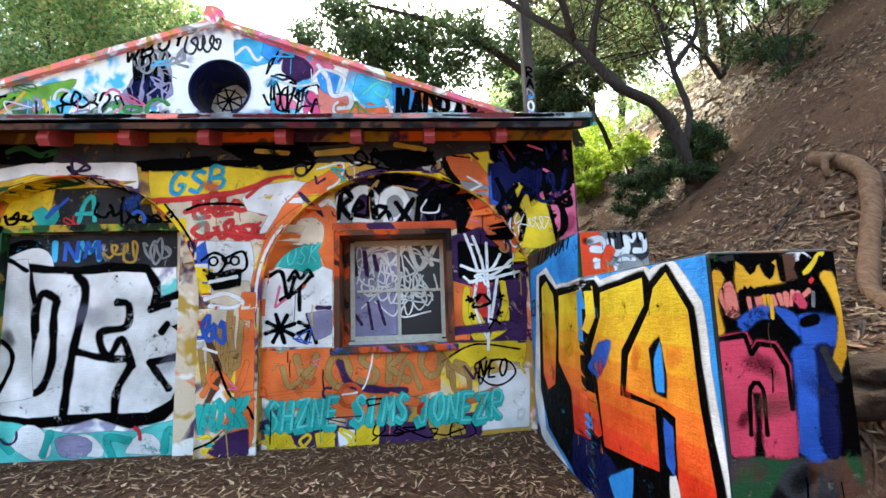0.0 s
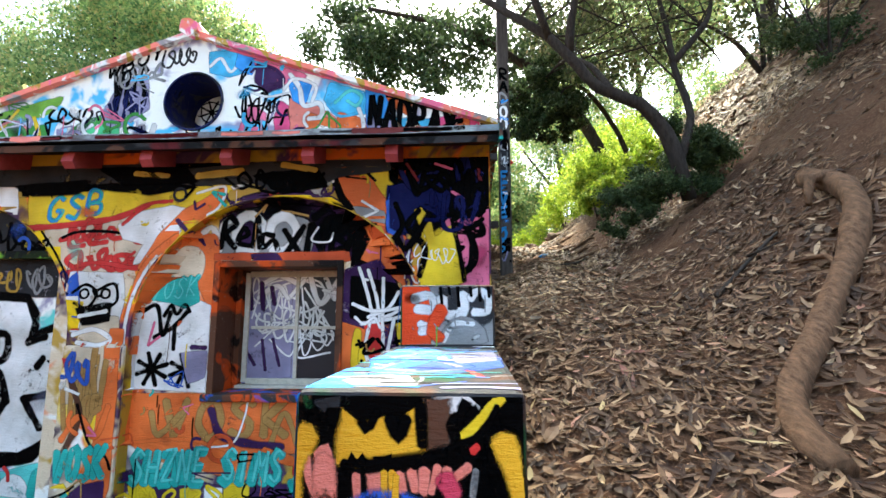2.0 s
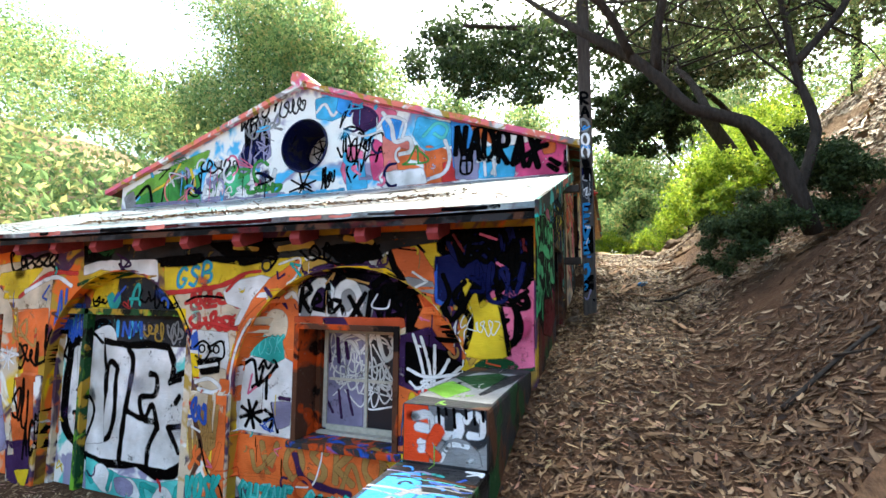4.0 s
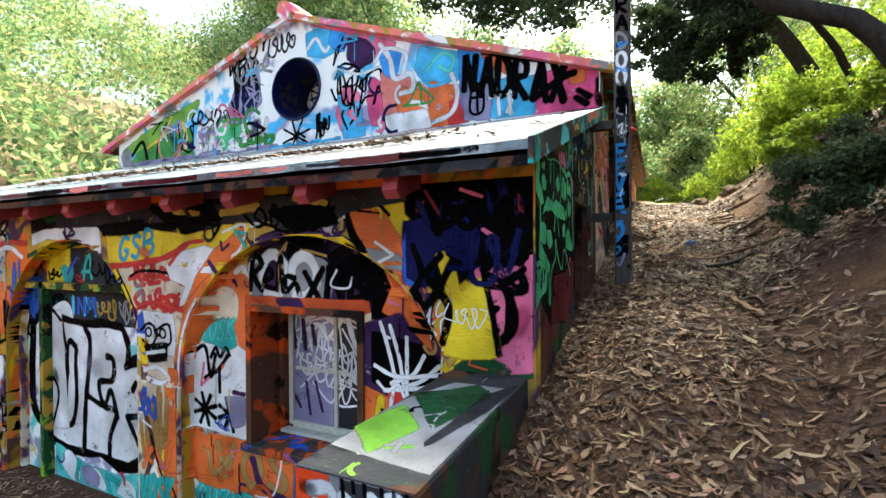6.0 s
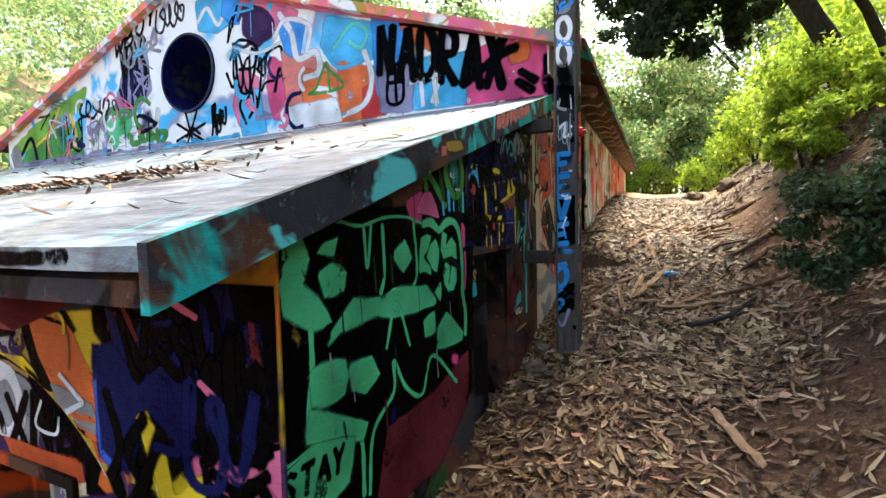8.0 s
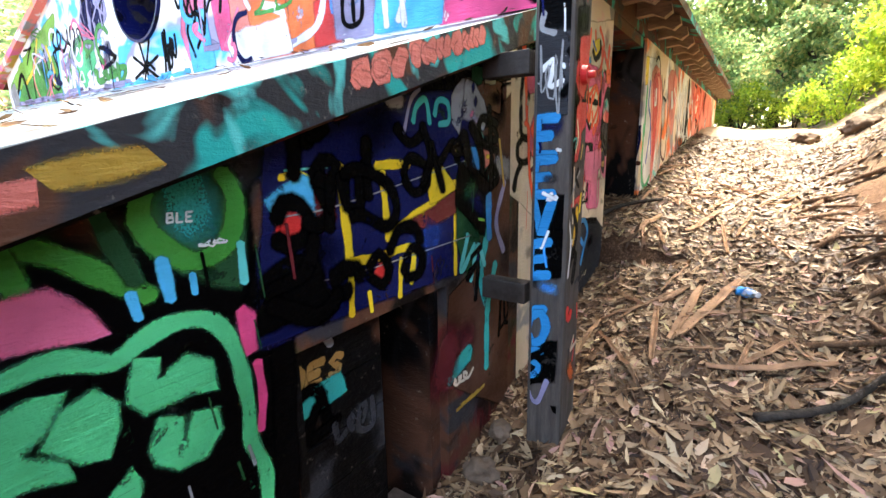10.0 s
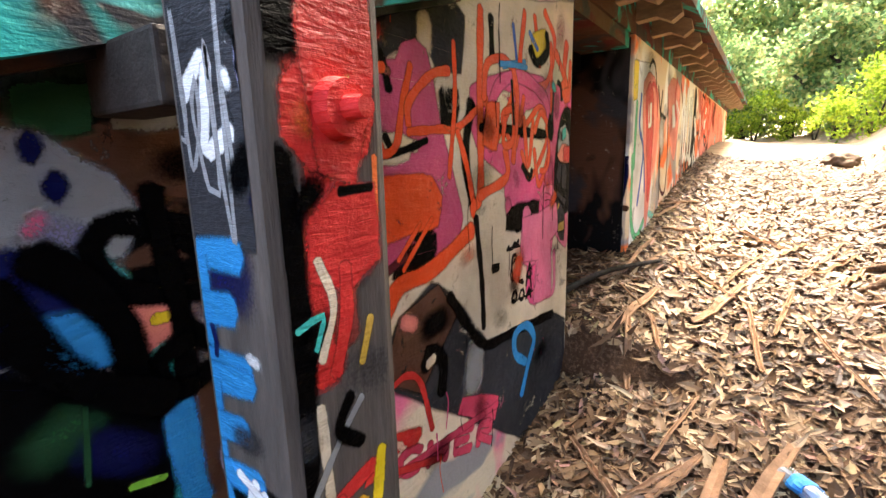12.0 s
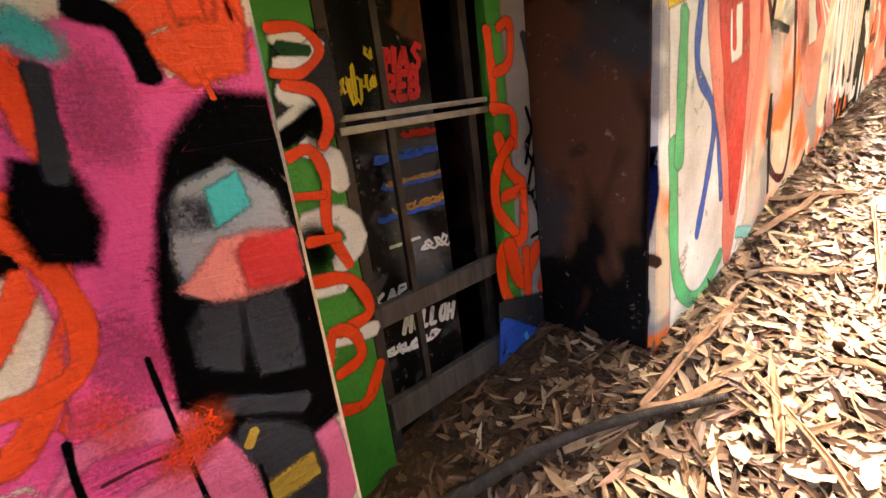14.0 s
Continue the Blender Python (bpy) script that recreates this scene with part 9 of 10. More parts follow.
c.line("black", 0.029, [(6.541, 3.248), (6.497, 3.22), (6.504, 3.162), (6.56, 3.144), (6.622, 3.154), (6.637, 3.186)])
c.line("black", 0.036, [(6.538, 3.138), (6.492, 3.094), (6.464, 3.025)])
c.line("black", 0.024, [(6.576, 3.605), (6.621, 3.652), (6.683, 3.664), (6.741, 3.633), (6.767, 3.563)])
c.line("dred", 0.018, [(6.572, 3.611), (6.669, 3.62), (6.771, 3.603)])
c.line("black", 0.028, [(7.256, 3.825), (7.263, 3.701)])
c.line("black", 0.025, [(7.153, 3.22), (7.187, 3.002), (7.197, 2.837)])
c.line("black", 0.031, [(6.995, 3.004), (7.091, 2.885), (7.209, 2.772), (7.424, 2.746), (7.816, 2.701)])
c.line("black", 0.032, [(7.2, 3.495), (7.713, 3.483)])
c.fill("black", [(6.98, 3.58), (7.056, 3.584), (7.042, 3.5), (6.983, 3.503)], smooth=True)
c.fill("black", [(6.879, 3.233), (6.931, 3.196), (6.903, 3.119), (6.787, 3.104), (6.756, 3.117)], smooth=True)
c.line("black", 0.017, [(6.696, 3.408), (6.813, 3.426), (6.909, 3.451)])
c.line("black", 0.016, [(6.744, 3.46), (6.763, 3.431)])
c.line("maroon", 0.022, [(6.628, 3.093), (6.749, 3.142), (6.845, 3.174)])
c.line("black", 0.037, [(7.133, 3.564), (7.096, 3.403), (7.135, 3.265)])
c.line("black", 0.042, [(6.864, 2.828), (6.891, 2.866), (6.954, 2.814), (6.942, 2.719)])
c.line("cream", 0.027, [(6.879, 2.832), (6.91, 2.841)])
c.line("black", 0.033, [(7.405, 3.215), (7.456, 3.137)])
c.line("black", 0.039, [(7.572, 3.22), (7.62, 3.156)])
c.line("dgrey", 0.058, [(7.827, 3.419), (7.881, 3.148)])
c.line("azure", 0.019, [(7.337, 3.694), (7.505, 3.726)])
c.line("azure", 0.032, [(7.537, 2.578), (7.441, 2.65), (7.438, 2.73), (7.538, 2.737), (7.616, 2.655), (7.562, 2.565), (7.499, 2.451)])
c.scrawl("black", 0.006, 7.379, 3.07, 7.562, 3.075, 3)
c.line("black", 0.006, [(7.256, 3.041), (7.309, 3.037)])
c.line("black", 0.006, [(7.254, 3.029), (7.308, 3.024)])
c.word("black", 0.007, "OLA", (7.382, 2.948), (7.604, 2.928), (7.402, 3.02))
c.scrawl("black", 0.007, 7.404, 2.876, 7.6, 2.86, 4)
c.fill("crimson", [(7.062, 2.636), (7.288, 2.536), (7.268, 2.469), (7.038, 2.604)])
c.word("crimson", 0.026, "CHER", (6.722, 2.574), (7.291, 2.372), (6.738, 2.64))
c.line("crimson", 0.022, [(6.699, 2.58), (6.873, 2.56), (7.292, 2.51)])
c.line("red", 0.019, [(6.701, 2.596), (6.929, 2.508)])
c.line("red", 0.018, [(6.718, 2.829), (6.786, 2.839), (6.845, 2.788), (6.891, 2.624)])
c.line("red", 0.047, [(6.706, 2.675), (6.824, 2.643)])
c.done()
c = Coat("I", wall_pier, "neon orange spray lines")
c.fill("neon", [(6.651, 3.292), (6.685, 3.339), (6.781, 3.356), (6.921, 3.347), (6.959, 3.298), (6.94, 3.23), (6.853, 3.227), (6.729, 3.212), (6.705, 3.167), (6.664, 3.183), (6.681, 3.247)], smooth=True)
c.line("neon", 0.02, [(6.542, 3.538), (6.626, 3.568), (6.703, 3.6), (6.75, 3.611)])
c.line("neon", 0.023, [(6.565, 3.542), (6.579, 3.446), (6.592, 3.333)])
c.line("neon", 0.021, [(6.711, 3.597), (6.711, 3.497), (6.733, 3.42), (6.784, 3.439), (6.809, 3.523), (6.849, 3.629)])
c.line("neon", 0.022, [(6.833, 3.485), (6.839, 3.543), (6.933, 3.616), (7.018, 3.637)])
c.line("neon", 0.02, [(6.83, 3.47), (6.967, 3.481), (7.057, 3.488), (7.229, 3.581)])
c.line("neon", 0.018, [(7.043, 3.716), (7.044, 3.561), (7.008, 3.35)])
c.line("neon", 0.022, [(7.055, 3.479), (7.109, 3.363), (7.138, 3.264)])
c.line("neon", 0.033, [(7.191, 3.834), (7.186, 3.629), (7.182, 3.299), (7.137, 3.251)])
c.line("neon", 0.054, [(7.137, 3.251)])
c.line("neon", 0.031, [(7.176, 3.283), (7.363, 3.334), (7.352, 3.426)])
c.line("neon", 0.024, [(6.57, 3.322), (6.608, 3.303), (6.62, 3.192), (6.641, 3.066), (6.7, 2.928)])
c.line("neon", 0.043, [(6.716, 3.031), (6.773, 3.088), (6.915, 3.102), (7.129, 3.183)])
c.line("neon", 0.013, [(6.79, 3.126), (6.92, 3.244)])
c.line("neon", 0.013, [(6.772, 3.155), (6.867, 3.237)])
c.line("neon", 0.026, [(7.209, 3.58), (7.231, 3.684), (7.351, 3.712), (7.423, 3.649), (7.279, 3.452), (7.228, 3.568)])
c.line("neon", 0.027, [(7.496, 3.891), (7.473, 3.683), (7.688, 3.671), (7.777, 3.836), (7.671, 3.93)])
c.line("neon", 0.025, [(7.581, 3.895), (7.632, 3.732)])
c.line("neon", 0.024, [(7.74, 3.83), (7.761, 3.403), (7.701, 3.295)])
c.line("neon", 0.025, [(7.495, 3.609), (7.425, 3.438), (7.333, 3.536), (7.451, 3.576)])
c.line("neon", 0.023, [(7.516, 3.515), (7.648, 3.584), (7.719, 3.476), (7.564, 3.325), (7.479, 3.419)])
c.line("neon", 0.04, [(7.91, 3.857), (7.892, 3.726), (7.992, 3.638)])
c.line("neon", 0.04, [(6.542, 3.652), (6.556, 3.616)])
c.line("neon", 0.011, [(6.711, 3.029), (6.705, 2.976)])
c.line("neon", 0.01, [(6.72, 3.215), (6.706, 3.138)])
c.done()
c = Coat("I", wall_pier, "pink limbs and dark coffin shape by the porch edge")
c.line("hotpink", 0.039, [(7.244, 3.432), (7.255, 3.559), (7.323, 3.639), (7.455, 3.674), (7.611, 3.649), (7.72, 3.582), (7.741, 3.372), (7.712, 3.273)])
c.line("black", 0.024, [(7.184, 3.492), (7.4, 3.491), (7.709, 3.486)])
c.line("neon", 0.029, [(7.406, 3.706), (7.442, 3.588), (7.412, 3.384)])
c.line("neon", 0.024, [(7.495, 3.539), (7.539, 3.37), (7.578, 3.532)])
c.line("neon", 0.025, [(7.591, 3.492), (7.657, 3.565), (7.751, 3.459), (7.644, 3.29), (7.591, 3.426)])
c.line("neon", 0.023, [(7.356, 3.551), (7.41, 3.557), (7.408, 3.456), (7.34, 3.445), (7.347, 3.53)])
c.fill("neon", [(7.235, 3.561), (7.299, 3.566), (7.283, 3.434), (7.215, 3.448)])
c.line("black", 0.015, [(7.398, 3.654), (7.417, 3.512)])
c.fill("black", [(7.37, 3.2), (7.45, 3.222), (7.635, 3.219), (7.627, 3.146), (7.526, 3.139), (7.363, 3.152)])
c.line("black", 0.025, [(7.487, 3.368), (7.55, 3.32), (7.572, 3.349)])
c.line("pink", 0.06, [(7.533, 3.194), (7.512, 3.028), (7.611, 3.013)])
c.line("pink", 0.051, [(7.703, 3.23), (7.757, 3.067), (7.907, 3.207)])
c.line("pink", 0.034, [(7.658, 3.04), (7.612, 2.832)])
c.line("pink", 0.026, [(7.635, 2.836), (7.813, 2.81), (7.816, 2.992)])
c.line("black", 0.006, [(7.382, 3.077), (7.464, 3.08)])
c.line("black", 0.007, [(7.423, 3.029), (7.51, 3.014)])
c.line("neon", 0.032, [(7.788, 3.804), (7.899, 3.715), (7.945, 3.641), (7.959, 3.791)])
c.fill("yellow", [(7.565, 3.815), (7.675, 3.864), (7.685, 3.793), (7.606, 3.751)])
c.line("blue", 0.018, [(7.536, 3.833), (7.611, 3.786)])
c.line("blue", 0.016, [(7.407, 3.834), (7.435, 3.728)])
c.line("black", 0.034, [(7.544, 3.78), (7.605, 3.739), (7.704, 3.795), (7.692, 3.855)])
c.line("azure", 0.017, [(7.31, 3.696), (7.406, 3.706), (7.519, 3.711)])
c.fill("hotpink", [(7.789, 3.667), (7.822, 3.676), (7.857, 3.671), (7.867, 3.617), (7.927, 3.63), (7.994, 3.664), (7.995, 3.58), (7.93, 3.593), (7.862, 3.541), (7.817, 3.418), (7.8, 3.27), (7.711, 3.304), (7.756, 3.44), (7.775, 3.578)])
c.mist("magenta", 7.813, 3.6, 0.06, 0.5)
c.mist("magenta", 7.763, 3.345, 0.072, 0.5)
c.fill("pink", [(7.7, 3.268), (7.799, 3.265), (7.949, 3.175), (7.956, 2.99), (7.664, 3.228)], smooth=True)
c.fill("hotpink", [(7.671, 3.222), (7.703, 3.243), (7.8, 3.198), (7.788, 3.127)], smooth=True)
c.fill("black", [(7.919, 3.597), (7.976, 3.589), (7.982, 3.512), (7.982, 3.374), (7.977, 3.158), (7.924, 3.146), (7.8, 3.27), (7.812, 3.378), (7.842, 3.489), (7.871, 3.552)])
c.fill("grey", [(7.864, 3.503), (7.911, 3.519), (7.949, 3.483), (7.967, 3.427), (7.848, 3.403)], smooth=True)
c.mist("dgrey", 7.87, 3.482, 0.039, 0.6)
c.fill("salmon", [(7.844, 3.397), (7.889, 3.435), (7.967, 3.431), (7.967, 3.379), (7.904, 3.386)])
c.fill("red", [(7.914, 3.427), (7.968, 3.43), (7.967, 3.379), (7.912, 3.391)], smooth=True)
c.fill("teal", [(7.893, 3.503), (7.916, 3.513), (7.92, 3.483), (7.892, 3.471)])
c.fill("dgrey", [(7.844, 3.364), (7.876, 3.359), (7.865, 3.285), (7.836, 3.308)], smooth=True)
c.fill("dgrey", [(7.902, 3.356), (7.934, 3.359), (7.942, 3.253), (7.896, 3.268)], smooth=True)
c.line("dgrey", 0.023, [(7.838, 3.241), (7.935, 3.193)])
c.fill("black", [(7.807, 3.225), (7.84, 3.215), (7.838, 3.153), (7.803, 3.159)], smooth=True)
c.fill("dgrey", [(7.849, 3.2), (7.923, 3.142), (7.924, 3.025), (7.857, 3.079)], smooth=True)
c.fill("ochre", [(7.852, 3.092), (7.923, 3.102), (7.925, 3.078), (7.865, 3.079)])
c.line("ochre", 0.011, [(7.849, 3.173), (7.862, 3.192)])
c.line("neon", 0.02, [(7.703, 3.514), (7.726, 3.475), (7.738, 3.41), (7.723, 3.358), (7.69, 3.342), (7.649, 3.345)])
c.fill("neon", [(7.861, 3.691), (7.889, 3.712), (7.893, 3.671), (7.95, 3.67), (7.965, 3.716), (7.954, 3.64), (7.904, 3.63), (7.874, 3.66)])
c.line("neon", 0.006, [(7.911, 3.637), (7.919, 3.603)])
c.fill("black", [(7.74, 3.558), (7.764, 3.543), (7.769, 3.496), (7.76, 3.469), (7.735, 3.477), (7.727, 3.519)])
c.mist("teal", 7.775, 3.671, 0.034, 0.7)
c.line("black", 0.02, [(7.814, 3.695), (7.85, 3.681), (7.864, 3.628)])
c.line("dgrey", 0.017, [(7.774, 3.643), (7.767, 3.579), (7.76, 3.543)])
c.line("maroon", 0.004, [(7.701, 3.221), (7.744, 3.221), (7.796, 3.209)])
c.done()
c = Coat("I", wall_pier, "small black scratched words")
c.word("black", .012, "IN", (7.351, 3.072), (7.465, 3.086), (7.367, 3.084))
c.word("black", .012, "OLA", (7.396, 2.958), (7.595, 2.883), (7.402, 3.053))
c.word("black", .012, "OOA", (7.4, 2.867), (7.591, 2.844), (7.406, 2.908))
c.line("black", .015, [(7.255, 3.034), (7.302, 3.033)])
c.line("black", .015, [(7.26, 3.022), (7.302, 3.019)])
c.line("black", .018, [(7.593, 3.128), (7.602, 3.025)])
c.fill("pink", [(7.494, 3.166), (7.629, 3.161), (7.823, 3.196), (7.84, 3.088), (7.756, 3.05), (7.785, 2.806), (7.61, 2.816), (7.653, 2.994), (7.51, 3.014)])
c.done()
c = Coat("Q", post, "red drips on the post side")
c.line("red", .05, [(6.23, 3.607), (6.25, 3.348), (6.226, 3.173)])
c.ring("red", .03, 6.262, 3.456, .05)
c.line("yellow", .03, [(6.273, 2.968), (6.247, 2.855)])
c.line("black", .03, [(6.199, 2.809), (6.273, 2.801), (6.247, 2.699)])
c.done()
c = Coat("L", wall_long, "pale edge and blue drips by the corner")
c.fill("white", [(9.044, 3.94), (9.594, 3.997), (9.771, 3.01), (9.553, 2.73), (9.127, 2.676)])
c.fill("yellow", [(9.024, 3.938), (9.126, 3.949), (9.131, 3.75), (9.047, 3.73)])
c.line("mint", .05, [(9.092, 3.379), (9.138, 2.969), (9.314, 2.812), (9.529, 2.905)])
c.line("mint", .05, [(9.139, 3.713), (9.131, 3.31)])
c.line("aqua", .04, [(9.692, 2.944), (10.108, 2.87), (10.884, 3.024)])
c.line("blue", .035, [(9.25, 3.772), (9.24, 3.572), (9.386, 3.431), (9.37, 3.271), (9.291, 3.047)])
c.line("blue", .03, [(9.428, 3.38), (9.499, 3.124)])
c.fill("aqua", [(9.588, 2.775), (10.5, 2.809), (13.123, 3.051), (13.214, 2.93), (10.976, 2.776), (9.687, 2.698)])
c.done()
c = Coat("L", wall_long, "tall red dripping hearts")
c.fill("salmon", [(9.303, 3.853), (9.459, 3.923), (9.697, 3.876), (9.782, 3.668), (9.72, 3.293), (9.651, 2.927), (9.575, 2.864), (9.497, 3.25), (9.331, 3.61)], smooth=True)
c.fill("red", [(9.374, 3.796), (9.504, 3.865), (9.636, 3.761), (9.679, 3.426), (9.633, 3.042), (9.534, 3.318)], smooth=True)
c.fill("white", [(9.49, 3.715), (9.577, 3.737), (9.6, 3.6), (9.525, 3.58)])
c.line("maroon", .03, [(9.782, 3.881), (10.005, 3.533), (10.04, 3.161), (10.299, 3.055), (10.337, 3.365), (10.178, 3.905)])
c.fill("salmon", [(10.178, 3.905), (10.389, 4), (10.767, 3.94), (10.803, 3.657), (10.693, 3.332), (10.421, 3.511)], smooth=True)
c.fill("white", [(10.439, 3.778), (10.598, 3.796), (10.631, 3.628), (10.522, 3.614)])
c.line("maroon", .03, [(10.819, 4.004), (11.151, 3.653), (11.094, 3.368)])
c.scrawl("black", .05, 11.069, 2.994, 12.064, 3.644, 5)
c.scrawl("white", .06, 11.02, 3.116, 11.833, 4.003, 5)
c.scrawl("black", .05, 11.952, 3.17, 11.786, 4.076, 4)
c.fill("salmon", [(11.985, 4.169), (14.582, 4.517), (16.239, 3.292), (12.662, 3.199)])
c.scrawl("red", .06, 12.354, 3.641, 14.228, 4.315, 5)
c.scrawl("neon", .05, 12.359, 3.412, 13.446, 4.099, 4)
c.done()
c = Coat("J", wall_long, "faint blue and rust marks on the black return")
c.scrawl("navy", .03, 1.318, 3.042, 1.511, 3.381, 4)
c.scrawl("navy", .03, 1.287, 2.679, 1.484, 3.034, 5)
c.line("brown", .03, [(1.215, 3.085), (1.377, 3.071), (1.525, 3.051)])
c.fill("dred", [(1.225, 3.067), (1.338, 3.065), (1.316, 2.943), (1.23, 2.945)])
c.fill("lilac", [(1.248, 3.567), (1.286, 3.579), (1.275, 2.975), (1.241, 2.927)])
c.done()
c = Coat("P", post, "small letters down the upper post")
c.word("black", 0.028, "R", (1.738, 4.541), (1.868, 4.523), (1.741, 4.683))
c.word("black", 0.028, "A", (1.734, 4.371), (1.864, 4.355), (1.737, 4.513))
c.word("grey", 0.028, "D", (1.73, 4.203), (1.859, 4.187), (1.733, 4.343))
c.word("white", 0.028, "O", (1.726, 4.035), (1.855, 4.021), (1.729, 4.175))
c.word("white", 0.028, "O", (1.722, 3.868), (1.851, 3.856), (1.726, 4.007))
c.fill("black", [(1.693, 3.739), (1.86, 3.724), (1.852, 3.385), (1.686, 3.396)])
c.mist("black", 1.779, 3.8, 0.096, 0.8)
c.mist("navy", 1.767, 3.288, 0.081, 0.6)
c.done()
c = Coat("P", post, "bold blue letters down the post")
c.fill("white", [(1.735, 3.529), (1.848, 3.507), (1.841, 3.467), (1.744, 3.463)])
c.fill("black", [(1.732, 3.464), (1.854, 3.466), (1.845, 3.35), (1.727, 3.35)])
c.fill("black", [(1.714, 3.026), (1.84, 3.037), (1.83, 2.869), (1.711, 2.848)])
c.fill("dgrey", [(1.704, 3.602), (1.851, 3.583), (1.859, 3.33), (1.702, 3.335)])
c.fill("black", [(1.708, 2.888), (1.848, 2.906), (1.839, 2.745), (1.7, 2.719)])
c.fill("black", [(1.692, 2.428), (1.826, 2.468), (1.819, 2.309), (1.682, 2.261)])
c.word("azure", .03, "E", (1.723, 3.185), (1.839, 3.188), (1.729, 3.312))
c.word("azure", .03, "E", (1.721, 3.034), (1.84, 3.043), (1.724, 3.159))
c.word("azure", .03, "V", (1.715, 2.877), (1.837, 2.893), (1.717, 3.01))
c.word("azure", .03, "E", (1.709, 2.729), (1.833, 2.752), (1.711, 2.856))
c.word("azure", .03, "L", (1.702, 2.58), (1.828, 2.61), (1.704, 2.707))
c.word("azure", .03, "O", (1.694, 2.434), (1.819, 2.47), (1.702, 2.558))
c.word("azure", .022, "S", (1.682, 2.294), (1.81, 2.338), (1.69, 2.409))
c.line("lilac", .018, [(1.706, 2.246), (1.754, 2.192), (1.797, 2.301)])
c.line("white", .016, [(1.74, 3.476), (1.788, 3.507), (1.771, 3.422), (1.819, 3.436)])
c.line("grey", .018, [(1.746, 3.663), (1.737, 3.614), (1.786, 3.591)])
c.line("black", .02, [(1.705, 2.363), (1.815, 2.464)])
c.scrawl("grey", .006, 1.722, 3.353, 1.824, 3.57, 4)
c.done()
c = Coat("D", porch_wall, "orange and white loops on the planks")
c.fill("dgrey", [(8.178, 3.713), (8.282, 3.733), (8.287, 3.571), (8.212, 3.485), (8.159, 3.586)])
c.line("white", 0.032, [(8.171, 3.734), (8.264, 3.711), (8.168, 3.671)])
c.line("white", 0.038, [(8.169, 3.629), (8.21, 3.591), (8.151, 3.553)])
c.line("white", 0.04, [(8.192, 3.512), (8.252, 3.478), (8.253, 3.414)])
c.line("black", 0.03, [(8.145, 3.531), (8.233, 3.577)])
c.line("white", 0.044, [(8.153, 3.347), (8.239, 3.351), (8.274, 3.286), (8.213, 3.234)])
c.line("white", 0.043, [(8.147, 3.202), (8.219, 3.189)])
c.line("white", 0.037, [(8.16, 3.065), (8.236, 3.045), (8.278, 3.042)])
c.mist("black", 8.167, 3.291, 0.066, 0.7)
c.mist("black", 8.225, 3.543, 0.059, 0.6)
c.line("neon", 0.018, [(8.162, 3.744), (8.233, 3.744), (8.268, 3.7), (8.213, 3.658), (8.153, 3.662)])
c.line("neon", 0.022, [(8.172, 3.639), (8.242, 3.617), (8.257, 3.551), (8.231, 3.506)])
c.line("neon", 0.022, [(8.149, 3.496), (8.197, 3.505), (8.224, 3.445), (8.205, 3.333), (8.242, 3.225)])
c.line("neon", 0.016, [(8.142, 3.413), (8.214, 3.403)])
c.line("neon", 0.021, [(8.151, 3.309), (8.228, 3.3)])
c.line("neon", 0.026, [(8.143, 3.217), (8.235, 3.191), (8.272, 3.093), (8.177, 3.072)])
c.line("neon", 0.026, [(8.131, 3.002), (8.163, 3.079), (8.214, 3.056), (8.224, 2.987), (8.154, 2.966)])
c.line("neon", 0.028, [(8.133, 2.872), (8.214, 2.858), (8.276, 2.944)])
c.line("dgreen", 0.022, [(8.176, 3.708), (8.242, 3.701)])
c.line("black", 0.014, [(8.234, 3.554)])
c.done()
c = Coat("D", porch_wall, "orange streaks on the far planks")
c.line("neon", 0.029, [(8.792, 3.743), (8.8, 3.625), (8.797, 3.516)])
c.line("neon", 0.026, [(8.84, 3.743), (8.891, 3.758), (8.878, 3.652), (8.812, 3.624)])
c.line("neon", 0.025, [(8.782, 3.533), (8.874, 3.507), (8.875, 3.405)])
c.line("neon", 0.036, [(8.801, 3.45), (8.84, 3.342), (8.902, 3.275), (8.803, 3.261)])
c.line("neon", 0.034, [(8.863, 3.424), (8.788, 3.351), (8.772, 3.232), (8.869, 3.112)])
c.line("neon", 0.037, [(8.9, 3.257), (8.884, 3.108), (8.782, 3.1), (8.768, 2.988), (8.8, 2.894)])
c.line("neon", 0.049, [(8.811, 3.11), (8.866, 2.952), (8.954, 3.046), (9.035, 3.021), (8.972, 2.891)])
c.line("neon", 0.031, [(8.894, 3.065), (8.892, 2.9)])
c.line("black", 0.012, [(8.943, 3.517), (8.964, 3.445), (8.93, 3.397), (8.981, 3.315)])
c.line("black", 0.012, [(8.984, 3.495), (8.924, 3.344)])
c.line("black", 0.012, [(8.992, 3.423), (8.929, 3.25), (9.025, 3.287)])
c.line("black", 0.013, [(8.944, 3.247), (8.987, 3.118), (8.928, 3.095)])
c.line("dgrey", 0.025, [(8.953, 3.728), (8.984, 3.631), (9.051, 3.727)])
c.fill("dgrey", [(8.745, 2.916), (9.02, 2.85), (9.047, 2.747), (8.743, 2.792)])
c.fill("blue", [(8.751, 2.852), (9.039, 2.654), (9.03, 2.534), (8.728, 2.555)], smooth=True)
c.line("red", 0.022, [(9.012, 2.761), (8.97, 2.686)])
c.line("cyan", 0.017, [(8.861, 2.76), (8.898, 2.65)])
c.done()
c = Coat("E", stepped_wall, "red arched letter and blue drips low on the block end")
c.fill("black", [(0.975, 1.191), (1.477, 1.189), (1.443, 0.746), (0.98, 0.768)])
c.line("blue", 0.04, [(1.093, 1.166), (1.164, 1.207), (1.261, 1.182), (1.303, 1.137)])
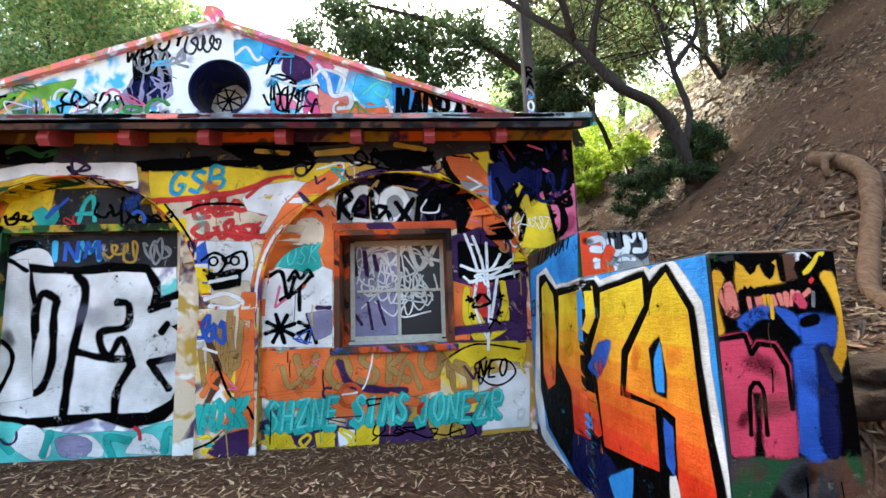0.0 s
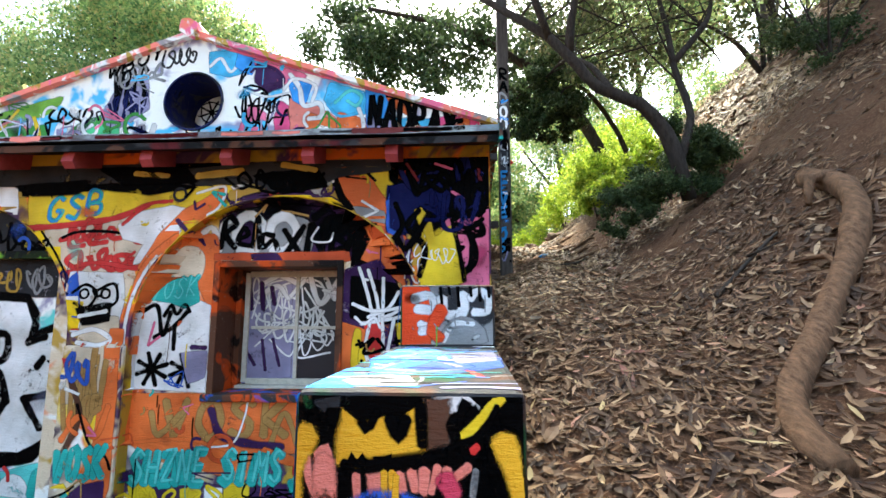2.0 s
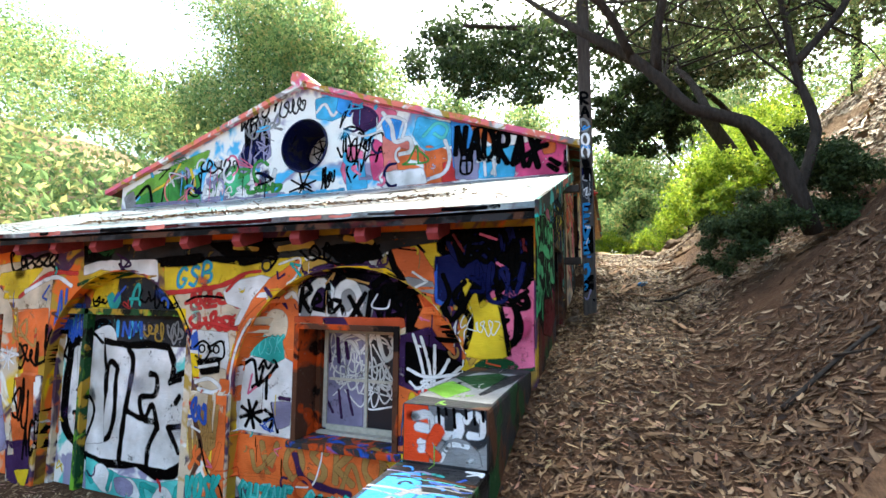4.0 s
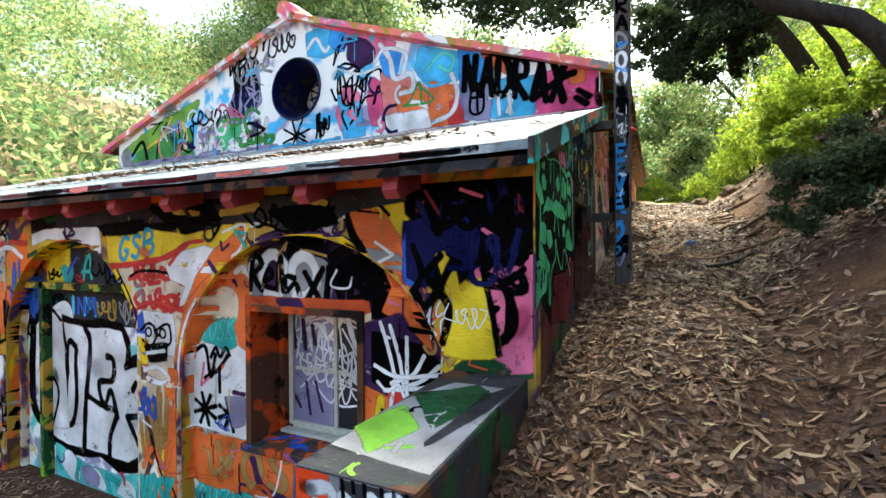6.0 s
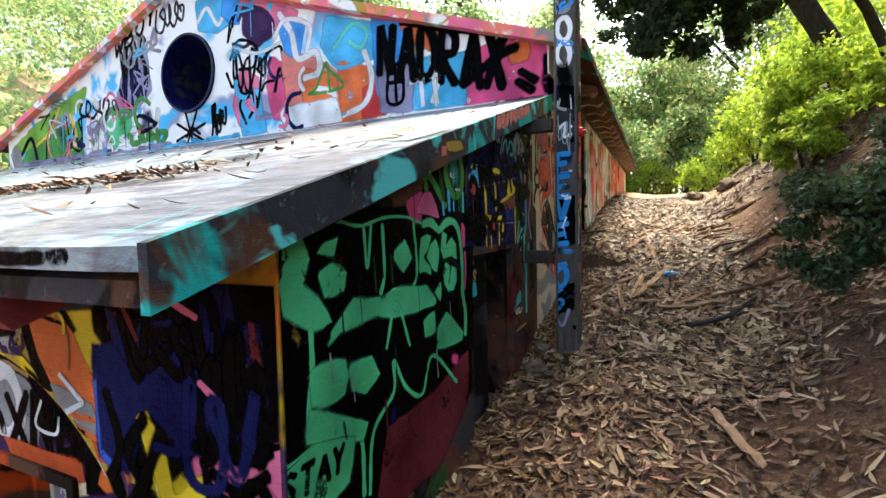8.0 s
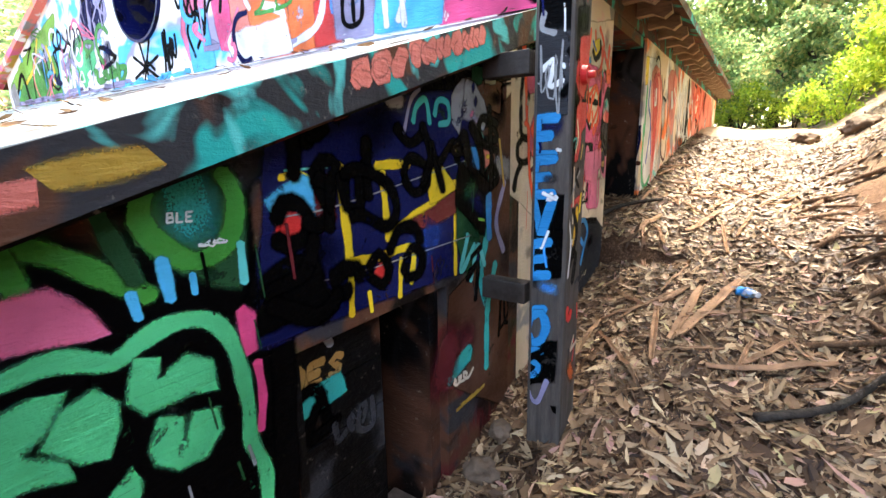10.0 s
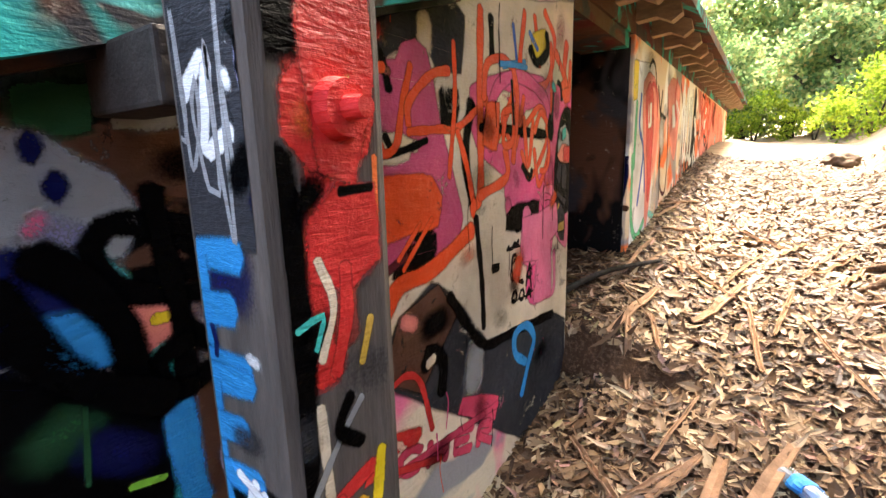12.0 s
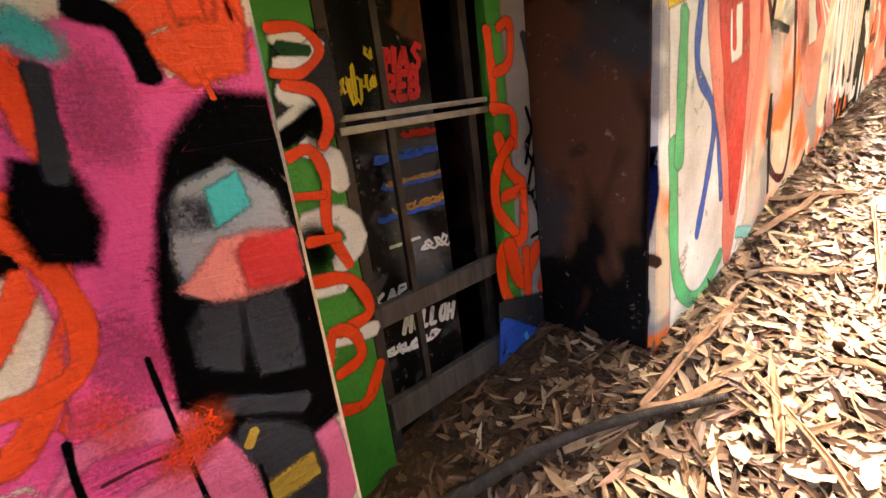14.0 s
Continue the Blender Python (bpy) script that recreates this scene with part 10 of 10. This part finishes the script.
c.fill("blue", [(1.303, 1.181), (1.417, 1.177), (1.409, 1.098), (1.314, 1.091)])
c.line("blue", 0.083, [(1.304, 1.066), (1.29, 0.753)])
c.line("navy", 0.056, [(1.373, 1.078), (1.348, 0.75)])
c.line("black", 0.026, [(1.201, 1.198), (1.277, 1.103)])
c.line("black", 0.029, [(1.305, 1.166), (1.36, 1.179)])
c.fill("crimson", [(1.004, 1.122), (1.098, 1.133), (1.113, 1.07), (1.141, 1.103), (1.196, 1.096), (1.232, 1.027), (1.224, 0.757), (1.135, 0.761), (1.138, 0.955), (1.094, 0.961), (1.077, 0.764), (0.987, 0.768)])
c.line("black", 0.014, [(1.004, 1.122), (1.098, 1.133), (1.113, 1.07), (1.141, 1.103), (1.196, 1.096), (1.232, 1.027), (1.233, 0.889)], smooth=False)
c.line("black", 0.013, [(1.081, 0.816), (1.097, 0.963), (1.138, 0.961), (1.136, 0.813)])
c.line("black", 0.011, [(1.0, 1.119), (0.995, 0.82)])
c.line("salmon", 0.038, [(1.063, 1.283), (1.065, 1.203)])
c.line("crimson", 0.03, [(1.298, 1.254), (1.318, 1.224)])
c.line("amber", 0.039, [(1.413, 1.325), (1.44, 1.249), (1.459, 1.161), (1.434, 1.076), (1.396, 1.006)])
c.line("amber", 0.041, [(1.028, 1.335), (0.997, 1.263), (1.005, 1.148)])
c.line("amber", 0.011, [(1.206, 1.256), (1.203, 1.184)])
c.line("dgrey", 0.028, [(1.366, 1.078), (1.409, 0.978)])
c.done()
c = Coat("C", wall_gable, "black star drawn on the pale back of the duct")
c.fill("white", [(-3.364, 5.131), (-3.104, 5.287), (-2.815, 5.132), (-2.714, 4.874), (-2.899, 4.701), (-3.229, 4.722), (-3.356, 4.875)], smooth=True)
c.star("black", .03, -3.047, 4.946, .22, 4)
c.line("black", .02, [(-3.24, 5.08), (-3.052, 5.132), (-2.86, 5.028), (-2.855, 4.823), (-3.042, 4.762), (-3.205, 4.844), (-3.239, 5.049)])
c.done()
c = Coat("H", gate_panel, "small coloured tags on the gate panel")
c.mist("grey", 8.528, 3.506, 0.167, 0.35)
c.mist("grey", 8.504, 3.156, 0.153, 0.4)
c.scrawl("yellow", 0.008, 8.436, 3.681, 8.487, 3.719, 4)
c.scrawl("yellow", 0.008, 8.415, 3.617, 8.468, 3.653, 4)
c.scrawl("yellow", 0.007, 8.346, 3.596, 8.401, 3.67, 4)
c.word("red", 0.016, "MAS", (8.482, 3.652), (8.616, 3.659), (8.494, 3.712))
c.word("red", 0.017, "REB", (8.477, 3.584), (8.593, 3.588), (8.49, 3.645))
c.scrawl("red", 0.012, 8.505, 3.487, 8.619, 3.502, 4)
c.scrawl("blue", 0.013, 8.424, 3.433, 8.643, 3.451, 7)
c.scrawl("blue", 0.013, 8.415, 3.36, 8.631, 3.379, 7)
c.scrawl("blue", 0.014, 8.418, 3.282, 8.628, 3.295, 7)
c.scrawl("gold", 0.008, 8.444, 3.369, 8.631, 3.379, 5)
c.scrawl("gold", 0.008, 8.448, 3.29, 8.631, 3.312, 5)
c.scrawl("white", 0.008, 8.412, 3.203, 8.513, 3.205, 4)
c.scrawl("white", 0.008, 8.515, 3.153, 8.634, 3.188, 4)
c.word("white", 0.009, "KAPA", (8.334, 3.054), (8.496, 3.052), (8.341, 3.086))
c.scrawl("white", 0.012, 8.435, 3.013, 8.594, 3.016, 4)
c.word("white", 0.013, "MILLOH", (8.411, 2.94), (8.613, 2.909), (8.427, 2.989))
c.scrawl("white", 0.014, 8.421, 2.879, 8.539, 2.902, 4)
c.scrawl("white", 0.012, 8.33, 2.887, 8.418, 2.919, 4)
c.done()
c = Coat("F", wall_front, "small tags, drips and overspray on the front wall")
skip = lambda u, v: (WX0 - 0.12 < u < WX1 + 0.05 and WZ0 - 0.1 < v < WZ1 + 0.08) or (-3.3 < u < -1.8 and 0.4 < v < 1.9)
c.clutter(85, -4.6, 1.4, 0.25, 2.7, ["black", "white", "orange", "teal", "purple", "red", "blue", "yellow", "brown"], skip=skip)
c.done()
c = Coat("F", wall_front, "second layer of thin tags and drips")
c.clutter(70, -1.8, 1.35, 0.25, 2.6, ["black", "white", "dorange", "gold", "purple", "black", "pink"], 0.13, 0.011, skip)
c.done()
c = Coat("S", wall_side, "grey and green marks over the dark side wall")
for _i in range(40):
    _u, _v, _l = RAG.uniform(4.1, 6.1), RAG.uniform(2.3, 3.1), RAG.uniform(0.04, 0.16)
    if not (5.1 < _u < 5.95 and _v < 2.8):
        c.line(RAG.choice(["dgrey", "maroon", "black", "grey", "dgreen"]), RAG.uniform(0.003, 0.009), [(_u, _v), (_u + 0.01, _v - _l)])
c.done()
c = Coat("I", wall_pier, "thin marks and drips over the pier")
c.clutter(40, 6.6, 7.9, 2.5, 3.9, ["black", "neon", "hotpink", "black"], 0.10, 0.008, quiet=True)
c.done()
c = Coat("L", wall_long, "drips and small tags along the long wall")
c.clutter(70, 9.4, 16.2, 2.9, 4.0, ["red", "black", "white", "salmon", "black", "white", "brown"], 0.3, 0.022)
c.done()
c = Coat("G", wall_gable, "thin white and black tags over the gable")
c.clutter(85, -6.4, -1.0, 4.0, 4.7, ["black", "white", "white", "cyan", "pink", "navy", "lilac", "green"], 0.30, 0.026, lambda u, v: abs(u - GCX) < 0.75)
c.clutter(20, -4.4, -1.4, 4.9, 5.3, ["black", "white", "cyan", "grey"], 0.2, 0.022, lambda u, v: abs(u - GCX) < 0.7)
c.done()
c = Coat("B", stepped_wall, "drips and scuffs on the blue flank")
c.clutter(16, 1.6, 3.8, 0.4, 1.3, ["fire1", "fire4", "fire2", "fire6"], 0.09, 0.006, None, True)
c.done()
c = Coat("E", stepped_wall, "drips over the black block end")
c.clutter(18, 1.03, 1.42, 0.2, 1.35, ["black", "black", "navy", "brown"], 0.08, 0.007, None, True)
c.done()
c = Coat("P", post, "white smears and navy shadow on the post face")
c.mist("black", 1.831, 3.401, 0.031, 0.9)
c.mist("navy", 1.861, 3.37, 0.022, 0.8)
c.mist("lilac", 1.849, 3.494, 0.021, 0.8)
c.mist("white", 1.82, 3.483, 0.012, 0.8)
c.mist("black", 1.897, 3.514, 0.007, 0.9)
c.mist("white", 1.813, 3.201, 0.014, 0.7)
c.mist("dgrey", 1.784, 3.098, 0.032, 0.6)
c.done()
c = Coat("P", post, "white and black scuffs on the post face")
c.clutter(16, 1.71, 1.84, 2.1, 4.4, ["black", "white", "sky", "navy", "dgrey"], 0.07, 0.012)
c.done()
c = Coat("Q", post, "red, black and yellow scuffs on the post side")
c.clutter(26, 6.19, 6.35, 2.0, 4.4, ["black", "red", "red", "orange", "cream", "dgrey"], 0.07, 0.014)
c.done()
c = Coat("T", stepped_wall, "scuffs and spatter on the block tops")
c.clutter(26, 1.04, 1.42, 1.55, 2.65, ["white", "sky", "blue", "dgrey", "grey"], 0.1, 0.012)
c.clutter(14, 1.06, 1.42, 2.75, 3.85, ["dgrey", "grey", "lime", "black"], 0.1, 0.012)
c.done()
c = Coat("U", stepped_wall, "drips on the step face")
c.clutter(10, 1.04, 1.42, 1.44, 1.66, ["black", "grey", "white"], 0.05, 0.006)
c.done()
c = Coat("R", roof_low, "small scuffs of paint on the roof")
c.clutter(40, -5.0, 1.4, 3.8, 6.8, ["dgrey", "aqua", "white", "black", "grey", "black"], 0.35, 0.02, None, True)
c.done()
c = Coat("G", wall_gable, "black letters over the blue and pink")
c.word("black", .06, "NADRAX", (-0.143, 4.338), (1.172, 4.032), (-0.114, 4.793))
c.done()
c = Coat("Q", post, "soot and red drips down the post side")
c.fill("black", [(6.177, 3.654), (6.301, 3.686), (6.285, 3.531), (6.174, 3.507)])
c.line("black", .03, [(6.191, 3.414), (6.2, 3.213), (6.189, 3.047)])
c.line("dred", .03, [(6.273, 3.406), (6.263, 3.204)])
c.line("cream", .012, [(6.217, 3.138), (6.224, 2.933)])
c.line("amber", .02, [(6.268, 2.984), (6.242, 2.843)])
c.line("black", .025, [(6.224, 2.985), (6.273, 2.886), (6.212, 2.775)])
c.line("white", .012, [(6.183, 2.948), (6.213, 2.857), (6.193, 2.73)])
c.line("red", .022, [(6.234, 3.546), (6.246, 3.461)])
c.fill("red", [(6.234, 3.569), (6.32, 3.591), (6.328, 3.522), (6.31, 3.471), (6.285, 3.39), (6.249, 3.403), (6.244, 3.466)])
c.line("red", 0.008, [(6.245, 3.455), (6.261, 3.484), (6.294, 3.488), (6.301, 3.458), (6.272, 3.43), (6.246, 3.447)])
c.mist("black", 6.224, 3.37, 0.029, 0.8)
c.fill("red", [(6.232, 3.34), (6.266, 3.373), (6.315, 3.372), (6.314, 3.294), (6.274, 3.268), (6.226, 3.286)], smooth=True)
c.line("red", 0.017, [(6.267, 3.29), (6.264, 3.23), (6.243, 3.168)])
c.line("black", 0.01, [(6.266, 3.373), (6.316, 3.375)])
c.mist("black", 6.219, 3.218, 0.032, 0.8)
c.line("cream", 0.009, [(6.224, 3.19), (6.246, 3.249), (6.228, 3.304)])
c.line("ochre", 0.01, [(6.303, 3.218), (6.284, 3.166)])
c.line("teal", 0.007, [(6.195, 3.233), (6.23, 3.241), (6.218, 3.205)])
c.line("grey", 0.009, [(6.201, 3.035), (6.24, 3.084), (6.28, 3.123)])
c.line("yellow", 0.016, [(6.296, 2.967), (6.309, 3.036)])
c.mist("dgrey", 6.193, 3.111, 0.033, 0.6)
c.line("black", 0.015, [(6.262, 3.132), (6.241, 3.098), (6.275, 3.064)])
c.fill("ochre", [(6.268, 3.476), (6.289, 3.487), (6.294, 3.473), (6.275, 3.46)], smooth=True)
c.done()
# Second row of dark grey and black patches with ochre lines.
c = Coat("F", wall_front, "black, grey and olive patches under the eave")
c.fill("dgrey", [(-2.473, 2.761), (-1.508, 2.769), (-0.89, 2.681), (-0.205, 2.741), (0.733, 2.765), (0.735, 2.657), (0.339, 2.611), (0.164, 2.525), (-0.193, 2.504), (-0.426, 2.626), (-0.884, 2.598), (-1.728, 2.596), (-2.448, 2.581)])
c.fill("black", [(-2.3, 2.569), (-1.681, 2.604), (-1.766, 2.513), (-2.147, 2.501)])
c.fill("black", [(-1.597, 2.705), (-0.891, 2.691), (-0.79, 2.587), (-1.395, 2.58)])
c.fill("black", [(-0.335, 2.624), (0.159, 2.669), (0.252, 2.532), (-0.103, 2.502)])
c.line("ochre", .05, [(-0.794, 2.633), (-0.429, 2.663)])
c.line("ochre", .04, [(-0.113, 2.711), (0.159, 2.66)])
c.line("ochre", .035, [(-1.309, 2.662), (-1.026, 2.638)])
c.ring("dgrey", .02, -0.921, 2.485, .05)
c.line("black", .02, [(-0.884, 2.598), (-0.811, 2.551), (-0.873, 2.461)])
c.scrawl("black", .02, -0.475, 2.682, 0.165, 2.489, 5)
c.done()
c = Coat("F", wall_front, "black and navy mass round the corner")
c.fill("black", [(0.776, 2.801), (1.541, 2.81), (1.519, 2.509), (1.431, 2.284), (1.177, 2.279), (1.05, 2.16), (0.962, 2.51)])
c.fill("navy", [(0.745, 2.514), (1.427, 2.634), (1.45, 2.458), (1.22, 2.244), (0.963, 2.378), (0.879, 2.162), (0.75, 2.207)])
c.scrawl("navy", .04, 0.867, 2.521, 1.385, 2.733, 5)
c.scrawl("black", .035, 0.911, 2.432, 1.428, 2.687, 5)
c.line("maroon", .025, [(1.41, 2.643), (1.434, 2.51)])
c.fill("yellow", [(0.938, 2.335), (1.024, 2.29), (1.084, 2.117), (1.211, 2.201), (1.261, 1.988), (1.276, 1.795), (0.967, 1.796), (1.05, 2.032)], smooth=True)
c.line("black", .04, [(0.964, 2.334), (0.879, 2.205), (1.008, 2.041), (0.967, 1.83)])
c.line("black", .03, [(1.211, 2.253), (1.261, 2.038), (1.301, 1.795)])
c.line("black", .028, [(1.177, 2.288), (1.39, 2.328), (1.475, 2.414)])
c.ring("black", .025, 1.405, 2.199, .035)
c.line("black", .028, [(1.363, 2.156), (1.343, 1.869)])
c.star("black", .02, 1.34, 2.425, .07, 3)
c.scrawl("white", .006, 1, 1.914, 1.211, 2.081, 4)
c.scrawl("black", .05, 0.778, 2.656, 1.17, 2.774, 5)
c.scrawl("black", .04, 1.211, 2.296, 1.504, 2.641, 4)
c.line("black", .045, [(0.785, 2.129), (0.872, 2.042), (1.041, 2.299)])
c.line("pink", .02, [(1.212, 2.471), (1.297, 2.417)])
c.line("pink", .018, [(1.083, 2.695), (1.213, 2.647)])
c.line("maroon", .02, [(0.865, 2.699), (0.953, 2.564)])
c.scrawl("navy", .03, 1.041, 2.212, 1.425, 2.467, 4)
c.line("black", .035, [(0.782, 2.39), (0.836, 2.214), (0.726, 2.057)])
c.done()
c = Coat("W", window_1, "white loops and letters over both panes")
c.fill("dgrey", [(-0.06, 2.365), (0.313, 2.376), (0.312, 1.997), (-0.068, 1.994)])
c.line("white", 0.027, [(-0.526, 2.223), (-0.45, 2.344), (-0.365, 2.209), (-0.495, 2.058), (-0.526, 2.201)])
c.line("white", 0.027, [(-0.453, 2.068), (-0.332, 2.286), (-0.303, 2.054)])
c.line("white", 0.027, [(-0.282, 2.064), (-0.234, 2.329), (-0.158, 2.328), (-0.185, 2.062), (-0.26, 2.075)])
c.line("white", 0.027, [(-0.559, 2.07), (-0.346, 2.088), (-0.132, 2.039)])
c.line("white", 0.033, [(-0.045, 2.06), (-0.017, 2.337), (0.121, 2.391), (0.243, 2.232), (0.15, 2.044), (-0.012, 2.07)])
c.line("white", 0.034, [(0.027, 2.336), (0.204, 2.032)])
c.line("white", 0.027, [(-0.041, 2.214), (0.252, 2.176)])
c.line("white", 0.028, [(0.093, 2.363), (0.058, 2.057)])
c.line("white", 0.038, [(-0.454, 1.959), (-0.109, 1.81)])
c.line("white", 0.038, [(-0.122, 1.979), (-0.402, 1.817)])
c.line("white", 0.032, [(-0.348, 1.891), (-0.186, 1.997), (-0.135, 1.865)])
c.line("white", 0.038, [(-0.134, 1.897), (0.309, 1.92)])
c.line("white", 0.039, [(-0.036, 1.961), (0.085, 1.643), (0.265, 1.888)])
c.line("white", 0.038, [(-0.109, 1.81), (0.055, 1.948), (0.209, 1.672)])
c.line("white", 0.032, [(-0.192, 1.682), (-0.055, 1.841)])
c.line("white", 0.032, [(-0.456, 1.689), (-0.296, 1.793), (-0.192, 1.682)])
c.line("white", 0.027, [(0.104, 1.756), (0.281, 1.713)])
c.line("purple", 0.038, [(-0.54, 1.853), (-0.51, 1.595)])
c.line("purple", 0.038, [(-0.429, 1.818), (-0.405, 1.592)])
c.line("purple", 0.032, [(-0.339, 1.783), (-0.309, 1.632)])
c.done()
c = Coat("T", stepped_wall, "scuffed streaks of worn paint on the block top")
for _i in range(46):
    _u, _v, _l = RAG.uniform(1.03, 1.42), RAG.uniform(1.5, 2.66), RAG.uniform(0.03, 0.14)
    c.line(RAG.choice(["grey", "lilac", "sky", "brown", "dgrey", "grey", "teal"]), RAG.uniform(0.006, 0.02), [(_u - _l, _v), (_u, _v + 0.01), (_u + _l, _v - 0.005)])
c.done()
